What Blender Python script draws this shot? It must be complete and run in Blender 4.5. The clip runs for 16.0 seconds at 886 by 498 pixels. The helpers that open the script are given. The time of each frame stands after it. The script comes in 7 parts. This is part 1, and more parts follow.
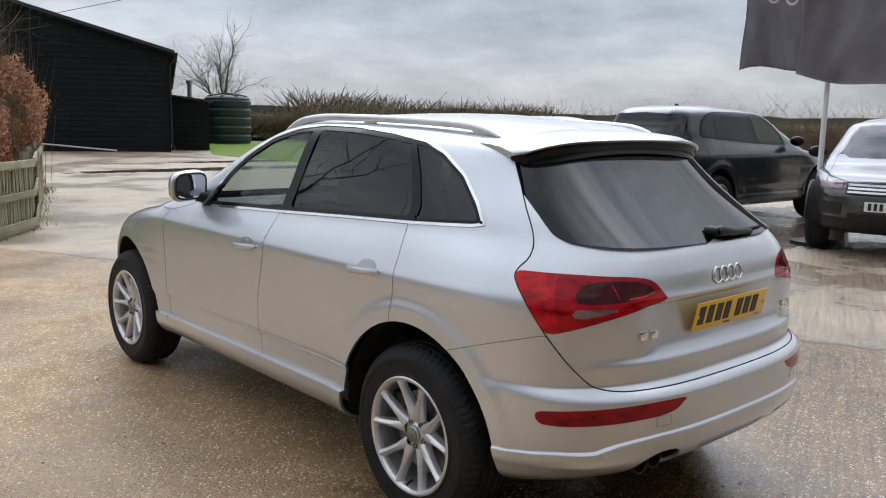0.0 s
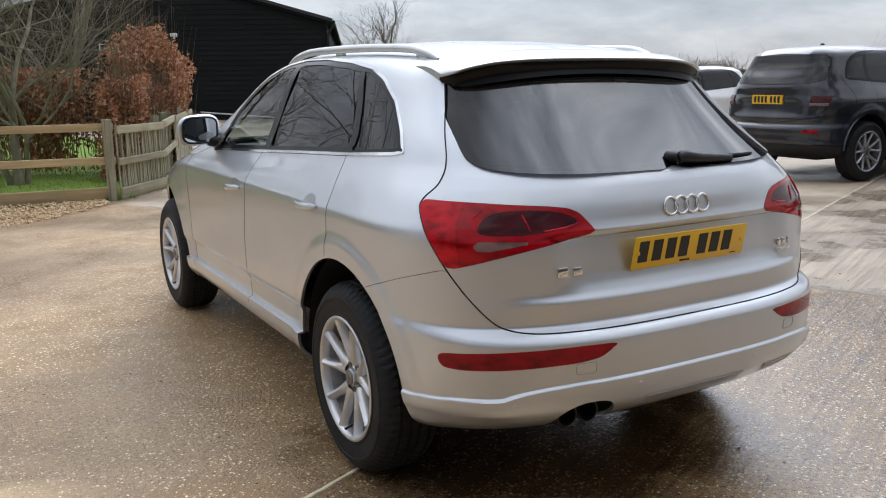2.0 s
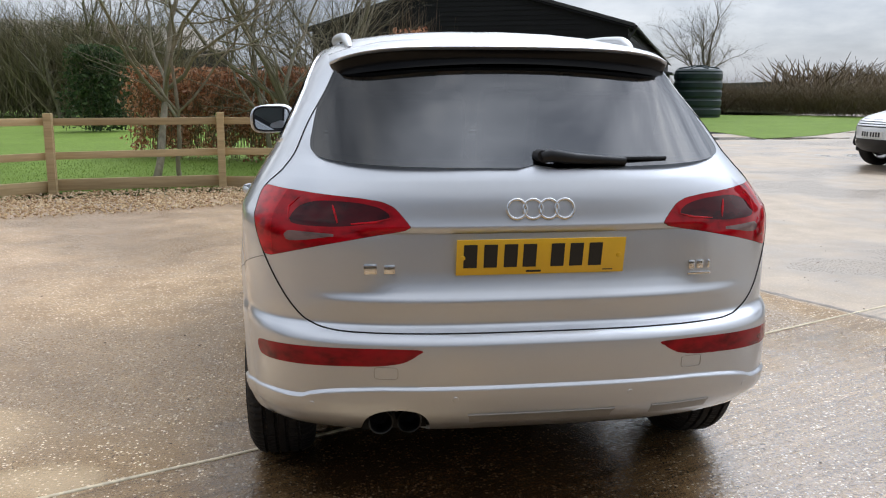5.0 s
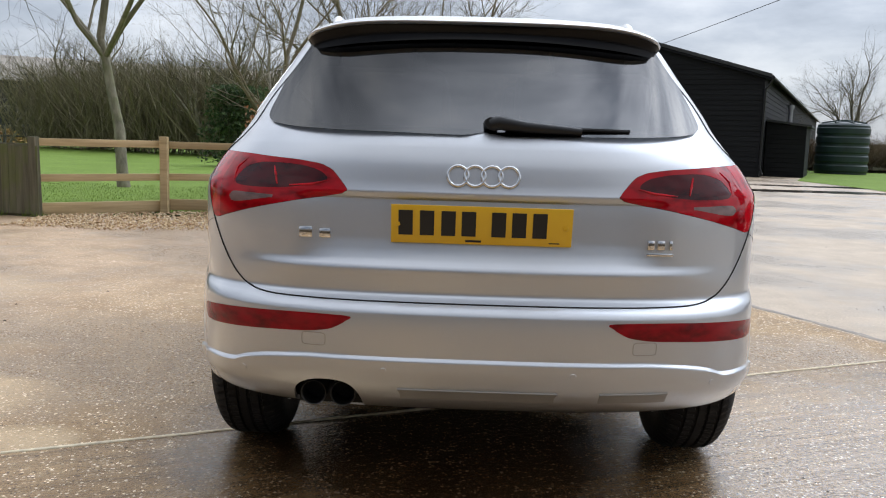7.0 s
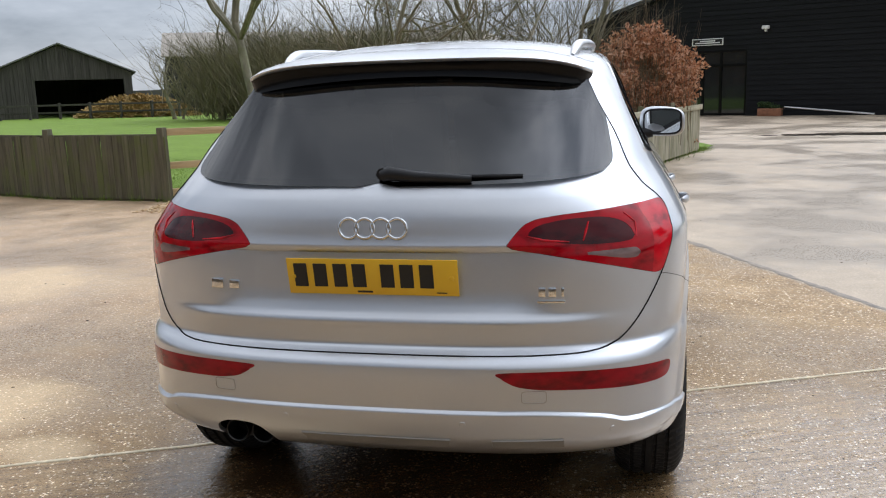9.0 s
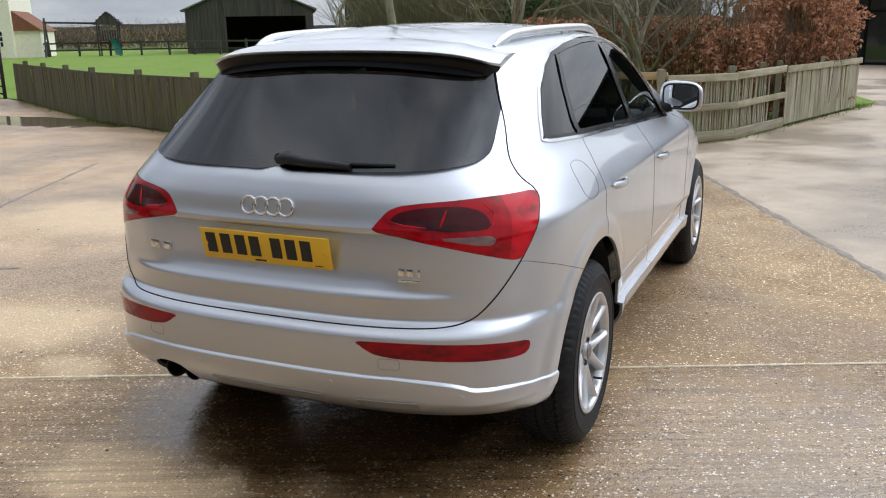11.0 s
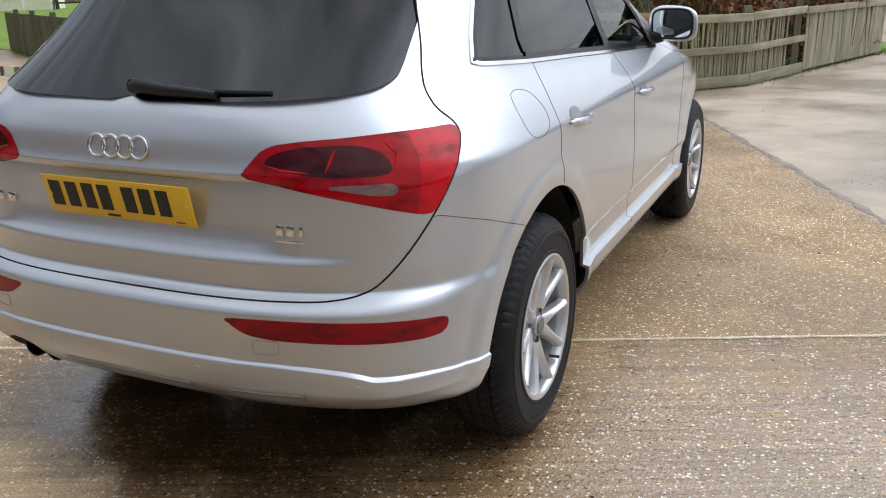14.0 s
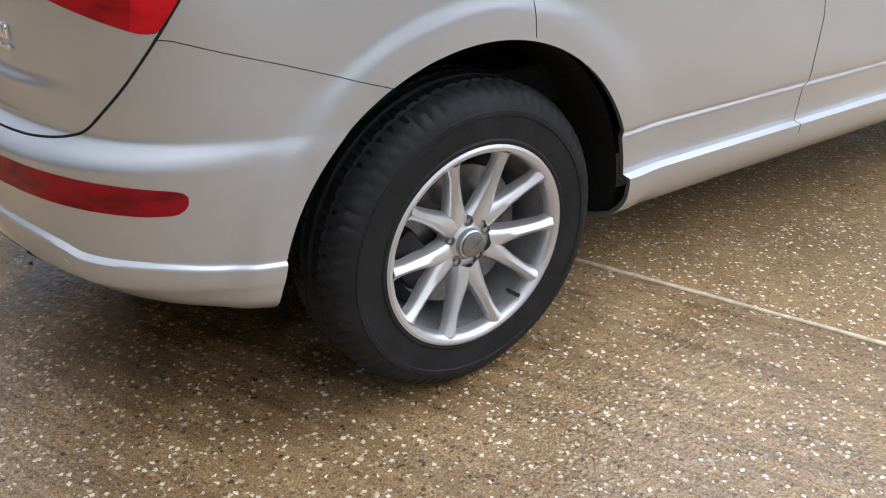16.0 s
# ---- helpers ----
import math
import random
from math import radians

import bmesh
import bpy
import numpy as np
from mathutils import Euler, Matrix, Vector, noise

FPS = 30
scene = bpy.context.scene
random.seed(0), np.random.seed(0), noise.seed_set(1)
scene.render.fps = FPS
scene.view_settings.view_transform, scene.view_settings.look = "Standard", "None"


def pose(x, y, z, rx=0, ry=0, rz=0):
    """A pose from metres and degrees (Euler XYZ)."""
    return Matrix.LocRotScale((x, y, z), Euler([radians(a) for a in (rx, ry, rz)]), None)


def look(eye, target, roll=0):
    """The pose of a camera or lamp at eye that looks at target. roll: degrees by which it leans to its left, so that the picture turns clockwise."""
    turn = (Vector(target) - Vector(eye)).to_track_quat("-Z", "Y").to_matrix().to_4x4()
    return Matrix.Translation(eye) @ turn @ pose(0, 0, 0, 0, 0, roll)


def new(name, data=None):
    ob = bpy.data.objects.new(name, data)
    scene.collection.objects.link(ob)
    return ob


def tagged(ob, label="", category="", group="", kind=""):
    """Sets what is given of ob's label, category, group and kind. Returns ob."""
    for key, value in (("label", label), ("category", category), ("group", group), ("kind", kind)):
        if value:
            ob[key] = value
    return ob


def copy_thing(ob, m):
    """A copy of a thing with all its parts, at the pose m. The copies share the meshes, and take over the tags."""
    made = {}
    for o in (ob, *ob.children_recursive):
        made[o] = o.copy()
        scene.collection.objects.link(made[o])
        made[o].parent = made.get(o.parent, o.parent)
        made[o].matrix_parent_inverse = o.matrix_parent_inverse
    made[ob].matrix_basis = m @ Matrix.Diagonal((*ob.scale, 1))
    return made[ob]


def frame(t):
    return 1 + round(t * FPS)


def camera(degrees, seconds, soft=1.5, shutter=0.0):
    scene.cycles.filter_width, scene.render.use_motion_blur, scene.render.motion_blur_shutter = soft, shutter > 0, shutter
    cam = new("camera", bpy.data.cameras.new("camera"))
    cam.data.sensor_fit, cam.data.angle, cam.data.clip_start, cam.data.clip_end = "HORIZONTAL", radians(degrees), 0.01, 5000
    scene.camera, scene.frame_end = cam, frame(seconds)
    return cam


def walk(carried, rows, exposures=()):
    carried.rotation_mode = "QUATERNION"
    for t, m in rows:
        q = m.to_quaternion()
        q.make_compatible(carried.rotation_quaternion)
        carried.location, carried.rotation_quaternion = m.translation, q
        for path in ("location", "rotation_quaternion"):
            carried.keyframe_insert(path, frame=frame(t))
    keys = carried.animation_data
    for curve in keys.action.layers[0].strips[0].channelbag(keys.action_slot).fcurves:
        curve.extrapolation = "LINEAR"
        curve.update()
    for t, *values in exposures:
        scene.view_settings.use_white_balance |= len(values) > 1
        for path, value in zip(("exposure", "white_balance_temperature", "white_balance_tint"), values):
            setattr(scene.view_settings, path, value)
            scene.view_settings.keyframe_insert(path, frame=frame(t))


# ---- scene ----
cam = camera(54.9, 16.0, 1.1)
PATH = [
    (0, (-2.947, -2.459, 1.607), (-1.629, -0.986, 1.297), 1.2),
    (0.5, (-2.728, -2.61, 1.57), (-1.491, -1.079, 1.216), 1.0),
    (1, (-2.537, -2.656, 1.539), (-1.354, -1.097, 1.124), -0.4),
    (1.5, (-2.312, -2.676, 1.49), (-1.213, -1.058, 1.069), -0.7),
    (2, (-2.096, -2.819, 1.456), (-1.119, -1.118, 1.064), -0.9),
    (2.5, (-1.88, -2.93, 1.443), (-1.005, -1.171, 1.064), -0.8),
    (3, (-1.614, -2.953, 1.408), (-0.824, -1.157, 1.019), -0.1),
    (3.5, (-1.401, -3.065, 1.392), (-0.746, -1.223, 0.97), 0.8),
    (4, (-1.162, -3.201, 1.398), (-0.68, -1.302, 0.995), 1.1),
    (4.5, (-0.878, -3.202, 1.391), (-0.511, -1.274, 1.006), 0.6),
    (4.7, (-0.778, -3.222, 1.397), (-0.446, -1.287, 1.013), 0.4),
    (6.8, (-0.096, -3.184, 1.156), (-0.104, -1.199, 0.909), 1.6),
    (7, (-0.071, -3.202, 1.143), (-0.102, -1.219, 0.883), 1.7),
    (7.5, (0.029, -3.263, 1.206), (-0.048, -1.286, 0.909), 1.5),
    (8, (0.201, -3.254, 1.3), (0.087, -1.284, 0.975), 1.3),
    (8.5, (0.433, -3.17, 1.381), (0.222, -1.214, 1.024), -0.7),
    (8.7, (0.54, -3.141, 1.4), (0.25, -1.195, 1.038), -1.3),
    (10.8, (1.581, -3.083, 1.595), (0.77, -1.324, 1.095), -0.8),
    (11, (1.65, -3.077, 1.594), (0.86, -1.309, 1.092), -1.0),
    (11.5, (1.79, -3.049, 1.57), (1.03, -1.271, 1.058), -0.7),
    (12, (1.918, -3.061, 1.554), (1.102, -1.309, 1.037), 0.6),
    (12.5, (1.986, -3.058, 1.536), (1.147, -1.308, 1.053), 0.5),
    (13, (1.945, -3.018, 1.529), (1.101, -1.27, 1.048), 0.1),
    (13.5, (1.805, -2.784, 1.48), (0.949, -1.057, 0.946), -1.8),
    (14, (1.702, -2.426, 1.431), (0.884, -0.703, 0.828), -1.4),
    (14.5, (1.772, -2.023, 1.396), (0.927, -0.335, 0.734), 1.1),
    (15, (1.844, -1.622, 1.324), (0.885, -0.055, 0.535), 1.9),
    (15.5, (2.012, -1.301, 1.285), (0.833, 0.051, 0.401), 1.6),
    (16, (2.192, -1.036, 1.228), (0.766, 0.01, 0.294), 1.2),
]
walk(cam, [(t, look(eye, target, roll)) for t, eye, target, roll in PATH], exposures=((0, 0.50), (3, 0.60), (13, 0.57), (15, 0.60), (16, 0.70)))

# ---- world, light ----
SUN_ELEV, SUN_AZ = radians(50), radians(48)
world = bpy.data.worlds.new("overcast_sky")
scene.world = world
world.use_nodes = True
wn, wl = world.node_tree.nodes, world.node_tree.links
wn.clear()
w_out = wn.new("ShaderNodeOutputWorld")
w_bg = wn.new("ShaderNodeBackground")
w_bg.inputs["Strength"].default_value = 0.86
w_tc = wn.new("ShaderNodeTexCoord")
w_map = wn.new("ShaderNodeMapping")
w_map.inputs["Scale"].default_value = (1.0, 1.0, 3.2)
w_n1 = wn.new("ShaderNodeTexNoise")
w_n1.inputs["Scale"].default_value = 2.3
w_n1.inputs["Detail"].default_value = 7
w_n1.inputs["Roughness"].default_value = 0.58
w_r1 = wn.new("ShaderNodeValToRGB")
el = w_r1.color_ramp.elements
el[0].position, el[0].color = 0.32, (0.22, 0.255, 0.32, 1)
el[1].position, el[1].color = 0.72, (0.92, 0.95, 1.0, 1)
e = el.new(0.5)
e.color = (0.48, 0.525, 0.61, 1)
wl.new(w_tc.outputs["Generated"], w_map.inputs["Vector"])
wl.new(w_map.outputs["Vector"], w_n1.inputs["Vector"])
wl.new(w_n1.outputs["Fac"], w_r1.inputs["Fac"])
# an overcast sky is brighter overhead than near the horizon
w_sep = wn.new("ShaderNodeSeparateXYZ")
w_up = wn.new("ShaderNodeMapRange")
for i, v in ((1, 0.0), (2, 0.8), (3, 0.57), (4, 1.5)):
    w_up.inputs[i].default_value = v
w_mul = wn.new("ShaderNodeMix")
w_mul.data_type, w_mul.blend_type = "RGBA", "MULTIPLY"
w_mul.inputs[0].default_value = 1.0
wl.new(w_tc.outputs["Generated"], w_sep.inputs[0])
wl.new(w_sep.outputs[2], w_up.inputs[0])
wl.new(w_r1.outputs["Color"], w_mul.inputs[6])
# and brighter on the sun's side than behind the camera
w_dot = wn.new("ShaderNodeVectorMath")
w_dot.operation = "DOT_PRODUCT"
w_dot.inputs[1].default_value = (0.12, 0.99, 0)
w_side = wn.new("ShaderNodeMapRange")
for i, v in ((1, -1.0), (2, 0.8), (3, 0.40), (4, 1.15)):
    w_side.inputs[i].default_value = v
w_both = wn.new("ShaderNodeMath")
w_both.operation = "MULTIPLY"
wl.new(w_tc.outputs["Generated"], w_dot.inputs[0])
wl.new(w_dot.outputs["Value"], w_side.inputs[0])
wl.new(w_up.outputs[0], w_both.inputs[0])
wl.new(w_side.outputs[0], w_both.inputs[1])
# thinner cloud before the sun
w_glow = wn.new("ShaderNodeVectorMath")
w_glow.operation = "DOT_PRODUCT"
w_glow.inputs[1].default_value = (math.cos(SUN_ELEV) * math.sin(SUN_AZ), math.cos(SUN_ELEV) * math.cos(SUN_AZ), math.sin(SUN_ELEV))
w_veil = wn.new("ShaderNodeMapRange")
w_veil.interpolation_type = "SMOOTHSTEP"
for i, v in ((1, 0.76), (2, 1.0), (3, 1.0), (4, 3.6)):
    w_veil.inputs[i].default_value = v
w_lit = wn.new("ShaderNodeMath")
w_lit.operation = "MULTIPLY"
wl.new(w_tc.outputs["Generated"], w_glow.inputs[0])
wl.new(w_glow.outputs["Value"], w_veil.inputs[0])
wl.new(w_both.outputs[0], w_lit.inputs[0])
wl.new(w_veil.outputs[0], w_lit.inputs[1])
wl.new(w_lit.outputs[0], w_mul.inputs[7])
# the clear sky's light, thinned by the cloud
w_sky = wn.new("ShaderNodeTexSky")
w_sky.sky_type, w_sky.sun_disc, w_sky.sun_elevation, w_sky.sun_rotation = "NISHITA", False, SUN_ELEV, SUN_AZ
w_thin = wn.new("ShaderNodeMix")
w_thin.data_type, w_thin.blend_type = "RGBA", "ADD"
w_thin.inputs[0].default_value = 0.012
wl.new(w_mul.outputs[2], w_thin.inputs[6])
wl.new(w_sky.outputs[0], w_thin.inputs[7])
wl.new(w_thin.outputs[2], w_bg.inputs["Color"])
wl.new(w_bg.outputs["Background"], w_out.inputs["Surface"])
sun = new("sun", bpy.data.lights.new("sun", "SUN"))
sun.data.energy, sun.data.angle, sun.data.color = 0.5, radians(170), (1.0, 0.97, 0.92)
sun.matrix_world = look((0, 0, 30), (0 - 12 * math.sin(SUN_AZ), 0 - 12 * math.cos(SUN_AZ), 30 - 12 * math.tan(SUN_ELEV)))

# ---- materials ----
def nodes_of(name):
    m = bpy.data.materials.new(name)
    m.use_nodes = True
    nt = m.node_tree
    return m, nt, nt.nodes["Principled BSDF"]


def noise_node(nt, scale, detail=4, rough=.55, vec=None, stretch=None):
    n = nt.nodes.new("ShaderNodeTexNoise")
    n.inputs["Scale"].default_value, n.inputs["Detail"].default_value, n.inputs["Roughness"].default_value = scale, detail, rough
    if vec is None:
        tc = nt.nodes.new("ShaderNodeTexCoord")
        vec = tc.outputs["Object"]
    if stretch:
        mp = nt.nodes.new("ShaderNodeMapping")
        mp.inputs["Scale"].default_value = stretch
        nt.links.new(vec, mp.inputs["Vector"])
        vec = mp.outputs["Vector"]
    nt.links.new(vec, n.inputs["Vector"])
    return n.outputs["Fac"]


def ramp(nt, fac, *stops):
    r = nt.nodes.new("ShaderNodeValToRGB")
    els = r.color_ramp.elements
    while len(els) < len(stops):
        els.new(.5)
    for e, (p, c) in zip(els, stops):
        e.position, e.color = p, (*c, 1) if len(c) == 3 else c
    nt.links.new(fac, r.inputs["Fac"])
    return r.outputs["Color"]


def mix(nt, fac, a, b, mode="MIX"):
    n = nt.nodes.new("ShaderNodeMix")
    n.data_type, n.blend_type = "RGBA", mode
    for v, i in ((fac, 0), (a, 6), (b, 7)):
        if isinstance(v, (int, float)):
            n.inputs[i].default_value = v
        elif isinstance(v, tuple):
            n.inputs[i].default_value = (*v, 1)
        else:
            nt.links.new(v, n.inputs[i])
    return n.outputs[2]


def fmath(nt, op, a, b=None, clamp=False):
    n = nt.nodes.new("ShaderNodeMath")
    n.operation, n.use_clamp = op, clamp
    for v, i in ((a, 0), (b, 1)):
        if v is None:
            continue
        if isinstance(v, (int, float)):
            n.inputs[i].default_value = v
        else:
            nt.links.new(v, n.inputs[i])
    return n.outputs[0]


def spread(nt, fac, lo, hi, a, b):
    n = nt.nodes.new("ShaderNodeMapRange")
    nt.links.new(fac, n.inputs[0])
    for v, i in ((lo, 1), (hi, 2), (a, 3), (b, 4)):
        n.inputs[i].default_value = v
    return n.outputs[0]


def bump(nt, b, height, strength=.3, dist=.01):
    n = nt.nodes.new("ShaderNodeBump")
    n.inputs["Strength"].default_value, n.inputs["Distance"].default_value = strength, dist
    nt.links.new(height, n.inputs["Height"])
    nt.links.new(n.outputs["Normal"], b.inputs["Normal"])


def simple(name, col, rough=.5, metal=0.0, coat=0.0, vary=.12, scale=6.0, spec=.5, bumps=0.0, bscale=80.0):
    """A plain painted or moulded surface, with faint mottling and grain."""
    m, nt, b = nodes_of(name)
    f = noise_node(nt, scale)
    lo = tuple(c * (1 - vary) for c in col)
    hi = tuple(min(1, c * (1 + vary)) for c in col)
    nt.links.new(ramp(nt, f, (.3, lo), (.7, hi)), b.inputs["Base Color"])
    g = noise_node(nt, bscale, 3)
    nt.links.new(spread(nt, g, .3, .7, max(0, rough * .85), min(1, rough * 1.15)), b.inputs["Roughness"])
    b.inputs["Metallic"].default_value = metal
    b.inputs["Coat Weight"].default_value = coat
    b.inputs["Coat Roughness"].default_value = .04
    b.inputs["Specular IOR Level"].default_value = spec
    if bumps:
        bump(nt, b, g, bumps, .004)
    return m


def paint(name, col, metal=.0, rough=.35):
    """Car paint: flake under a clear coat, with a thin film of road dust."""
    m, nt, b = nodes_of(name)
    flake = noise_node(nt, 900, 2)
    film = noise_node(nt, 3.5, 5)
    c = mix(nt, spread(nt, flake, .35, .65, 0, 1), tuple(v * .9 for v in col), tuple(min(1, v * 1.08) for v in col))
    c = mix(nt, spread(nt, film, .5, .8, 0, .07), c, (.42, .38, .33))
    nt.links.new(c, b.inputs["Base Color"])
    b.inputs["Metallic"].default_value = metal
    nt.links.new(spread(nt, film, .3, .8, rough * .9, rough * 1.2), b.inputs["Roughness"])
    b.inputs["Coat Weight"].default_value, b.inputs["Coat Roughness"].default_value = 1.0, .03
    return m


def tinted(name, clear, gloss_rough=.01):
    """Glass that lets through the share clear of the light and mirrors the rest by angle."""
    m, nt, b = nodes_of(name)
    nt.nodes.remove(b)
    out = nt.nodes["Material Output"]
    tr, gl, mx, fr = (nt.nodes.new("ShaderNode" + k) for k in ("BsdfTransparent", "BsdfGlossy", "MixShader", "LayerWeight"))
    tr.inputs["Color"].default_value = (*clear, 1)
    gl.inputs["Roughness"].default_value = gloss_rough
    fr.inputs["Blend"].default_value = .5
    f5 = fmath(nt, "POWER", fr.outputs["Facing"], 5.0)
    nt.links.new(fmath(nt, "ADD", fmath(nt, "MULTIPLY", f5, .94), .06, True), mx.inputs[0])
    nt.links.new(tr.outputs[0], mx.inputs[1])
    nt.links.new(gl.outputs[0], mx.inputs[2])
    nt.links.new(mx.outputs[0], out.inputs["Surface"])
    return m


def lens(name, col, ridge=0.0, gloss=.5):
    m, nt, b = nodes_of(name)
    f = noise_node(nt, 14, stretch=(1, 1, 2.2))
    nt.links.new(ramp(nt, f, (.32, tuple(c * .45 for c in col)), (.5, col), (.7, tuple(c * 1.25 for c in col))), b.inputs["Base Color"])
    b.inputs["Roughness"].default_value = .04
    b.inputs["Specular IOR Level"].default_value = gloss
    if ridge:
        v = nt.nodes.new("ShaderNodeTexVoronoi")
        v.inputs["Scale"].default_value = ridge
        tc = nt.nodes.new("ShaderNodeTexCoord")
        nt.links.new(tc.outputs["Object"], v.inputs["Vector"])
        bump(nt, b, v.outputs["Distance"], .07, .001)
    return m


def timber(name, dark, light, grain=(1, 1, .06), scale=18, rough=.8, moss=None):
    """Weathered wood with grain along z of the object, random from piece to piece."""
    m, nt, b = nodes_of(name)
    tc, oi = nt.nodes.new("ShaderNodeTexCoord"), nt.nodes.new("ShaderNodeObjectInfo")
    add = nt.nodes.new("ShaderNodeVectorMath")
    comb = nt.nodes.new("ShaderNodeCombineXYZ")
    r7 = fmath(nt, "MULTIPLY", oi.outputs["Random"], 37.0)
    for i in range(3):
        nt.links.new(r7, comb.inputs[i])
    nt.links.new(tc.outputs["Object"], add.inputs[0])
    nt.links.new(comb.outputs[0], add.inputs[1])
    f = noise_node(nt, scale, 6, .65, add.outputs[0], grain)
    g = noise_node(nt, 1.7, 4, .6, add.outputs[0])
    c = ramp(nt, f, (.28, dark), (.72, light))
    tone = spread(nt, oi.outputs["Random"], 0, 1, .72, 1.2)
    c = mix(nt, 1.0, c, mix(nt, tone, (0, 0, 0), (1, 1, 1)), "MULTIPLY")
    if moss:
        c = mix(nt, spread(nt, g, .45, .68, 0, .75), c, moss)
    nt.links.new(c, b.inputs["Base Color"])
    b.inputs["Roughness"].default_value = rough
    b.inputs["Specular IOR Level"].default_value = .25
    bump(nt, b, f, .5, .006)
    return m


SILVER = paint("silver_paint", (.585, .605, .635), .86, .375)
NAVY = paint("navy_paint", (.008, .010, .018), .2, .3)
WHITEP = paint("white_paint", (.80, .81, .82), 0, .35)
GREYP = paint("dark_grey_paint", (.03, .03, .033), .3, .3)
BLACK_PL = simple("black_plastic", (.012, .012, .013), .42, spec=.35, bumps=.1, bscale=300)
BLACK_GL = simple("gloss_black", (.004, .004, .0045), .20, spec=.22)
BLACK_IN = simple("dark_lining", (.005, .005, .005), .9)
RUBBER = simple("tyre_rubber", (.015, .015, .016), .62, vary=.35, scale=14, spec=.25, bumps=.15, bscale=120)
CHROME = simple("bright_trim", (.80, .80, .80), .12, 1.0, vary=.03)
SATIN = simple("satin_alloy", (.66, .66, .665), .34, .8, vary=.03, scale=20)
DUSTY = simple("dusty_alloy", (.42, .415, .41), .42, .7, vary=.2, scale=25)
DISC = simple("brake_steel", (.25, .24, .23), .4, .9, vary=.3, scale=30)
SEATM = simple("grey_leather", (.035, .035, .037), .55, bumps=.2, bscale=60)
BLACK_EX = simple("sooty_steel", (.06, .058, .055), .35, .9, vary=.3, scale=30)
PRIVACY = tinted("privacy_glass", (.045, .047, .05))
CLEAR = tinted("door_glass", (.70, .76, .72))
MIRROR = simple("mirror_glass", (.75, .78, .8), .02, 1.0, vary=.01)
RED = lens("red_lens", (.36, .002, .008), gloss=.3)
RED_B = lens("red_reflector", (.52, .004, .012), 260, .3)
RED_D = lens("smoked_red_lens", (.055, .001, .003), gloss=.35)
RED_R = lens("bumper_red_lens", (.24, .002, .007), 120, .3)
PALE = lens("clear_lens", (.20, .13, .125), 180)
YELLOW = simple("yellow_plate", (.80, .47, .02), .35, vary=.05, coat=.3)
WHITE_PLATE = simple("white_plate", (.78, .78, .76), .35, vary=.04)
INK = simple("black_ink", (.01, .01, .01), .45)


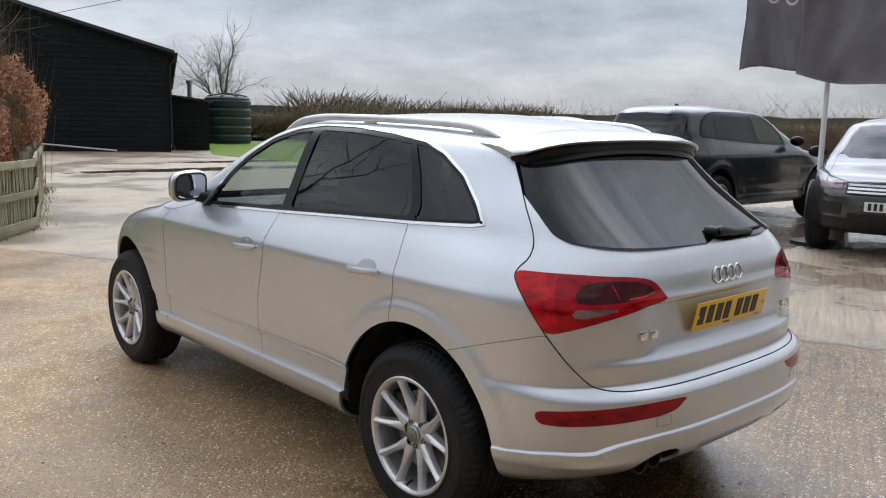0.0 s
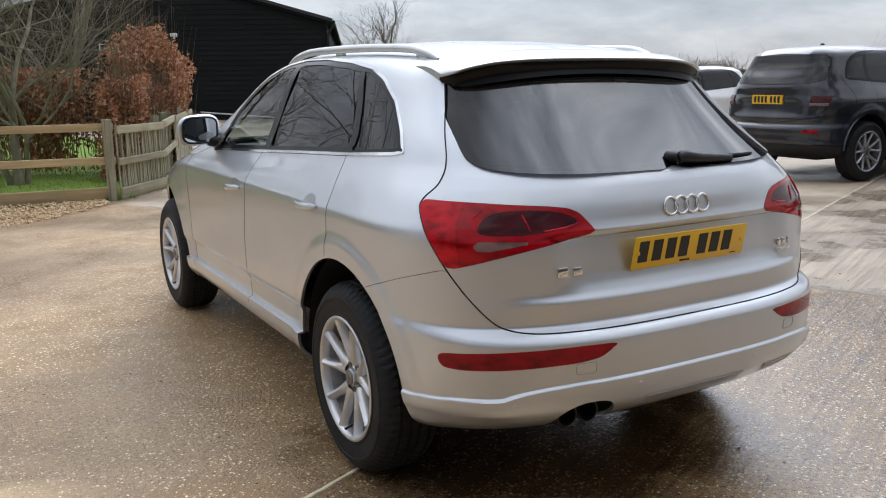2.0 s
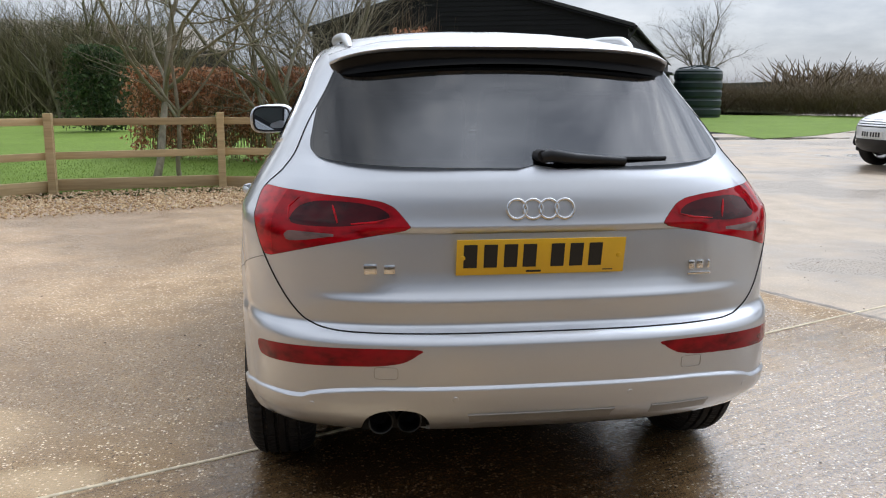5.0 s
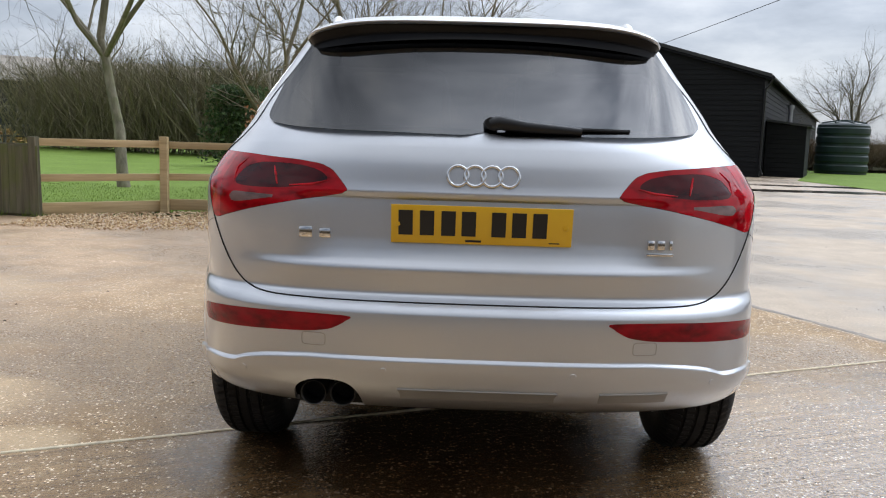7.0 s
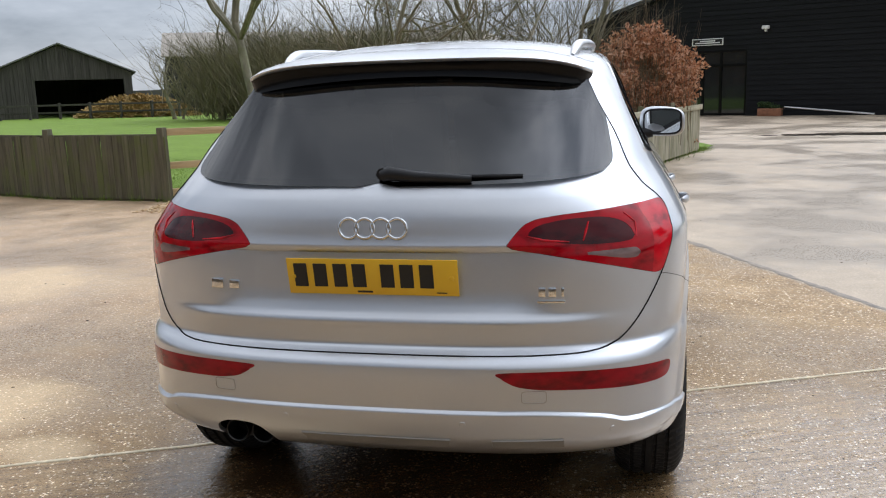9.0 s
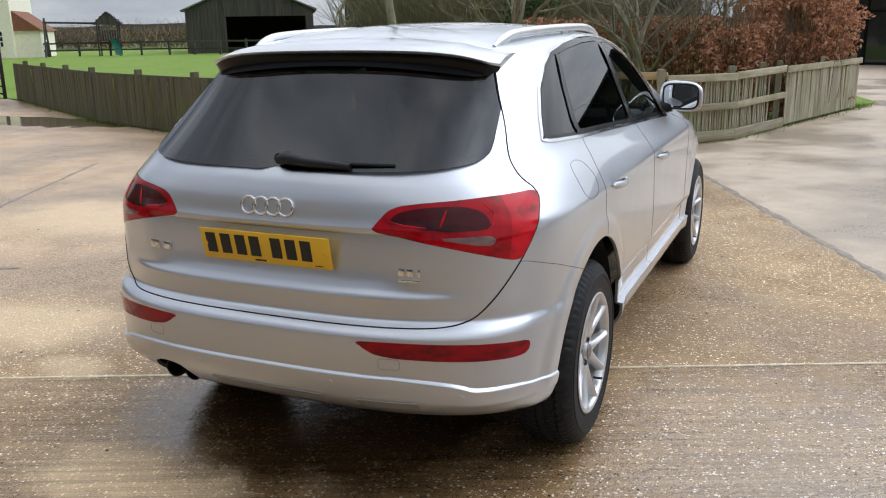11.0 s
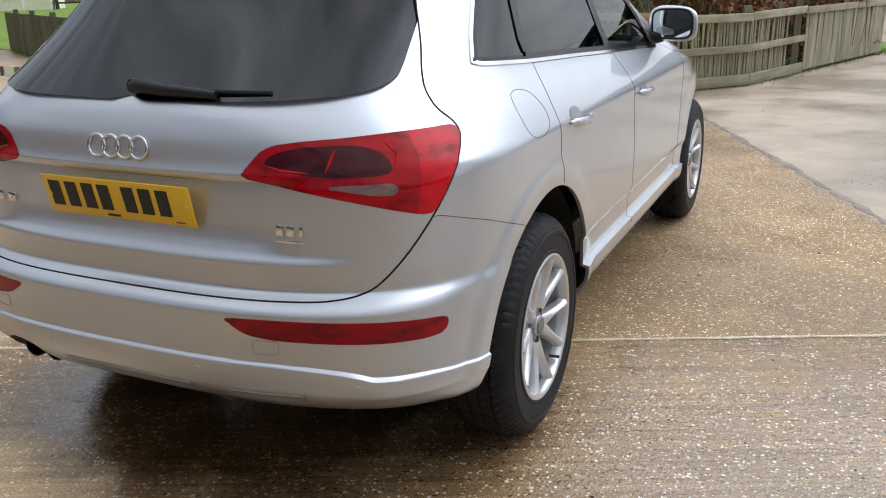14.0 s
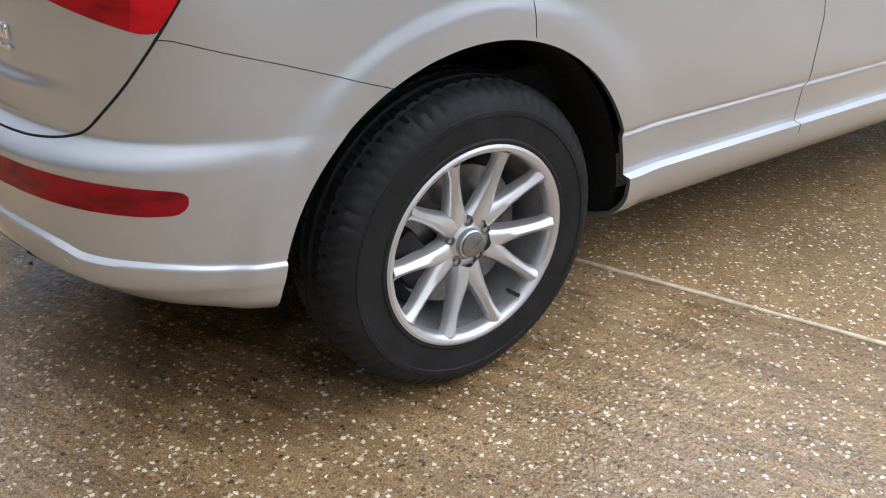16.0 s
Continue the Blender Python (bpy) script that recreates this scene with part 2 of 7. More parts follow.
def yard_material():
    """Wet exposed-aggregate concrete: cement, stones of several colours, damp and dry, brushed towards the camera's side."""
    m, nt, b = nodes_of("yard_concrete")
    geo = nt.nodes.new("ShaderNodeNewGeometry")
    pos = geo.outputs["Position"]
    sep = nt.nodes.new("ShaderNodeSeparateXYZ")
    nt.links.new(pos, sep.inputs[0])
    x, y = sep.outputs[0], sep.outputs[1]

    def half_plane(px, py, nx, ny, w):
        d = fmath(nt, "ADD", fmath(nt, "MULTIPLY", fmath(nt, "SUBTRACT", x, px), nx), fmath(nt, "MULTIPLY", fmath(nt, "SUBTRACT", y, py), ny))
        return spread(nt, d, -w, w, 0, 1)

    beyond = half_plane(2.26, 2.40, .913, .408, .03)
    near = half_plane(2.11, 1.31, .408, -.913, .02)
    big = noise_node(nt, .55, 5, .6, pos)
    mid = noise_node(nt, 2.6, 5, .6, pos)
    fine = noise_node(nt, 60, 4, .6, pos)
    jag = nt.nodes.new("ShaderNodeTexNoise")
    jag.inputs["Scale"].default_value, jag.inputs["Detail"].default_value = 130, 3
    nt.links.new(pos, jag.inputs["Vector"])
    off = nt.nodes.new("ShaderNodeVectorMath")
    off.operation = "MULTIPLY_ADD"
    off.inputs[1].default_value = (.016, .016, 0)
    nt.links.new(jag.outputs["Color"], off.inputs[0])
    nt.links.new(pos, off.inputs[2])
    vor = nt.nodes.new("ShaderNodeTexVoronoi")
    vor.inputs["Scale"].default_value = 84
    nt.links.new(off.outputs[0], vor.inputs["Vector"])
    vor2 = nt.nodes.new("ShaderNodeTexVoronoi")
    vor2.inputs["Scale"].default_value = 62
    nt.links.new(off.outputs[0], vor2.inputs["Vector"])
    hsv = nt.nodes.new("ShaderNodeSeparateColor")
    nt.links.new(vor.outputs["Color"], hsv.inputs[0])
    hsv2 = nt.nodes.new("ShaderNodeSeparateColor")
    nt.links.new(vor2.outputs["Color"], hsv2.inputs[0])
    cement = ramp(nt, mid, (.25, (.225, .152, .080)), (.5, (.32, .225, .126)), (.8, (.42, .31, .185)))
    stones = ramp(nt, hsv.outputs[0], (.0, (.10, .066, .040)), (.30, (.21, .14, .080)), (.62, (.36, .262, .155)), (.80, (.58, .47, .31)), (.87, (.92, .85, .70)), (1.0, (.95, .92, .86)))
    in_stone = spread(nt, fmath(nt, "ADD", vor.outputs["Distance"], fmath(nt, "MULTIPLY", hsv.outputs[2], .22)), .42, .52, 1, 0)
    grit = noise_node(nt, 190, 3, .7, pos)
    cement = mix(nt, 1.0, cement, ramp(nt, grit, (.30, (.42, .38, .34)), (.5, (.95, .93, .90)), (.70, (1.75, 1.72, 1.66))), "MULTIPLY")
    agg = mix(nt, in_stone, cement, stones)
    pebble = fmath(nt, "MULTIPLY", spread(nt, hsv2.outputs[1], .76, .80, 0, 1), spread(nt, vor2.outputs["Distance"], .28, .35, 1, 0))
    agg = mix(nt, pebble, agg, ramp(nt, hsv2.outputs[0], (.2, (.36, .25, .14)), (.6, (.62, .53, .42)), (1, (.85, .80, .70))))
    vor3 = nt.nodes.new("ShaderNodeTexVoronoi")
    vor3.inputs["Scale"].default_value = 38
    nt.links.new(off.outputs[0], vor3.inputs["Vector"])
    hsv3 = nt.nodes.new("ShaderNodeSeparateColor")
    nt.links.new(vor3.outputs["Color"], hsv3.inputs[0])
    cobble = fmath(nt, "MULTIPLY", spread(nt, hsv3.outputs[1], .74, .78, 0, .9), spread(nt, vor3.outputs["Distance"], .20, .30, 1, 0))
    agg = mix(nt, cobble, agg, ramp(nt, hsv3.outputs[0], (.15, (.15, .10, .06)), (.45, (.32, .22, .13)), (.75, (.55, .45, .33)), (1, (.85, .80, .70))))
    # grey and brown drifts over a metre or so
    agg = mix(nt, .55, agg, mix(nt, 1.0, agg, ramp(nt, noise_node(nt, 1.1, 6, .7, pos), (.35, (.62, .58, .54)), (.65, (1.35, 1.3, 1.22))), "MULTIPLY"))
    smoothc = ramp(nt, mid, (.25, (.33, .275, .215)), (.55, (.44, .375, .305)), (.8, (.52, .45, .375)))
    smoothc = mix(nt, .30, smoothc, ramp(nt, fine, (.3, (.16, .13, .10)), (.7, (.52, .46, .40))))
    worn = half_plane(-2.3, 1.5, -.96, .28, 1.4)
    rosy = mix(nt, .45, agg, ramp(nt, mid, (.25, (.42, .305, .22)), (.55, (.58, .44, .335)), (.8, (.68, .53, .42))))
    col = mix(nt, fmath(nt, "MULTIPLY", worn, .9), agg, rosy)
    col = mix(nt, fmath(nt, "MULTIPLY", beyond, .85), col, smoothc)
    # tan stains
    stain = spread(nt, noise_node(nt, .9, 3, .5, pos, (1, 1.7, 1)), .58, .70, 0, .55)
    col = mix(nt, stain, col, mix(nt, .5, col, (.36, .27, .16)))
    # damp: most of the near strip, patches elsewhere, puddles
    damp = fmath(nt, "ADD", spread(nt, big, .44, .56, 0, .8), fmath(nt, "MULTIPLY", near, .30), True)
    pools = None
    for px, py, rx, ry in ((-12.6, 8.7, 3.6, .75), (9.2, 19.5, 5.5, .7), (12.5, 22.5, 4.5, .6), (9.5, 2.9, 1.8, 1.2), (12.0, 9.5, 2.4, 1.2), (13.5, 13.5, 3.5, .7)):
        e = fmath(nt, "ADD", fmath(nt, "POWER", fmath(nt, "DIVIDE", fmath(nt, "SUBTRACT", x, px), rx), 2), fmath(nt, "POWER", fmath(nt, "DIVIDE", fmath(nt, "SUBTRACT", y, py), ry), 2))
        e = fmath(nt, "ADD", e, fmath(nt, "MULTIPLY", fmath(nt, "SUBTRACT", mid, .5), 2.2))
        e = spread(nt, e, .75, .95, 1, 0)
        pools = e if pools is None else fmath(nt, "MAXIMUM", pools, e)
    damp = fmath(nt, "MAXIMUM", damp, pools)
    # soaked patch under and behind the car, darkened for the car's shade too
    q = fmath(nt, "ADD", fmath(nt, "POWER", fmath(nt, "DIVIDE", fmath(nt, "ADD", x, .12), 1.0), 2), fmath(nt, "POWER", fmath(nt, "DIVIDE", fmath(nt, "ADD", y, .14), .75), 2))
    soak_shade = spread(nt, fmath(nt, "ADD", q, fmath(nt, "MULTIPLY", fmath(nt, "SUBTRACT", mid, .5), 1.3)), .35, 1.2, 1, 0)
    damp = fmath(nt, "MAXIMUM", damp, soak_shade)
    # the slab beside the tail, still running wet
    g = fmath(nt, "ADD", fmath(nt, "POWER", fmath(nt, "DIVIDE", fmath(nt, "SUBTRACT", x, 1.9), 1.9), 2), fmath(nt, "POWER", fmath(nt, "DIVIDE", fmath(nt, "ADD", y, .8), 1.7), 2))
    film = spread(nt, fmath(nt, "ADD", g, fmath(nt, "MULTIPLY", fmath(nt, "SUBTRACT", mid, .5), 1.6)), .5, 1.2, 1, 0)
    film = fmath(nt, "MAXIMUM", film, soak_shade)
    # patches that have dried to tan
    dry = None
    for px, py, rx, ry in ((-.62, -.98, .50, .26), (-2.35, .2, .60, .38), (-1.65, -.22, .22, .14), (-4.2, 2.6, 1.2, .7)):
        e = fmath(nt, "ADD", fmath(nt, "POWER", fmath(nt, "DIVIDE", fmath(nt, "SUBTRACT", x, px), rx), 2), fmath(nt, "POWER", fmath(nt, "DIVIDE", fmath(nt, "SUBTRACT", y, py), ry), 2))
        e = spread(nt, fmath(nt, "ADD", e, fmath(nt, "MULTIPLY", fmath(nt, "SUBTRACT", mid, .5), 3.4)), .2, 1.35, 1, 0)
        dry = e if dry is None else fmath(nt, "MAXIMUM", dry, e)
    damp = fmath(nt, "MULTIPLY", damp, fmath(nt, "SUBTRACT", 1.0, dry))
    soak_shade = fmath(nt, "MULTIPLY", soak_shade, fmath(nt, "SUBTRACT", 1.0, dry))
    col = mix(nt, fmath(nt, "MULTIPLY", dry, .55), col, (.60, .475, .32))
    col = mix(nt, 1.0, col, mix(nt, damp, (1.34, 1.28, 1.18), (.82, .77, .70)), "MULTIPLY")
    # wet concrete and the car's shade, both put into the colour
    col = mix(nt, 1.0, col, mix(nt, soak_shade, (1, 1, 1), (.25, .21, .175)), "MULTIPLY")
    rake = nt.nodes.new("ShaderNodeMapping")
    rake.inputs["Rotation"].default_value = (0, 0, radians(-24.1))
    nt.links.new(pos, rake.inputs["Vector"])
    streak = noise_node(nt, 24, 4, .7, rake.outputs[0], (.04, 1, 1))
    col = mix(nt, fmath(nt, "MULTIPLY", near, .75), col, mix(nt, 1.0, col, ramp(nt, streak, (.34, (.55, .53, .50)), (.5, (1, 1, 1)), (.68, (1.30, 1.29, 1.26))), "MULTIPLY"))
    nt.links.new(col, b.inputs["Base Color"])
    rough = spread(nt, damp, 0, 1, .62, .20)
    rough = fmath(nt, "ADD", rough, fmath(nt, "MULTIPLY", fmath(nt, "SUBTRACT", fine, .5), .18))
    rough = fmath(nt, "SUBTRACT", rough, fmath(nt, "MULTIPLY", fmath(nt, "MULTIPLY", film, fmath(nt, "SUBTRACT", 1.0, dry)), .26), True)
    rough = fmath(nt, "MAXIMUM", rough, .07)
    nt.links.new(spread(nt, fmath(nt, "SUBTRACT", film, soak_shade, True), 0, 1, .45, 1.0), b.inputs["Specular IOR Level"])
    rough = fmath(nt, "SUBTRACT", rough, fmath(nt, "MULTIPLY", pools, .22), True)
    nt.links.new(rough, b.inputs["Roughness"])
    # brushed ridges along the slab, then the stones' relief
    rot = nt.nodes.new("ShaderNodeMapping")
    rot.inputs["Rotation"].default_value = (0, 0, radians(-24.1))
    nt.links.new(pos, rot.inputs["Vector"])
    ridges = noise_node(nt, 26, 3, .6, rot.outputs[0], (.06, 1, 1))
    h = fmath(nt, "ADD", fmath(nt, "MULTIPLY", ridges, fmath(nt, "ADD", fmath(nt, "MULTIPLY", near, 1.5), fmath(nt, "MULTIPLY", beyond, .5))), fmath(nt, "MULTIPLY", fmath(nt, "SUBTRACT", .6, vor.outputs["Distance"]), fmath(nt, "SUBTRACT", 1.0, fmath(nt, "MULTIPLY", beyond, .8))))
    h = fmath(nt, "MULTIPLY", fmath(nt, "MULTIPLY", h, fmath(nt, "SUBTRACT", 1.0, pools)), fmath(nt, "SUBTRACT", 1.0, fmath(nt, "ADD", fmath(nt, "MULTIPLY", damp, .40), fmath(nt, "MULTIPLY", soak_shade, .42))))
    bump(nt, b, h, .6, .007)
    # a film of water over the wettest parts, rippled by the brushing
    water = fmath(nt, "MULTIPLY", fmath(nt, "MULTIPLY", film, fmath(nt, "SUBTRACT", 1.0, dry)), spread(nt, fine, .42, .60, .1, .8))
    nt.links.new(fmath(nt, "MAXIMUM", water, pools), b.inputs["Coat Weight"])
    b.inputs["Coat Roughness"].default_value = .10
    ripple = nt.nodes.new("ShaderNodeBump")
    ripple.inputs["Strength"].default_value, ripple.inputs["Distance"].default_value = .55, .006
    wave = fmath(nt, "ADD", fmath(nt, "MULTIPLY", fmath(nt, "MULTIPLY", streak, near), 2.4), fmath(nt, "MULTIPLY", h, .5))
    nt.links.new(fmath(nt, "MULTIPLY", wave, fmath(nt, "SUBTRACT", 1.0, fmath(nt, "MULTIPLY", soak_shade, .6))), ripple.inputs["Height"])
    nt.links.new(ripple.outputs["Normal"], b.inputs["Coat Normal"])
    return m


def grass_material(name, a, c):
    m, nt, b = nodes_of(name)
    geo = nt.nodes.new("ShaderNodeNewGeometry")
    f = noise_node(nt, .6, 6, .65, geo.outputs["Position"])
    g = noise_node(nt, 30, 4, .6, geo.outputs["Position"])
    col = mix(nt, .45, ramp(nt, f, (.3, a), (.7, c)), ramp(nt, g, (.3, tuple(v * .5 for v in a)), (.7, tuple(v * 1.4 for v in c))))
    nt.links.new(col, b.inputs["Base Color"])
    b.inputs["Roughness"].default_value = .8
    b.inputs["Specular IOR Level"].default_value = .12
    bump(nt, b, g, .8, .03)
    return m


def leaf_material(name, *cols, thin=0.0):
    m, nt, b = nodes_of(name)
    geo = nt.nodes.new("ShaderNodeNewGeometry")
    n = len(cols)
    nt.links.new(ramp(nt, geo.outputs["Random Per Island"], *[(i / max(1, n - 1), c) for i, c in enumerate(cols)]), b.inputs["Base Color"])
    b.inputs["Roughness"].default_value = .55
    b.inputs["Specular IOR Level"].default_value = .2
    if thin:
        tl, mx = nt.nodes.new("ShaderNodeBsdfTranslucent"), nt.nodes.new("ShaderNodeMixShader")
        mx.inputs[0].default_value = thin
        nt.links.new(b.inputs["Base Color"].links[0].from_socket, tl.inputs["Color"])
        nt.links.new(b.outputs[0], mx.inputs[1])
        nt.links.new(tl.outputs[0], mx.inputs[2])
        nt.links.new(mx.outputs[0], nt.nodes["Material Output"].inputs["Surface"])
    return m


def bark_material(name, a, c):
    m, nt, b = nodes_of(name)
    f = noise_node(nt, 9, 6, .65, stretch=(1, 1, .3))
    g = noise_node(nt, 2.5, 4)
    nt.links.new(mix(nt, spread(nt, g, .45, .65, 0, .6), ramp(nt, f, (.3, a), (.7, c)), (.15, .155, .06)), b.inputs["Base Color"])
    b.inputs["Roughness"].default_value = .85
    bump(nt, b, f, .6, .02)
    return m


YARD = yard_material()
LAWN = grass_material("lawn_grass", (.135, .21, .036), (.225, .33, .062))
FIELD = grass_material("field_grass", (.07, .085, .03), (.13, .13, .05))
BARK = bark_material("bark", (.12, .108, .072), (.34, .30, .22))
TWIG = leaf_material("twigs", (.075, .068, .040), (.125, .112, .07), (.18, .16, .105))
TWIG_R = leaf_material("brown_brush", (.10, .072, .045), (.18, .132, .08), (.26, .20, .13))
BEECH = leaf_material("copper_leaves", (.20, .075, .035), (.38, .16, .075), (.54, .28, .15), (.64, .41, .28), thin=.45)
EVERGREEN = leaf_material("evergreen_leaves", (.022, .045, .015), (.05, .085, .03), (.095, .14, .05), thin=.3)
BLADES = leaf_material("grass_blades", (.10, .165, .028), (.165, .255, .045), (.23, .33, .07), thin=.3)
NEW_WOOD = timber("new_timber", (.45, .325, .17), (.70, .54, .31), (.06, 1, 1), 20)
OLD_WOOD = timber("weathered_timber", (.20, .18, .125), (.50, .46, .34), (1, 1, .05), 24, moss=(.16, .17, .075))
OLD_RAIL = timber("weathered_rail", (.26, .23, .15), (.55, .50, .36), (.06, 1, 1), 20, moss=(.19, .19, .09))
MOSSY = timber("mossy_timber", (.075, .068, .045), (.19, .175, .12), (1, 1, .05), 24, moss=(.12, .14, .045))
MOSSY_RAIL = timber("mossy_rail", (.07, .06, .042), (.17, .15, .105), (.06, 1, 1), 20, moss=(.10, .11, .045))
BLACK_BOARD = timber("black_boarding", (.003, .0033, .004), (.011, .012, .014), (.05, 1, 1), 16, .7)
GREY_BOARD = timber("grey_boarding", (.045, .04, .035), (.12, .11, .10), (1, 1, .05), 10, .85)
SEALANT = simple("pale_sealant", (.72, .62, .44), .6, vary=.25, scale=30)
JOINT = simple("broken_joint", (.25, .20, .15), .5, vary=.4, scale=14, bumps=.6, bscale=60)
GRAVEL = leaf_material("gravel_stones", (.30, .18, .09), (.50, .34, .18), (.64, .47, .27), (.70, .58, .40))
ROOFING = simple("dark_roofing", (.03, .031, .033), .6, vary=.3)
FIBRE = simple("grey_sheet_roof", (.20, .20, .195), .8, vary=.25)
CREAM = simple("cream_render", (.90, .85, .70), .8, vary=.06)
TILES = simple("clay_tiles", (.22, .085, .045), .8, vary=.3, scale=12)
WHITE_W = simple("white_window_frames", (.78, .78, .76), .4)
DARK_GLASS = simple("dark_window_glass", (.015, .018, .02), .05, coat=.5)
TANK = simple("green_plastic_tank", (.016, .034, .034), .45, vary=.25, scale=2)
FLAG_M = simple("grey_flag_cloth", (.27, .255, .285), .75, vary=.15, scale=3)
POLE_M = simple("white_pole", (.72, .72, .72), .35)
GALV = simple("galvanised_steel", (.30, .31, .32), .45, .8, vary=.2)
SLIDE_M = simple("green_plastic", (.02, .19, .12), .35)
STRAW = leaf_material("straw", (.28, .18, .06), (.42, .29, .11))
TERRA = simple("terracotta", (.30, .13, .07), .8, vary=.25)

# ---- tools ----
def thing(name, m=None, label="", category="", group="", kind=""):
    ob = new(name)
    ob.empty_display_size = .1
    if m is not None:
        ob.matrix_world = m
    return tagged(ob, label, category, group, kind)


def part(name, bm, mat, parent=None, label="", smooth=40, m=None):
    """Links a bmesh as one mesh object, under a thing or a part; bm in the parent's space."""
    me = bpy.data.meshes.new(name)
    bm.to_mesh(me)
    bm.free()
    me.materials.append(mat)
    if smooth:
        for p in me.polygons:
            p.use_smooth = True
        if smooth < 180:
            me.set_sharp_from_angle(angle=radians(smooth))
    ob = new(name, me)
    if parent is not None:
        ob.parent = parent
    if m is not None:
        ob.matrix_basis = m
    return tagged(ob, label)


def piece(name, me, parent, m):
    """One more object on a mesh that alike pieces share."""
    ob = new(name, me)
    ob.parent = parent
    ob.matrix_basis = m
    return ob


def mesh_of(name, bm, mat):
    me = bpy.data.meshes.new(name)
    bm.to_mesh(me)
    bm.free()
    me.materials.append(mat)
    return me


def box(bm, c, s, m=None, bev=0.0):
    """A box of size s about c, with bevelled edges."""
    r = bmesh.ops.create_cube(bm, size=1)
    vs = r["verts"]
    t = Matrix.Translation(c) @ Matrix.Diagonal((*s, 1))
    bmesh.ops.transform(bm, matrix=(m @ t) if m is not None else t, verts=vs)
    if bev:
        es = list({e for v in vs for e in v.link_edges})
        bmesh.ops.bevel(bm, geom=es, offset=bev, segments=2, affect="EDGES", profile=.5)


def tube(bm, pts, radii, seg=8, cap=True):
    """A tapered tube along points."""
    pts = [Vector(p) for p in pts]
    if isinstance(radii, (int, float)):
        radii = [radii] * len(pts)
    rings = []
    up = None
    for i, p in enumerate(pts):
        d = (pts[min(i + 1, len(pts) - 1)] - pts[max(i - 1, 0)]).normalized()
        if up is None:
            up = Vector((0, 0, 1)) if abs(d.z) < .9 else Vector((1, 0, 0))
        a = d.cross(up).normalized()
        b = d.cross(a)
        rings.append([bm.verts.new(p + radii[i] * (math.cos(2 * math.pi * k / seg) * a + math.sin(2 * math.pi * k / seg) * b)) for k in range(seg)])
    for r0, r1 in zip(rings, rings[1:]):
        for k in range(seg):
            bm.faces.new((r0[k], r0[(k + 1) % seg], r1[(k + 1) % seg], r1[k]))
    if cap and seg > 2:
        bm.faces.new(rings[0][::-1])
        bm.faces.new(rings[-1])


def lathe(bm, prof, seg=64, closed=False, m=None):
    """Turns a profile of (radius, x) about the x axis."""
    rings = []
    for r, x in prof:
        rings.append([bm.verts.new(Vector((x, r * math.cos(2 * math.pi * k / seg), r * math.sin(2 * math.pi * k / seg)))) for k in range(seg)])
    pairs = list(zip(rings, rings[1:])) + ([(rings[-1], rings[0])] if closed else [])
    for a, b in pairs:
        for k in range(seg):
            bm.faces.new((a[k], a[(k + 1) % seg], b[(k + 1) % seg], b[k]))
    if m is not None:
        bmesh.ops.transform(bm, matrix=m, verts=[v for r in rings for v in r])
    return rings


def prism(bm, outline, depth, m=None):
    """An outline in x, z pushed along y."""
    a = [bm.verts.new((x, 0, z)) for x, z in outline]
    b = [bm.verts.new((x, depth, z)) for x, z in outline]
    n = len(a)
    bm.faces.new(a)
    bm.faces.new(b[::-1])
    for i in range(n):
        bm.faces.new((a[(i + 1) % n], a[i], b[i], b[(i + 1) % n]))
    if m is not None:
        bmesh.ops.transform(bm, matrix=m, verts=a + b)


def outline_sd(poly, P, r=0.0):
    """Signed distance of points to a polygon with rounded corners (minus inside)."""
    poly = np.asarray(poly, float)
    d = np.full(len(P), 1e9)
    inside = np.zeros(len(P), bool)
    n = len(poly)
    for i in range(n):
        a, b = poly[i], poly[(i + 1) % n]
        e, w = b - a, P - a
        t = np.clip((w @ e) / (e @ e), 0, 1)
        q = w - t[:, None] * e
        d = np.minimum(d, (q * q).sum(1))
        c1, c2, c3 = P[:, 1] >= a[1], P[:, 1] < b[1], e[0] * w[:, 1] > e[1] * w[:, 0]
        inside ^= (c1 & c2 & c3) | (~c1 & ~c2 & ~c3)
    return np.where(inside, -1, 1) * np.sqrt(d) - r


def rounded(poly, times=2, keep=.25):
    """An outline with its corners cut off evenly, again and again."""
    for _ in range(times):
        out = []
        for (x0, y0), (x1, y1) in zip(poly, poly[1:] + poly[:1]):
            out += [(x0 + (x1 - x0) * keep, y0 + (y1 - y0) * keep), (x1 + (x0 - x1) * keep, y1 + (y0 - y1) * keep)]
        poly = tuple(out)
    return poly


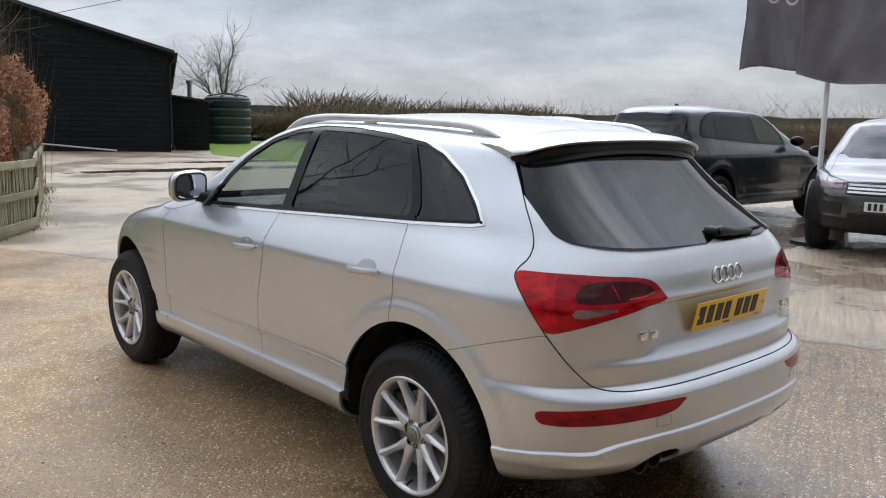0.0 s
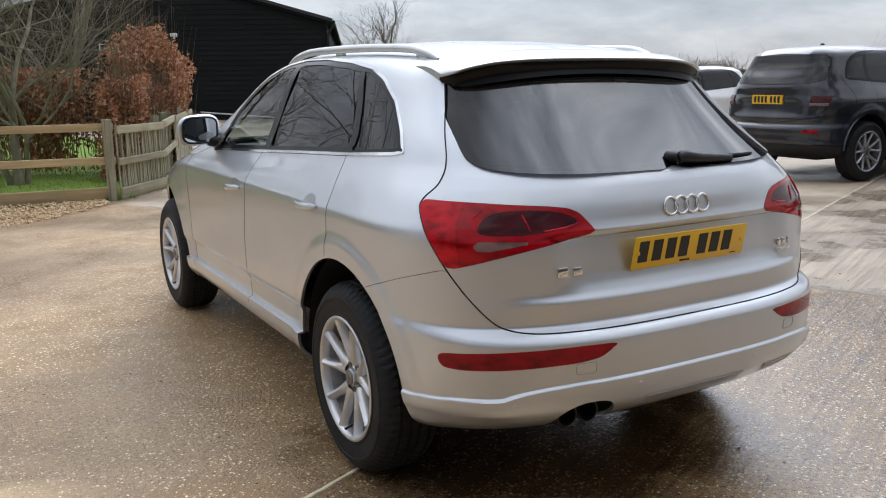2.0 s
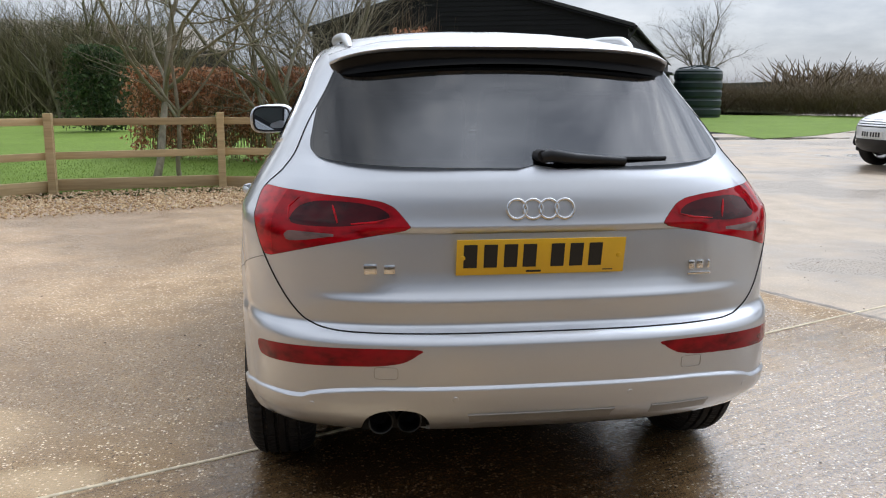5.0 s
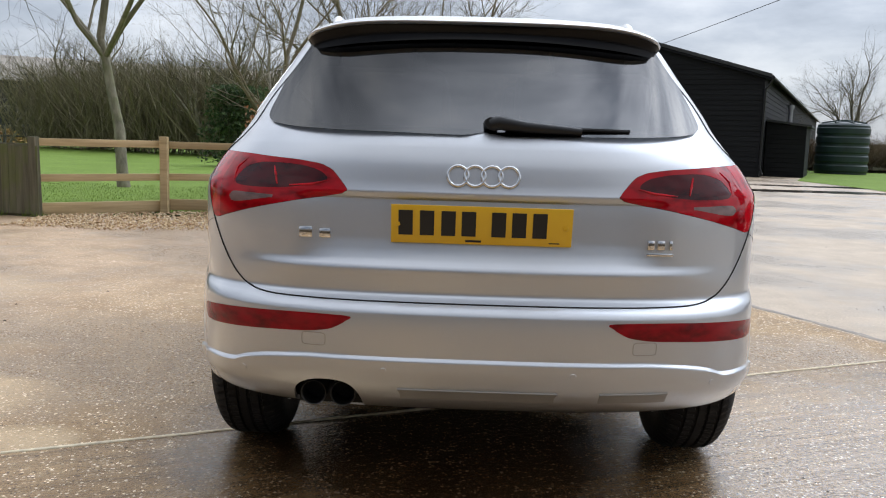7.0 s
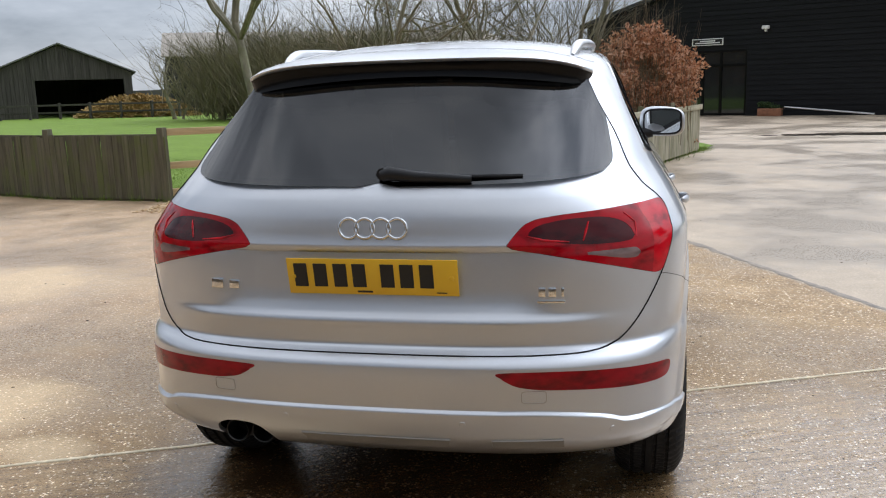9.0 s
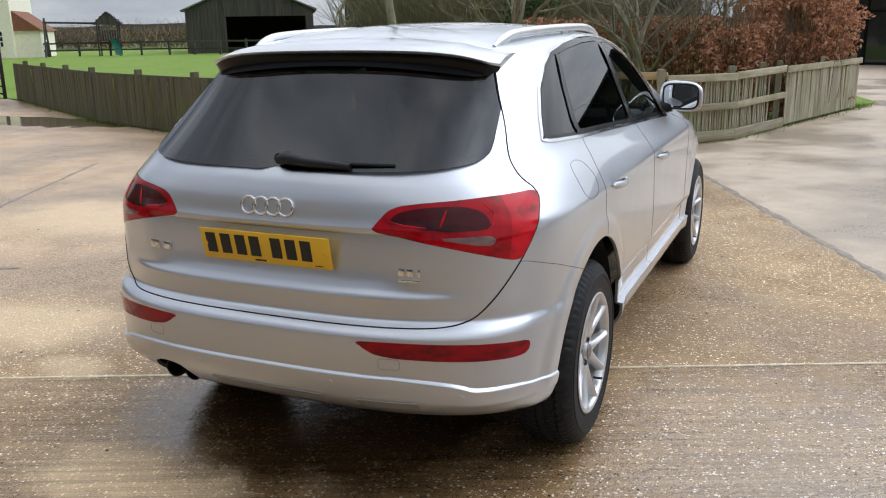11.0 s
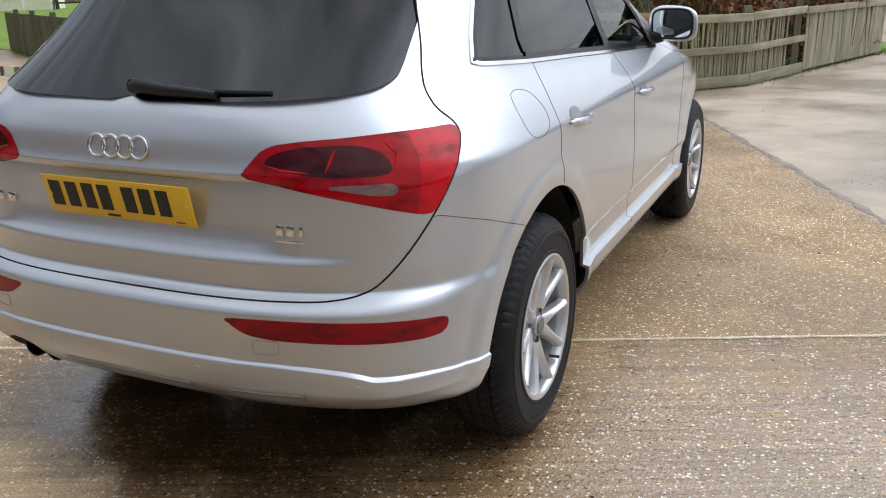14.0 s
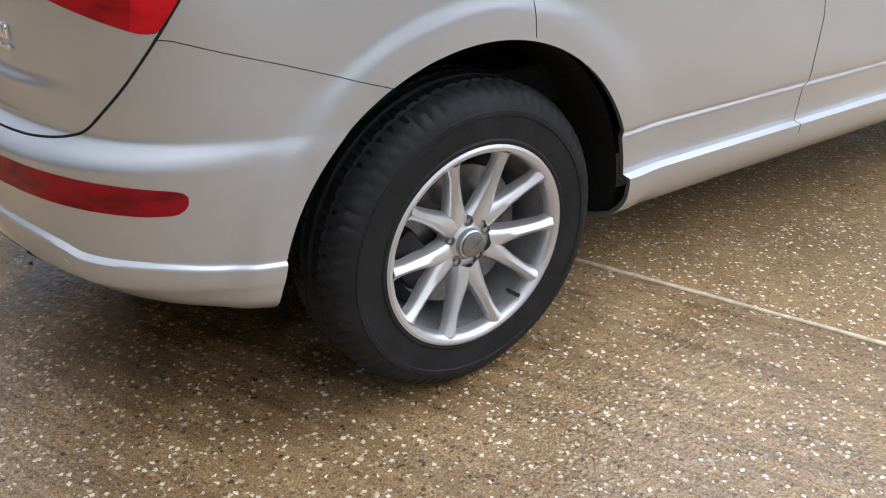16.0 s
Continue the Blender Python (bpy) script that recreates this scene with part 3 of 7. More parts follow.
def cut_region(bm, field, number, among, layer, snap=.06):
    """Cuts the faces along field = 0 and gives those inside, if their number is among those given, a new number."""
    bm.verts.ensure_lookup_table()
    bm.verts.index_update()
    f = list(field(np.array([v.co for v in bm.verts])))
    for e in bm.edges:
        a, b = e.verts[0].index, e.verts[1].index
        if f[a] * f[b] < 0:
            k = f[a] / (f[a] - f[b])
            if k < snap:
                e.verts[0].co += (e.verts[1].co - e.verts[0].co) * k
                f[a] = 0
            elif k > 1 - snap:
                e.verts[1].co += (e.verts[0].co - e.verts[1].co) * (1 - k)
                f[b] = 0
    on = {v for v in bm.verts if f[v.index] == 0}
    for e in [e for e in bm.edges if f[e.verts[0].index] * f[e.verts[1].index] < 0]:
        a, b = e.verts
        k = f[a.index] / (f[a.index] - f[b.index])
        _, v = bmesh.utils.edge_split(e, a, k)
        on.add(v)
    for face in list({x for v in on for x in v.link_faces}):
        vs = [v for v in face.verts if v in on]
        if len(vs) == 2 and not any(vs[1] in e.verts for e in vs[0].link_edges if face in e.link_faces):
            bmesh.utils.face_split(face, vs[0], vs[1])
    faces = [x for x in bm.faces if x[layer] in among]
    c = field(np.array([x.calc_center_median() for x in faces]))
    for x, v in zip(faces, c):
        if v < 0:
            x[layer] = number


def take(bm, layer, test, shrink=.0022, push=0.0, thick=0.0):
    """A copy of the faces that pass the test, shrunk at their border to leave a gap, pushed along the normals."""
    nb = bm.copy()
    lay = nb.faces.layers.int[layer.name]
    bad = [x for x in nb.faces if not test(x[lay], x)]
    bmesh.ops.delete(nb, geom=bad, context="FACES")
    if shrink:
        moves = {}
        for e in nb.edges:
            if not e.is_boundary:
                continue
            f = e.link_faces[0]
            d = (e.verts[1].co - e.verts[0].co)
            n = f.normal.cross(d)
            if n.length < 1e-9:
                continue
            n.normalize()
            if n.dot(f.calc_center_median() - e.verts[0].co) < 0:
                n = -n
            for v in e.verts:
                moves.setdefault(v, []).append((n, d.length))
        for v, ns in moves.items():
            if len(ns) == 2:
                (n0, l0), (n1, l1) = ns
                if min(l0, l1) < .3 * shrink:
                    m = n0 if l0 > l1 else n1
                else:
                    m = (n0 + n1) / max(.55, 1 + n0.dot(n1))
            else:
                m = sum((n for n, _ in ns), Vector()) / len(ns)
            v.co += m * shrink
    nb.normal_update()
    if push:
        for v, n in [(v, v.normal.copy()) for v in nb.verts]:
            v.co += n * push
    if thick:
        border = [e for e in nb.edges if e.is_boundary]
        r = bmesh.ops.extrude_edge_only(nb, edges=border)
        nb.normal_update()
        for v in [g for g in r["geom"] if isinstance(g, bmesh.types.BMVert)]:
            near = [e.other_vert(v) for e in v.link_edges]
            n = next((o.normal for o in near if o not in r["geom"]), Vector((0, 0, 1)))
            v.co -= n * thick
    return nb

# ---- the silver car's skin ----
def pchip(xs, ys, q):
    """Monotone cubic through (xs, ys)."""
    xs, ys, q = np.asarray(xs, float), np.asarray(ys, float), np.asarray(q, float)
    h = np.diff(xs)
    d = np.diff(ys) / h
    m = np.zeros(len(xs))
    m[0], m[-1] = d[0], d[-1]
    for i in range(1, len(xs) - 1):
        if d[i - 1] * d[i] > 0:
            w1, w2 = 2 * h[i] + h[i - 1], h[i] + 2 * h[i - 1]
            m[i] = (w1 + w2) / (w1 / d[i - 1] + w2 / d[i])
    k = np.clip(np.searchsorted(xs, q) - 1, 0, len(h) - 1)
    t = (q - xs[k]) / h[k]
    return (ys[k] * (2 * t**3 - 3 * t**2 + 1) + h[k] * m[k] * (t**3 - 2 * t**2 + t)
            + ys[k + 1] * (-2 * t**3 + 3 * t**2) + h[k] * m[k + 1] * (t**3 - t**2))


def smooth(a, b, x):
    t = np.clip((x - a) / (b - a), 0, 1)
    return t * t * (3 - 2 * t)


HUB_Z, WHEELBASE, ARCH_R = 0.362, 2.807, 0.455
SIDE = ((.26, .70), (.285, .80), (.31, .852), (.36, .880), (.40, .886), (.48, .890), (.53, .893), (.57, .896), (.65, .898), (.75, .900), (.85, .903), (.92, .905), (.965, .905), (.99, .902), (1.02, .888), (1.06, .862), (1.10, .832), (1.13, .812),
        (1.20, .783), (1.30, .742), (1.40, .703), (1.47, .672), (1.52, .638), (1.555, .585), (1.585, .50), (1.602, .39), (1.613, .27), (1.62, .13), (1.622, .01))
REAR = ((.26, -.45), (.285, -.55), (.31, -.64), (.36, -.78), (.40, -.835), (.45, -.872), (.50, -.886), (.55, -.890), (.60, -.892),
        (.655, -.888), (.675, -.868), (.69, -.838), (.70, -.828), (.74, -.830), (.80, -.824), (.88, -.820), (.95, -.814),
        (1.0, -.800), (1.05, -.790), (1.09, -.765), (1.12, -.735), (1.15, -.703), (1.20, -.652), (1.30, -.550), (1.40, -.448), (1.50, -.345),
        (1.555, -.29), (1.585, -.22), (1.602, -.12), (1.613, .02), (1.62, .2), (1.622, .38))
# how far the middle of the tailgate lies in front of (plus) or behind that: plate recess and lower crease
RECESS = ((.70, 0.0), (.75, -.004), (.766, -.009), (.775, -.008), (.79, .002), (.82, .013), (.86, .019), (.95, .022), (.964, .021), (.973, .002), (.985, -.003), (1.0, -.002), (1.05, 0.0))
NOSE = ((.26, 3.30), (.31, 3.55), (.40, 3.66), (.52, 3.69), (.70, 3.68), (.80, 3.62), (.88, 3.50), (.94, 3.30), (.98, 3.10), (1.02, 2.82), (1.05, 2.62), (1.09, 2.46),
        (1.20, 2.26), (1.30, 2.08), (1.40, 1.89), (1.50, 1.64), (1.555, 1.45), (1.585, 1.26), (1.602, 1.05), (1.613, .82), (1.62, .60), (1.622, .47))


def skin(cols=176, fine=True):
    """Half rings of the shell, from under the sill to the crown of the roof; mirrored into a whole."""
    zs = sorted(set([round(z, 4) for z in np.arange(.44, .55, .005)] + [.424, .4285, .525, .556, .5205, .5235, .5265, .5295] + [round(z, 4) for z in np.arange(.26, 1.5601, .0145)] + [z for z, _ in SIDE] + [z for z, _ in REAR] + [z for z, _ in RECESS]))
    keep = [zs[0]]
    for z in zs[1:]:
        if z - keep[-1] > (.0028 if fine else .022):
            keep.append(z)
    zs = np.array(keep)
    ws, rs, fs = pchip(*zip(*SIDE), zs), pchip(*zip(*REAR), zs), pchip(*zip(*NOSE), zs)
    grid = []
    for z, w, r, f in zip(zs, ws, rs, fs):
        yc = .4
        yf = max(.46, min(2.0, f - (.6 if z < 1.05 else .45)))
        n, m = 3.0 + 1.5 * float(smooth(1.12, 1.4, z)), 6.2 if z < 1.0 else 6.2 - 1.4 * min(1, (z - 1.0) / .1)
        t = np.linspace(0, math.pi / 2, 400)
        ax, ay = w * np.sin(t) ** (2 / n), yc - (yc - r) * np.cos(t) ** (2 / m)
        t = t[::-1]
        bx, by = w * np.sin(t) ** (2 / 2.8), yf + (f - yf) * np.cos(t) ** (2 / (3.6 if z < 1.05 else 5.0))
        px, py = np.concatenate([ax, bx[1:] if yf - yc < 1e-6 else bx]), np.concatenate([ay, by[1:] if yf - yc < 1e-6 else by])
        seg = np.hypot(np.diff(px), np.diff(py))
        dens = 1.0 / (.30 + .45 * smooth(-.5, .1, (py[1:] + py[:-1]) / 2) + 1.5 * smooth(.5, 2.6, (py[1:] + py[:-1]) / 2))
        s = np.concatenate([[0], np.cumsum(seg * dens)])
        q = np.linspace(0, s[-1], cols)
        grid.append((np.interp(q, s, px), np.interp(q, s, py), np.full(cols, z)))
    X, Y, Z = (np.array(a) for a in zip(*grid))
    X[:, 0] = X[:, -1] = 0
    # plate recess and crease, in the middle of the tailgate only
    rec = pchip(*zip(*RECESS), np.clip(Z, .70, 1.05))
    Y = Y + np.where(Y < -.4, np.where(rec > 0, rec * (1 - smooth(.38, .56, X)), rec * (1 - smooth(.52, .70, X))), 0)
    # ledge on top of the lower bumper skirt, with its kink towards the corner
    u = X + Y + .8
    edge = pchip((-2, 0, .40, .52, .63, .70, .745, .78, .95, 1.1, 1.3, 5), (.528, .528, .5265, .520, .509, .497, .4855, .483, .476, .463, .456, .455), u)
    lip = .010 * smooth(.5295, .5205, Z)
    Z = Z + (edge - .527) * smooth(.38, .515, Z) * (1 - smooth(.535, .60, Z)) * smooth(-.2, -.34, Y)
    Y, X = Y - np.where(Y < -.2, lip * smooth(-.2, -.5, Y) * (1 - smooth(.70, .9, X)), 0), X + np.where(Y < -.3, lip * .8 * smooth(.45, .8, X) * smooth(-.3, -.45, Y), 0)
    # ledge along the sill, and the hollow above it, between the wheels
    amid = smooth(.25, .45, Y) * (1 - smooth(2.30, 2.50, Y)) * np.where(X > .6, 1, 0)
    X = X + amid * (.012 * (1 - smooth(.424, .4285, Z)) * smooth(.30, .38, Z) - .012 * smooth(.424, .4285, Z) * (1 - smooth(.525, .556, Z)))
    X = X * (1 + .014 * smooth(.5, .8, X) * (1 - smooth(.98, 1.25, Z)))
    # roof and beltline fall away fore and aft
    k = smooth(1.08, 1.5, Z)
    g = np.where(Y < .75, ((.75 - Y) / 1.2) ** 2, ((Y - .75) / 1.5) ** 2)
    Z2 = Z - .085 * k * np.minimum(g, 1.6) + .035 * smooth(1.0, 1.13, Z) * (1 - smooth(1.2, 1.5, Z)) * smooth(1.2, -.3, Y)
    # flares round the wheel openings
    for hy in (0, WHEELBASE):
        d = np.hypot(Y - hy, Z - HUB_Z)
        X = X + np.where(X > .6, .011 * (1 - smooth(ARCH_R + .048, ARCH_R + .10, d)) * smooth(.2, .5, X), 0)
    return X, Y, Z2


def skin_mesh(cols=176, fine=True):
    X, Y, Z = skin(cols, fine)
    rows, cols = X.shape
    bm = bmesh.new()
    right = [[bm.verts.new((X[i, j], Y[i, j], Z[i, j])) for j in range(cols)] for i in range(rows)]
    left = [[right[i][j] if j in (0, cols - 1) else bm.verts.new((-X[i, j], Y[i, j], Z[i, j])) for j in range(cols)] for i in range(rows)]
    for i in range(rows - 1):
        for j in range(cols - 1):
            bm.faces.new((right[i][j], right[i][j + 1], right[i + 1][j + 1], right[i + 1][j]))
            bm.faces.new((left[i][j + 1], left[i][j], left[i + 1][j], left[i + 1][j + 1]))
    bm.faces.new(right[-1] + left[-1][-2:0:-1])
    bm.normal_update()
    return bm

# ---- the silver car ----
from mathutils.bvhtree import BVHTree

DLO = ((1.845, 1.092), (1.5, 1.110), (1.085, 1.129), (.6, 1.155), (.124, 1.178), (-.20, 1.199), (-.252, 1.21), (-.235, 1.232), (-.184, 1.285), (-.061, 1.385), (.084, 1.462),
       (.22, 1.504), (.45, 1.532), (.75, 1.552), (1.02, 1.555), (1.22, 1.535), (1.42, 1.480), (1.60, 1.390), (1.74, 1.285), (1.81, 1.19), (1.84, 1.125))
TAILGATE = ((-.4, .680), (.57, .681), (.70, .688), (.768, .700), (.81, .721), (.91, .790), (1.008, .876), (1.085, .956), (1.168, 1.057), (1.153, 1.086), (1.09, 1.122), (1.068, 1.164),
            (1.075, 1.21), (1.11, 1.285), (1.135, 1.36), (1.17, 1.45), (1.164, 1.490), (1.10, 1.515), (1.01, 1.532), (.72, 1.556), (.64, 1.560), (-.4, 1.56))
LAMP = ((.385, .981), (.462, 1.043), (.51, 1.058), (.60, 1.067), (.877, 1.079), (1.15, 1.083), (1.165, 1.057), (1.083, .956), (1.006, .878), (.734, .926), (.55, .956))
GLASS_R = ((-.1, 1.148), (.40, 1.155), (.56, 1.162), (.645, 1.174), (.672, 1.195), (.668, 1.24), (.645, 1.33), (.61, 1.42), (.55, 1.475), (-.1, 1.50))
REFLECTOR = ((.272, .642), (.40, .644), (.51, .643), (.70, .638), (.86, .631), (1.05, .618), (1.045, .588), (1.02, .574), (.95, .572), (.82, .577), (.69, .582), (.55, .588), (.425, .592), (.345, .602), (.30, .624))
DOOR_SEAM = ((1.162, .30), (1.160, .60), (1.157, .732), (1.115, .86), (1.089, .964), (1.098, 1.06), (1.105, 1.135))
FRONT_DOOR = ((2.205, .30), (2.213, .7), (2.215, .98), (2.19, 1.045), (2.02, 1.08), (1.85, 1.14), (1.5, 1.25), (1.10, 1.25)) + DOOR_SEAM[::-1]
REAR_DOOR = DOOR_SEAM + ((1.10, 1.25), (.15, 1.25), (.147, 1.172), (.112, 1.06), (.099, .981), (.103, .88), (.115, .80), (.115, .30))
FLAP = ((-.158, 1.112), (-.11, 1.126), (-.02, 1.116), (.02, 1.085), (.045, 1.045), (.022, 1.005), (-.063, .984), (-.135, .992), (-.162, 1.02))
WINDOWS = {"front": ((1.80, 1.05), (1.113, 1.12), (1.076, 1.60), (2.2, 1.60)), "rear": ((1.037, 1.12), (.160, 1.15), (.165, 1.25), (.235, 1.37), (.395, 1.60), (1.006, 1.60)),
           "quarter": ((.108, 1.12), (-.4, 1.12), (-.4, 1.56), (.335, 1.56), (.185, 1.37), (.112, 1.25))}


def yz(poly, r=0.0):
    return lambda P: outline_sd(poly, P[:, 1:3], r)


def uz(poly, r=0.0, back=.3):
    """An outline on the tail, in u = |x| + y + 0.8, which runs on round the corner, and z."""
    return lambda P: np.maximum(outline_sd(poly, np.stack([np.abs(P[:, 0]) + P[:, 1] + .8, P[:, 2]], 1), r), P[:, 1] - back)


def both(*fs):
    return lambda P: np.maximum.reduce([f(P) for f in fs])


def grown(f, d):
    return lambda P: f(P) + d


LABELS = ["body", "arch", "tailgate", "lamp", "rear_glass", "reflector", "bumper", "front_door", "rear_door", "flap", "chrome", "surround", "win_front", "win_rear", "win_quarter",
          "windscreen", "exhaust", "lamp_outer", "lamp_dark", "lamp_clear", "roof", "bonnet", "tow"]
L = {n: i for i, n in enumerate(LABELS)}


def side_only(P):
    return .45 - np.abs(P[:, 0])


def cut_car():
    bm = skin_mesh()
    lay = bm.faces.layers.int.new("panel")
    tail = (L["body"],)

    def go(field, name, among=tail, snap=.06):
        cut_region(bm, field, L[name], [L[a] if isinstance(a, str) else a for a in among], lay, snap)

    for hy in (0, WHEELBASE):
        go(lambda P: np.maximum(np.hypot(P[:, 1] - hy, P[:, 2] - HUB_Z) - ARCH_R, .55 - np.abs(P[:, 0])), "arch")
    go(uz(rounded(TAILGATE, 2, .2)), "tailgate")
    go(uz(rounded(LAMP, 2, .12)), "lamp", ("tailgate",))
    go(uz(((.90, 1.2), (.975, 1.02), (.965, .96), (.93, .80), (1.4, .8), (1.4, 1.2))), "lamp_outer", ("lamp",))
    go(uz(rounded(((.455, 1.008), (.50, 1.040), (.60, 1.055), (.76, 1.058), (.85, 1.040), (.880, 1.005), (.855, .984), (.62, .984)), 3, .22)), "lamp_dark", ("lamp",), 0)
    go(uz(rounded(((.62, .963), (.80, .967), (.875, .968), (.892, .952), (.870, .937), (.80, .940)), 2, .2)), "lamp_clear", ("lamp",), 0)
    go(lambda P: np.maximum(outline_sd(rounded(GLASS_R, 2, .2), np.stack([np.abs(P[:, 0]), P[:, 2]], 1)), P[:, 1] - .05), "rear_glass", ("tailgate",))
    go(lambda P: np.maximum(P[:, 1] + .1, P[:, 2] - np.interp(P[:, 1], (-.589, -.42, -.2, 0), (.875, .825, .752, .68))), "bumper")
    go(uz(rounded(REFLECTOR, 2, .18)), "reflector", ("bumper",), 0)
    go(lambda P: np.maximum(outline_sd(rounded(((-.540, .30), (-.532, .40), (-.515, .432), (-.475, .452), (-.42, .456), (-.37, .449), (-.345, .425), (-.33, .39), (-.325, .30))), P[:, [0, 2]]), P[:, 1] + .5), "exhaust", ("bumper",))
    go(both(yz(FRONT_DOOR), side_only), "front_door")
    go(both(yz(REAR_DOOR), side_only), "rear_door")
    go(both(yz(rounded(FLAP, 3)), lambda P: .3 - P[:, 0]), "flap")
    dlo = both(yz(DLO), lambda P: .30 - np.abs(P[:, 0]))
    go(dlo, "chrome", ("body", "front_door", "rear_door"), 0)
    go(grown(dlo, .011), "surround", ("chrome",), 0)
    for n, poly in WINDOWS.items():
        go(both(grown(dlo, .030 if n != "quarter" else .024), yz(poly)), "win_" + n, ("surround",))
    go(both(lambda P: outline_sd(((-.1, 1.115), (.62, 1.115), (.66, 1.16), (.545, 1.47), (.40, 1.505), (-.1, 1.515)), np.stack([np.abs(P[:, 0]), P[:, 2]], 1)), lambda P: 1.0 - P[:, 1]), "windscreen")
    go(both(lambda P: np.abs(P[:, 0]) - .70, lambda P: 2.05 - P[:, 1], lambda P: .80 - P[:, 2]), "bonnet")
    return bm, lay


def facing_rear(tree, x, z, y0=-3.0):
    loc, nor, _, _ = tree.ray_cast(Vector((x, y0, z)), Vector((0, 1, 0)))
    return loc, nor


def wheel_parts(hub, R=HUB_Z, rim_r=.227, wide=.235, spokes=5, alloy=SATIN, pairs=True):
    """A wheel about the x axis, its outer face towards +x; hub is the thing or part that holds it."""
    half = wide / 2
    prof = [(rim_r - .004, -half + .018), (rim_r + .012, -half + .006), (R - .075, -half - .001), (R - .035, -half + .006), (R - .016, -half + .022), (R - .004, -half + .045)]
    lanes = [-.062, -.054, -.022, -.014, .014, .022, .054, .062]
    for i in range(0, 8, 2):
        prof += [(R - .001, lanes[i] - .003), (R - .009, lanes[i]), (R - .009, lanes[i + 1]), (R - .001, lanes[i + 1] + .003)]
    prof += [(R - .004, half - .045), (R - .010, half - .030), (R - .018, half - .020), (R - .036, half - .006), (R - .050, half - .001), (R - .052, half + .002), (R - .062, half + .0025),
             (R - .064, half), (R - .088, half - .001), (rim_r + .022, half - .004), (rim_r + .018, half - .001), (rim_r + .010, half - .002), (rim_r + .004, half - .010), (rim_r - .004, half - .018)]
    bm = bmesh.new()
    seg = 288
    rings = lathe(bm, prof, seg)
    for r, (rad, x) in zip(rings, prof):
        if rad > R - .022 and abs(x) > .02:
            for k, v in enumerate(r):
                # cross cuts, slanted over the shoulder
                ph = (k + (8 * abs(x) / half if x > 0 else 4 + 8 * abs(x) / half)) % 4.114
                if ph < 1.0:
                    s = (rad - (.0072 if abs(x) > .062 else .0055)) / rad
                    v.co.y, v.co.z = v.co.y * s, v.co.z * s
    tyre = part("tyre", bm, RUBBER, hub, "black tyre with worn block tread", 35)
    bm = bmesh.new()
    lathe(bm, [(rim_r + .010, half - .006), (rim_r + .010, half - .002), (rim_r + .004, half + .001), (rim_r - .003, half - .001), (rim_r - .008, half - .006), (rim_r - .012, half - .016), (rim_r - .013, half - .034)], 96)
    rim = part("rim", bm, alloy, hub, "satin silver alloy wheel rim")
    bm = bmesh.new()
    lathe(bm, [(rim_r - .013, half - .034), (rim_r - .022, .02), (rim_r - .030, -.03), (rim_r - .012, -half + .02), (rim_r + .008, -half + .008)], 72)
    part("rim_barrel", bm, DUSTY, rim, "dusty grey inside of the rim")
    # spokes: pairs that spring together from the hub and part towards the rim
    xf = half - .012
    me = None
    count = spokes * 2
    for i in range(count):
        if me is None:
            bm = bmesh.new()
            fork = 1 if pairs else 0
            n = 10
            rows = []
            a_in, r_in, r_out = fork * math.radians(13), .058, rim_r - .008
            p_in = Vector((r_in * math.sin(a_in), r_in * math.cos(a_in)))
            p_out = Vector((0, r_out))
            along_s = (p_out - p_in).normalized()
            across = Vector((along_s.y, -along_s.x))
            for j in range(n + 1):
                t = j / n
                c = p_in.lerp(p_out, t)
                wd = .0150 - .0035 * t + .012 * (1 - t) ** 3.5 + .006 * max(0, t - .86) / .14
                x = xf - .022 + .030 * t ** .7 - .004 * math.sin(t * math.pi)
                dp = .040 - .014 * t
                row = []
                for off, dx in ((-wd * 1.25, -dp), (-wd * 1.04, -.010), (-wd * .80, -.003), (0, .0035), (wd * .80, -.003), (wd * 1.04, -.010), (wd * 1.25, -dp)):
                    q = c + across * off
                    row.append(bm.verts.new((x + dx, q.x, q.y)))
                rows.append(row)
            for r0, r1 in zip(rows, rows[1:]):
                for k in range(6):
                    bm.faces.new((r0[k], r0[k + 1], r1[k + 1], r1[k]))
            bmesh.ops.recalc_face_normals(bm, faces=bm.faces)
            me = mesh_of("spoke", bm, alloy)
            for p in me.polygons:
                p.use_smooth = True
            me.set_sharp_from_angle(angle=radians(50))
            bm2 = bmesh.new()
            bm2.from_mesh(me)
            bmesh.ops.transform(bm2, matrix=Matrix.Diagonal((1, -1, 1, 1)), verts=bm2.verts)
            bmesh.ops.reverse_faces(bm2, faces=bm2.faces)
            me2 = mesh_of("spoke", bm2, alloy)
            for p in me2.polygons:
                p.use_smooth = True
            me2.set_sharp_from_angle(angle=radians(50))
        a = (i // 2) * 2 * math.pi / spokes + (math.radians(18) if i % 2 else -math.radians(18))
        piece("spoke", me2 if i % 2 else me, rim, Matrix.Rotation(-a, 4, "X"))
    bm = bmesh.new()
    lathe(bm, [(.0, xf - .014), (.030, xf - .014), (.033, xf - .016), (.035, xf - .028), (.044, xf - .033), (.058, xf - .031), (.064, xf - .036), (.068, xf - .055), (.06, xf - .07)], 60)
    part("hub", bm, alloy, rim, "alloy hub", 30)
    for k in range(spokes):
        a = 2 * math.pi * (k + .5) / spokes
        c = Vector((xf - .029, .051 * math.sin(a), .051 * math.cos(a)))
        bm = bmesh.new()
        lathe(bm, [(.0, -.004), (.006, -.004), (.008, .003), (.0105, .003), (.012, .0), (.0125, -.010)], 14, m=Matrix.Translation(c))
        part("wheel_bolt", bm, DISC, rim, "dull steel wheel bolt", 30)
    bm = bmesh.new()
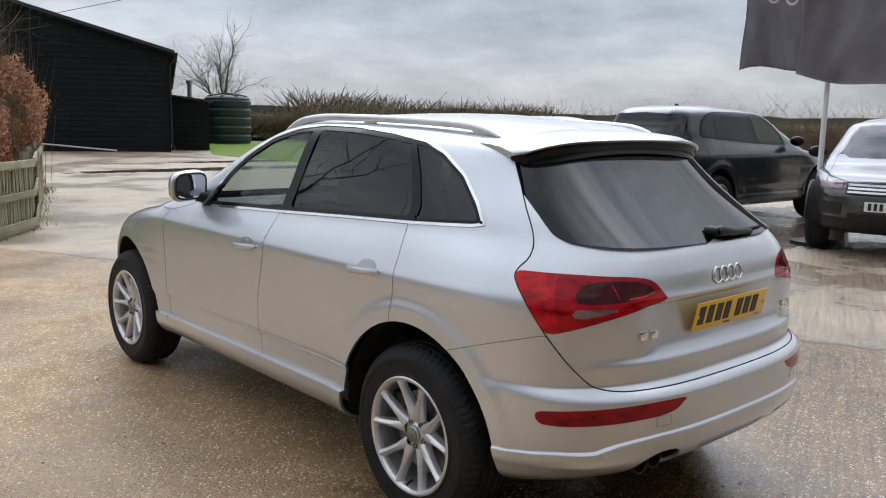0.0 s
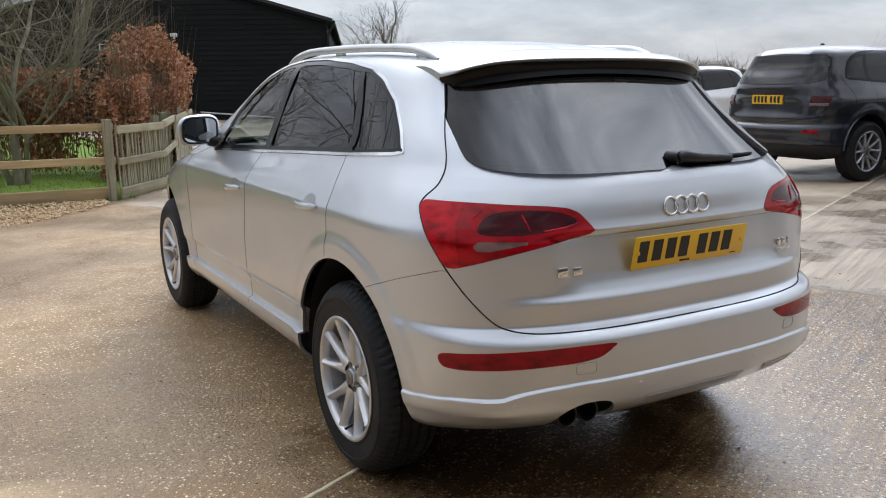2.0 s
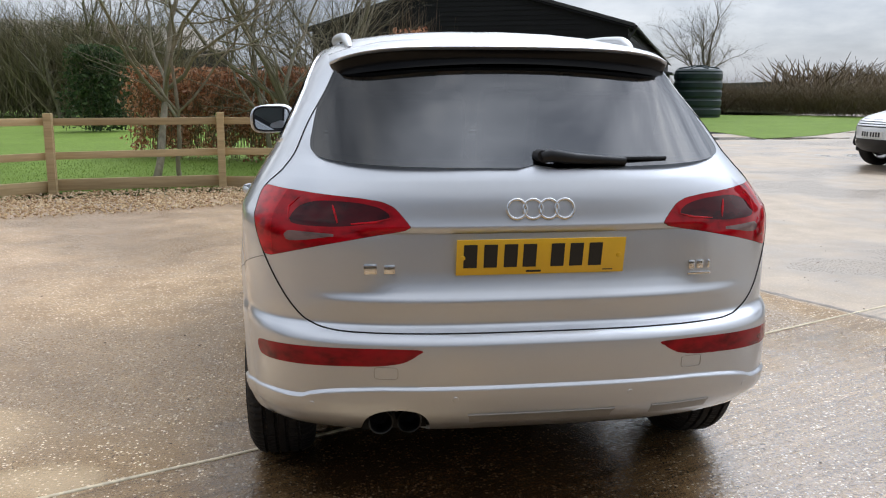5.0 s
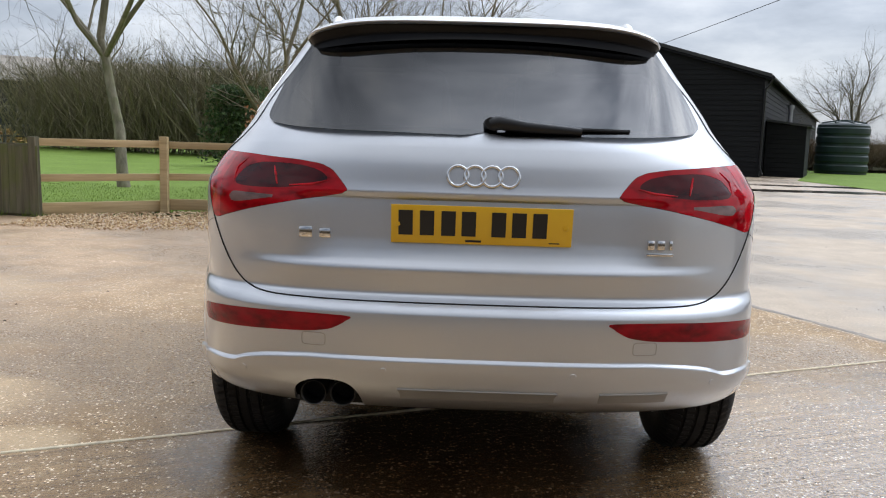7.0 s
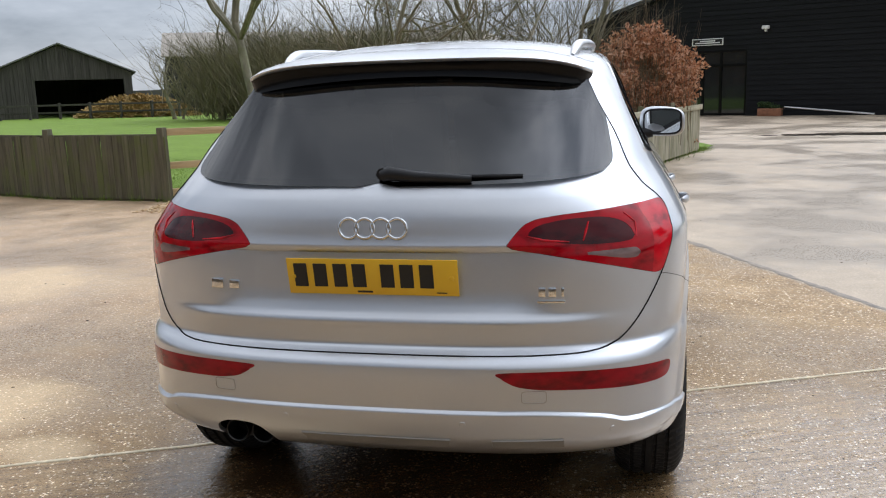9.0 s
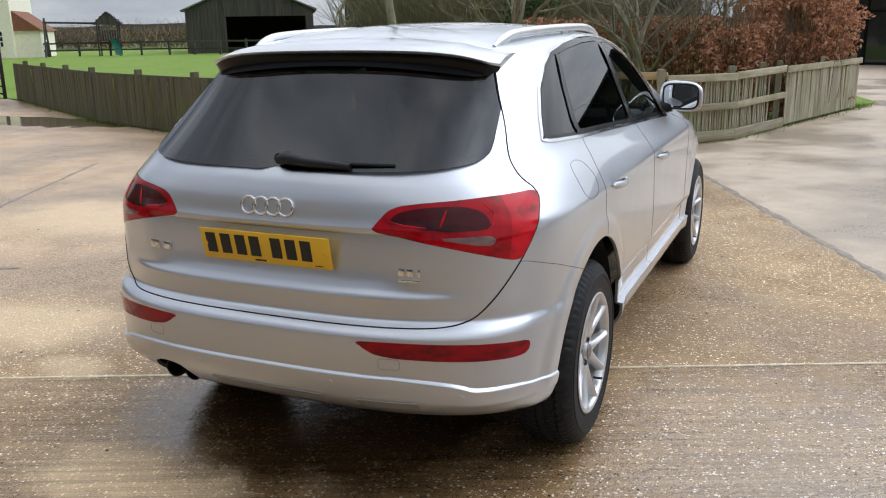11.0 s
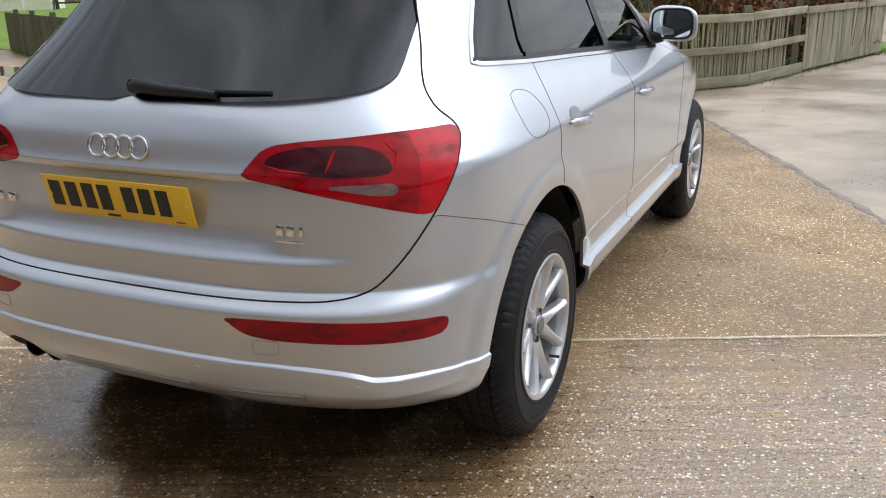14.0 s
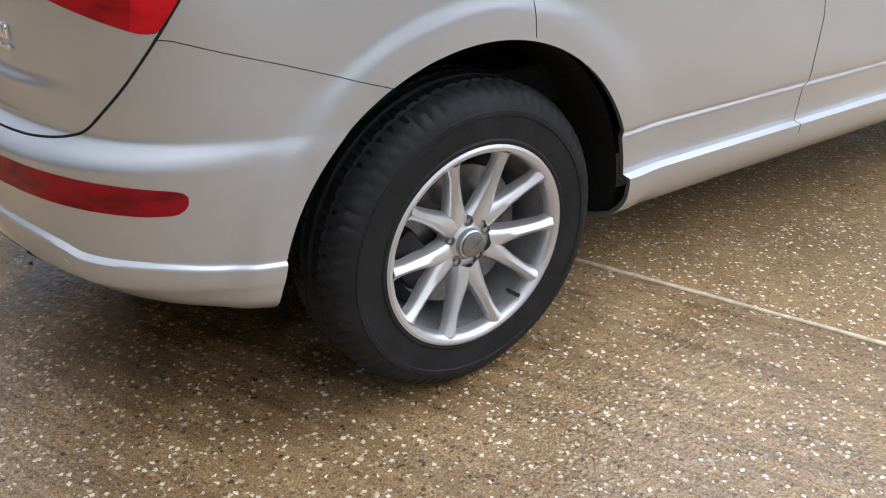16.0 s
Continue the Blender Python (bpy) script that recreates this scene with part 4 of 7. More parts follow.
    lathe(bm, [(.0, xf - .006), (.024, xf - .0065), (.029, xf - .009), (.030, xf - .012)], 40)
    for k in range(4):
        lathe(bm, [(.0055 + .0008 * math.cos(q), xf - .006 + .0008 * math.sin(q)) for q in np.linspace(0, 5.3, 6)], 16, True, m=Matrix.Translation((0, (k - 1.5) * .0085, 0)))
    part("centre_cap", bm, DISC, rim, "grey centre cap")
    bm = bmesh.new()
    lathe(bm, [(.06, .03), (.165, .03), (.165, .012), (.06, .012)], 60, True)
    part("brake_disc", bm, DISC, hub, "steel brake disc")
    bm = bmesh.new()
    lathe(bm, [(.0, -.02), (.20, -.02), (.21, -.05), (0, -.06)], 32)
    box(bm, (.03, -.12, .07), (.07, .09, .14), bev=.015)
    part("brake_caliper", bm, BLACK_PL, hub)
    bm = bmesh.new()
    tube(bm, [(half - .03, 0, -.19), (half - .005, .004, -.196), (half + .004, .006, -.198)], .005, 8)
    part("valve", bm, BLACK_PL, hub)


def build_silver_car():
    car = thing("silver_estate_car", label="silver five-door off-road estate car, wet and parked on concrete", category="car")
    bm, lay = cut_car()
    tree = BVHTree.FromBMesh(bm)

    def panel(name, labels, mat, label="", shrink=.0, push=0.0, thick=0.0, test=None, parent=car):
        ids = {L[x] for x in labels}
        nb = take(bm, lay, lambda n, x: n in ids and (test is None or test(x)), shrink, push, thick)
        if name in ("front_window", "rear_side_window", "quarter_window", "rear_window"):
            # float glass: one even curve
            P = np.array([v.co for v in nb.verts])
            k, i, j = (1, 0, 2) if name == "rear_window" else (0, 1, 2)
            u, w = P[:, i], P[:, j]
            if k:
                A = np.stack([u * 0 + 1, w, u * u, w * w, u * u * w, u ** 4], 1)
            else:
                A = np.stack([u * 0 + 1, u, w, u * u, u * w, w * w], 1)
            fit_to = A @ np.linalg.lstsq(A, P[:, k], rcond=None)[0]
            for v, q in zip(nb.verts, fit_to):
                v.co[k] = q
        return part(name, nb, mat, parent, label, 42)

    def left(x):
        return x.calc_center_median().x < 0

    def right(x):
        return x.calc_center_median().x > 0

    panel("body_shell", ("body",), SILVER, "silver painted wings, roof and sills", thick=.012)
    panel("bonnet", ("bonnet",), SILVER)
    tailgate = panel("tailgate", ("tailgate",), SILVER, "silver tailgate with a recess for the plate", .0, thick=.012)
    bumper = panel("rear_bumper", ("bumper",), SILVER, "silver rear bumper with a lower skirt", thick=.012)
    panel("rear_window", ("rear_glass",), PRIVACY, "dark privacy glass", 0, .0008, parent=tailgate)
    rim_of = rounded(GLASS_R, 2, .2)

    def near_edge(x):
        c = x.calc_center_median()
        return outline_sd(rim_of, np.array([[abs(c.x), c.z]]))[0] > -.030

    panel("window_seal", ("rear_glass",), BLACK_IN, "black band bonded round the rear glass", 0, -.016, test=near_edge, parent=tailgate)
    panel("windscreen", ("windscreen",), CLEAR, "clear windscreen", 0)
    for test, s in ((left, -1), (right, 1)):
        fd = panel("front_door", ("front_door",), SILVER, "silver front door", thick=.012, test=test)
        rd = panel("rear_door", ("rear_door",), SILVER, "silver rear door", thick=.012, test=test)
        panel("window_trim", ("chrome",), CHROME, "bright metal strip round the side windows", 0, .004, .006, test=test)
        panel("window_surround", ("surround",), BLACK_GL, "gloss black pillars and seals", 0, .0005, .01, test=test)
        panel("front_window", ("win_front",), CLEAR, "lightly tinted glass", .0, -.004, test=test, parent=fd)
        panel("rear_side_window", ("win_rear",), PRIVACY, "dark privacy glass", .0, -.004, test=test, parent=rd)
        panel("quarter_window", ("win_quarter",), PRIVACY, "dark privacy glass", .0, -.004, test=test)
        lamp = panel("tail_lamp", ("lamp",), RED, "red tail lamp lens wrapping round the corner", 0, .0012, .005, test=test, parent=tailgate)
        lamp_b = panel("reflector_block", ("lamp_outer",), RED_B, "bright red ribbed reflector", 0, .0015, .005, test=test, parent=lamp)
        panel("brake_light_cell", ("lamp_dark",), RED_D, "smoked dark red cell", 0, .0006, 0, test=test, parent=lamp)
        panel("reversing_light", ("lamp_clear",), PALE, "clear ribbed reversing lens", 0, .0014, .003, test=test, parent=lamp)
        panel("bumper_reflector", ("reflector",), RED_R, "long red reflector", .0, .0015, .004, test=test, parent=bumper)
        # bright rim inside the lamp
        for path in ([(.47, 1.012), (.52, 1.000), (.60, .994)], [(.655, .996), (.672, 1.02), (.70, 1.046)], [(.86, 1.062), (.895, 1.035), (.885, .995)]):
            bmt, pts = bmesh.new(), []
            for u, z in path:
                # on the tail the place with that u and height
                best = None
                for xx in np.linspace(.3, .87, 90):
                    loc, _ = facing_rear(tree, s * xx, z)
                    if loc and abs(abs(loc.x) + loc.y + .8 - u) < (abs(best[0]) if best else 9):
                        best = (abs(loc.x) + loc.y + .8 - u, loc)
                pts.append(best[1] + Vector((s * .0005, -.0012, 0)))
            tube(bmt, pts, [.002, .004, .002], 8)
            part("light_guide", bmt, RED_B, lamp, "bright red light guide")
        # door handles with their cups
        for y0, y1, z0, z1, door in ((1.377, 1.158, .951, .962, fd), (.402, .190, .977, .986, rd)):
            loc, _, _, _ = tree.ray_cast(Vector((s * 2, (y0 + y1) / 2, (z0 + z1) / 2)), Vector((-s, 0, 0)))
            x = loc.x
            bmh = bmesh.new()
            n = 14
            rows = []
            for i in range(n + 1):
                t = i / n
                y, z = y0 + (y1 - y0) * t, z0 + (z1 - z0) * t
                lift = .010 + .026 * math.sin(math.pi * min(1, max(0, t * 1.08 - .04))) ** .45
                h = .0145 * min(1, .35 + 3.2 * min(t, 1 - t) ** .6)
                rows.append([bmh.verts.new((x + s * (lift + dx), y, z + dz * h)) for dx, dz in ((-.011, -.7), (-.004, -1), (.002, -.4), (.002, .4), (-.004, 1), (-.011, .7))])
            for r0, r1 in zip(rows, rows[1:]):
                for k in range(6):
                    bmh.faces.new((r0[k], r0[(k + 1) % 6], r1[(k + 1) % 6], r1[k]))
            bmh.faces.new(rows[0])
            bmh.faces.new(rows[-1])
            bmesh.ops.recalc_face_normals(bmh, faces=bmh.faces)
            part("door_handle", bmh, SILVER, door, "silver pull handle")
            # flat grey patch on the door stands for the cup's shade
            bmh = bmesh.new()
            ym, zm = (y0 + y1) / 2 - .02, (z0 + z1) / 2
            for i in range(25):
                a = math.pi * (i / 24) 
                px, pz = ym + .055 * math.cos(a), zm + .012 + .033 * math.sin(a) ** .7
                hit, nn, _, _ = tree.ray_cast(Vector((s * 2, px, pz)), Vector((-s, 0, 0)))
                low, _, _, _ = tree.ray_cast(Vector((s * 2, px, zm + .008)), Vector((-s, 0, 0)))
                bmh.verts.new(hit + nn * .0015)
                bmh.verts.new(low + nn * .0015)
            bmh.verts.ensure_lookup_table()
            for i in range(24):
                bmh.faces.new((bmh.verts[2 * i], bmh.verts[2 * i + 1], bmh.verts[2 * i + 3], bmh.verts[2 * i + 2]))
            part("handle_cup", bmh, simple("shadowed_cup", (.42, .425, .43), .35, .8) if "shadowed_cup" not in bpy.data.materials else bpy.data.materials["shadowed_cup"], door, "flat grey patch for the shade behind the handle")
        # mirror on its foot
        bmm = bmesh.new()
        bmesh.ops.create_uvsphere(bmm, u_segments=32, v_segments=20, radius=1)
        for v in bmm.verts:
            p = v.co
            q = [math.copysign(abs(c) ** .62, c) for c in p]
            v.co = Vector((s * (.912 + .118 * q[0] * (1 - .15 * q[1])), 1.90 - .040 * q[0] + (.085 * q[1] if q[1] > 0 else .05 * q[1]), 1.203 + .083 * q[2] * (1 - .18 * max(0, q[1])) - .006 * q[0]))
        bmesh.ops.recalc_face_normals(bmm, faces=bmm.faces)
        mirror = part("door_mirror", bmm, SILVER, fd, "silver door mirror")
        bmm = bmesh.new()
        pts = []
        for i in range(32):
            a = 2 * math.pi * i / 32
            c, d = math.copysign(abs(math.cos(a)) ** .5, math.cos(a)), math.copysign(abs(math.sin(a)) ** .5, math.sin(a))
            pts.append((s * (.912 + .100 * c), 1.8475 - .008 * d - .034 * c, 1.203 + .068 * d))
        va = [bmm.verts.new(p) for p in pts]
        bmm.faces.new(va if s > 0 else va[::-1])
        part("mirror_glass", bmm, MIRROR, mirror, "mirror glass", 0)
        bmm = bmesh.new()
        ring = [Vector(p) + Vector((0, .002, 0)) for p in pts]
        tube(bmm, ring + ring[:2], .006, 8, False)
        part("mirror_rim", bmm, BLACK_PL, mirror)
        bmm = bmesh.new()
        tube(bmm, [(s * .76, 1.90, 1.115), (s * .80, 1.90, 1.135), (s * .86, 1.90, 1.145)], [.045, .035, .03], 12)
        part("mirror_foot", bmm, BLACK_PL, fd)
        # roof rail
        bmr = bmesh.new()
        pts, rad = [], []
        for i in range(33):
            t = i / 32
            y = -.075 + 1.60 * t
            x = s * (.527 + .035 * math.sin(math.pi * min(1, t * 1.1)) )
            hit, _, _, _ = tree.ray_cast(Vector((x, y, 3)), Vector((0, 0, -1)))
            lift = .024 * min(1, min(t / .10, (1 - t) / .10)) ** .7
            pts.append((x, y, hit.z + lift))
            rad.append(.007 + .010 * min(1, min(t, 1 - t) / .05))
        tube(bmr, pts, rad, 10)
        bmr.verts.ensure_lookup_table()
        for p in (pts[2], pts[16], pts[30]):
            box(bmr, (p[0], p[1], p[2] - .014), (.016, .085, .024), bev=.006)
        part("roof_rail", bmr, simple("silver_rail", (.74, .75, .76), .34, .7, coat=.4) if "silver_rail" not in bpy.data.materials else bpy.data.materials["silver_rail"], car, "satin silver roof rail")
    panel("fuel_flap", ("flap",), SILVER, "round-cornered fuel flap", .0)
    # shut lines, as narrow dark grooves along the panels' edges
    def shut_line(labels, parent, radius, keep, test=None):
        ids = {L[x] for x in labels}
        nb = take(bm, lay, lambda n, x: n in ids and (test is None or test(x)), 0)
        edges = [e for e in nb.edges if e.is_boundary and e.calc_length() > 1e-5 and keep((e.verts[0].co + e.verts[1].co) / 2)]
        todo, at_vert = set(edges), {}
        for e in edges:
            for v in e.verts:
                at_vert.setdefault(v, []).append(e)
        for first in edges:
            if first not in todo:
                continue
            todo.discard(first)
            chain, stack = [], [first]
            while stack:
                e = stack.pop()
                chain.append(e)
                for v in e.verts:
                    for o in at_vert[v]:
                        if o in todo:
                            todo.discard(o)
                            stack.append(o)
            if sum(e.calc_length() for e in chain) < .03:
                continue
            out = bmesh.new()
            for e in chain:
                ext = (e.verts[1].co - e.verts[0].co).normalized() * radius * .6
                tube(out, [e.verts[0].co - ext, e.verts[1].co + ext], radius, 5, False)
            part("shut_line", out, BLACK_IN, parent, "narrow dark gap at the panel's edge", 180)
        nb.free()

    whole_gate = ("tailgate", "lamp", "lamp_outer", "lamp_dark", "lamp_clear", "rear_glass")
    shut_line(whole_gate, tailgate, .0027, lambda p: p.z < 1.47)
    shut_line(("tailgate",), tailgate, .0011, lambda p: p.z < 1.10 and p.z > .85)
    shut_line(("bumper", "reflector", "exhaust"), bumper, .0010, lambda p: p.z > .69)
    shut_line(("flap",), car, .0009, lambda p: True)
    for test in (left, right):
        shut_line(("front_door", "chrome", "surround", "win_front"), car, .0011, lambda p: p.y > .9 and p.z < 1.16 and p.z > .40, test=lambda x, q=test: q(x) and x.calc_center_median().y > 1.10)
        shut_line(("rear_door",), car, .0011, lambda p: p.z > .40 and p.y < 1.0 and p.z < 1.19 and math.hypot(p.y, p.z - HUB_Z) > ARCH_R + .006, test=test)
    # dark shell under the panels: seen in the gaps and as the cabin's lining
    keep_out = {L[x] for x in ("arch", "rear_glass", "win_front", "win_rear", "win_quarter", "windscreen", "exhaust")}
    nb = take(bm, lay, lambda n, x: n not in keep_out, 0, -.014)
    part("inner_shell", nb, BLACK_IN, car, "dark inner shell", 60)
    # roof spoiler with its dark hollow underside
    for name, mat, rows in (("roof_spoiler", SILVER, 0), ("spoiler_underside", BLACK_GL, 1)):
        bms = bmesh.new()
        n = 60
        prev = None
        for i in range(n + 1):
            x = -.602 + 1.204 * i / n
            t = abs(x) / .602
            low, _, _, _ = tree.ray_cast(Vector((x * .985, -2, 1.464 - .046 * t ** 2 + .026 * float(smooth(.965, 1.0, t)))), Vector((0, 1, 0)))
            ye = low.y - .016
            ze = 1.522 - .012 * t ** 2 - .040 * t ** 6
            hit, nn, _, _ = tree.ray_cast(Vector((x, ye + .24 - .06 * t, 3)), Vector((0, 0, -1)))
            b = Vector((x, ye, ze))
            if rows == 0:
                a = Vector((x, hit.y, hit.z + .002))
                sec = [a, a.lerp(b, .3) + Vector((0, 0, .009)), a.lerp(b, .65) + Vector((0, 0, .011)), b + Vector((0, .010, .004)), b, b + Vector((0, .002, -.006)), b + Vector((0, .010, -.010))]
            else:
                b = b + Vector((0, .010, -.010))
                sec = [b, b.lerp(low, .3) + Vector((0, .006, 0)), b.lerp(low, .65) + Vector((0, .006, 0)), low + Vector((0, -.002, .002)), low + Vector((0, .006, -.001))]
            row = [bms.verts.new(p) for p in sec]
            if rows == 0 and i in (0, n):
                # cheek that closes the end down to the pillar
                ends = [tree.ray_cast(Vector((math.copysign(2, x), p.y, p.z - dz)), Vector((-math.copysign(1, x), 0, 0)))[0] for p, dz in ((sec[0], .004), (sec[2], .01), (sec[2], .03))]
                last = low if low else Vector((x, ye + .06, ze - .06))
                fan = [bms.verts.new(p) for p in (*sec, last, *[q for q in ends[::-1] if q])]
                for k in range(1, len(fan) - 1):
                    bms.faces.new((fan[0], fan[k], fan[k + 1]))
            if prev:
                for k in range(len(row) - 1):
                    bms.faces.new((prev[k], row[k], row[k + 1], prev[k + 1]))
            prev = row
        bmesh.ops.recalc_face_normals(bms, faces=bms.faces)
        part(name, bms, mat, tailgate, "silver roof spoiler" if rows == 0 else "gloss black hollow under the spoiler", 50)
    # number plate: bars stand in for its characters
    up = Vector((0, -.0215, .109)).normalized()
    base = Vector((-.002, -.812, .846))
    pm = Matrix(((1, 0, 0), (0, up.z, up.y), (0, -up.y, up.z))).to_4x4()
    pm.translation = base
    bmp = bmesh.new()
    box(bmp, (0, -.002, .0555), (.508, .004, .111), bev=.0015)
    plate = part("number_plate", bmp, YELLOW, tailgate, "yellow plate with black characters as bars", m=pm)
    xs = [-.213, -.153, -.093, -.036, .048, .105, .163]
    bmc = bmesh.new()
    box(bmc, (0, -.005, 0), (.040, .002, .072), bev=.0006)
    me = mesh_of("character_bar", bmc, INK)
    for x in xs:
        piece("character_bar", me, plate, Matrix.Translation((x, 0, .060)))
    for mx, mw, mh in ((-.022, .045, .006), (.205, .03, .003)):
        bmc = bmesh.new()
        box(bmc, (mx, -.0045, .010), (mw, .001, mh))
        part("maker_bar", bmc, INK, plate)
    for x in (-.235, .235):
        bmc = bmesh.new()
        lathe(bmc, [(0, .0), (.007, -.001), (.008, -.003)], 14, m=Matrix.Rotation(-math.pi / 2, 4, "Z") @ Matrix.Translation((.0075, 0, 0)))
        bmesh.ops.transform(bmc, matrix=Matrix.Translation((x, 0, .0555)), verts=bmc.verts)
        part("plate_screw", bmc, YELLOW, plate)
    # chrome rings, and bars where the small badges stand
    for x in (-.0725, -.0245, .0235, .0715):
        loc, nor = facing_rear(tree, x, 1.036)
        bmr = bmesh.new()
        lathe(bmr, [(.0285 + .0045 * math.cos(q), .0035 * math.sin(q)) for q in np.linspace(0, 2 * math.pi, 10)[:-1]], 40, True)
        m = Matrix.Translation(loc + nor * .004) @ (-nor).to_track_quat("X", "Z").to_matrix().to_4x4()
        part("badge_ring", bmr, CHROME, tailgate, "chrome badge ring", 180, m=m)
    for x0, z0, bars in ((-.477, .862, ((-.026, 0, .038, .030, .002), (.030, 0, .032, .026, 0))),
                         (.508, .852, ((-.026, 0, .020, .026, .003), (.003, 0, .022, .026, .003), (.032, 0, .008, .026, .003), (0, 0, .078, .008, -.024)))):
        loc, nor = facing_rear(tree, x0, z0)
        m = Matrix.Translation(loc + nor * .003) @ nor.to_track_quat("-Y", "Z").to_matrix().to_4x4()
        for bx, _, w, h, bz in bars:
            bmb = bmesh.new()
            box(bmb, (bx, 0, bz), (w, .006, h), bev=.001)
            part("badge_bar", bmb, CHROME, tailgate, "chrome badge drawn as a plain bar", m=m)
    # black block added for the shade under the lip, above the plate
    bmb = bmesh.new()
    box(bmb, (0, -.772, .962), (.11, .012, .012), bev=.003)
    part("tailgate_grip", bmb, BLACK_PL, tailgate, "black block for the shade under the tailgate's lip")
    # wiper
    bmw = bmesh.new()
    p0, _ = facing_rear(tree, .018, 1.182)
    pts = [p0 + Vector((0, -.035, .0)), p0 + Vector((.02, -.040, .006)), p0 + Vector((.10, -.040, -.004)), p0 + Vector((.26, -.030, -.014))]
    tube(bmw, [p0 + Vector((0, .01, .0)), p0 + Vector((0, -.045, .004))], [.022, .018], 16)
    tube(bmw, pts, [.020, .021, .017, .012], 10)
    wiper = part("rear_wiper", bmw, BLACK_PL, tailgate, "black rear wiper")
    bmw = bmesh.new()
    pts = []
    for i in range(9):
        x = .06 + .36 * i / 8
        q, nn = facing_rear(tree, x, 1.170 - .004 * i / 8)
        pts.append(q + nn * .010)
    tube(bmw, pts, [.006] * 9, 6)
    part("wiper_blade", bmw, RUBBER, wiper)
    # exhaust tips in the cut-out
    bme = bmesh.new()
    box(bme, (-.43, -.70, .40), (.20, .02, .12))
    part("exhaust_hollow", bme, BLACK_IN, bumper)
    for x in (-.476, -.390):
        bme = bmesh.new()
        lathe(bme, [(.037, -.70), (.038, -.755), (.038, -.780), (.0365, -.784), (.034, -.782), (.033, -.77), (.033, -.69), (0, -.68)], 36, m=Matrix.Rotation(math.pi / 2, 4, "Z") @ Matrix.Diagonal((1, 1, 1, 1)))
        bmesh.ops.transform(bme, matrix=Matrix.Translation((x, 0, .390)), verts=bme.verts)
        part("exhaust_tip", bme, BLACK_EX, car, "dull steel exhaust tip")
    # skid strips pressed into the skirt
    for x0, x1 in ((-.225, .225), (.345, .545)):
        bme = bmesh.new()
        prev = None
        n = 24
        for i in range(n + 1):
            x = x0 + (x1 - x0) * i / n
            row = []
            for z in (.439, .437, .418, .402):
                q, nn = facing_rear(tree, x * (1 if z > .43 else .97 if x0 < 0 else 1), z)
                row.append(bme.verts.new(q + nn * (.0006 if z != .437 else .004)))
            if prev:
                for k in range(3):
                    bme.faces.new((prev[k], row[k], row[k + 1], prev[k + 1]))
            prev = row
        bmesh.ops.recalc_face_normals(bme, faces=bme.faces)
        part("skid_panel", bme, bpy.data.materials.get("skid_grey") or simple("skid_grey", (.33, .32, .30), .45, .4), bumper, "darker pressed panel in the skirt")
    # tow-eye covers, sensors
    for x0 in (-.465, .465):
        bme = bmesh.new()
        outline = []
        for i in range(24):
            a = 2 * math.pi * i / 24
            px, pz = x0 + .034 * math.copysign(abs(math.cos(a)) ** .35, math.cos(a)), .571 + .018 * math.copysign(abs(math.sin(a)) ** .35, math.sin(a))
            q, nn = facing_rear(tree, px, pz)
            outline.append(q + nn * .0006)
        tube(bme, outline + outline[:2], .0011, 6, False)
        part("tow_eye_seam", bme, bpy.data.materials["skid_grey"], bumper)
    for x0 in (-.265, .265, -.68, .68):
        bme = bmesh.new()
        q, nn = facing_rear(tree, x0, .492 if abs(x0) < .5 else .462)
        lathe(bme, [(0, .0014), (.008, .0014), (.009, 0)], 18)
        part("parking_sensor", bme, SILVER, bumper, m=Matrix.Translation(q) @ nn.to_track_quat("X", "Z").to_matrix().to_4x4())
    # underside, wheel housings, axle
    bmu = bmesh.new()
    box(bmu, (0, 1.55, .36), (1.20, 3.6, .10), bev=.02)
    tube(bmu, [(-.7, 0, .33), (.7, 0, .33)], .05, 12)
    box(bmu, (.1, -.5, .46), (.9, .4, .12), bev=.03)
    part("underbody", bmu, BLACK_IN, car, "dark underbody")
    for s in (-1, 1):
        for hy in (0, WHEELBASE):
            bmh = bmesh.new()
            n = 40
            prev = None
            for i in range(n + 1):
                a = math.pi * (-.06 + 1.12 * i / n)
                y, z = hy + (ARCH_R + .005) * math.cos(a), HUB_Z + (ARCH_R + .005) * math.sin(a)
                side_at = tree.ray_cast(Vector((s * 2, hy + (y - hy) * 1.03, HUB_Z + (z - HUB_Z) * 1.03)), Vector((-s, 0, 0)))[0]
                row = [bmh.verts.new((s * x, y, z)) for x in (min(.872, abs(side_at.x) - .014 if side_at else .80), .55)]
                mid = bmh.verts.new((s * .55, hy, HUB_Z))
                if prev:
                    bmh.faces.new((prev[0], prev[1], row[1], row[0]))
                    bmh.faces.new((prev[1], prev[2], row[1]))
                prev = row + [mid]
            part("wheel_housing", bmh, BLACK_IN, car)
            wheel = new("wheel")
            wheel.parent = car
            wheel.matrix_basis = pose(s * .797, hy, HUB_Z, 36 if hy == 0 else 10, 0, 0) if s > 0 else pose(s * .797, hy, HUB_Z, 0, 0, 180)
            wheel_parts(wheel)
    bm.free()
    # cabin seen through the glass
    cab = BLACK_IN
    bmc = bmesh.new()
    box(bmc, (0, .75, .62), (1.40, 2.6, .10))
    part("cabin_floor", bmc, cab, car)
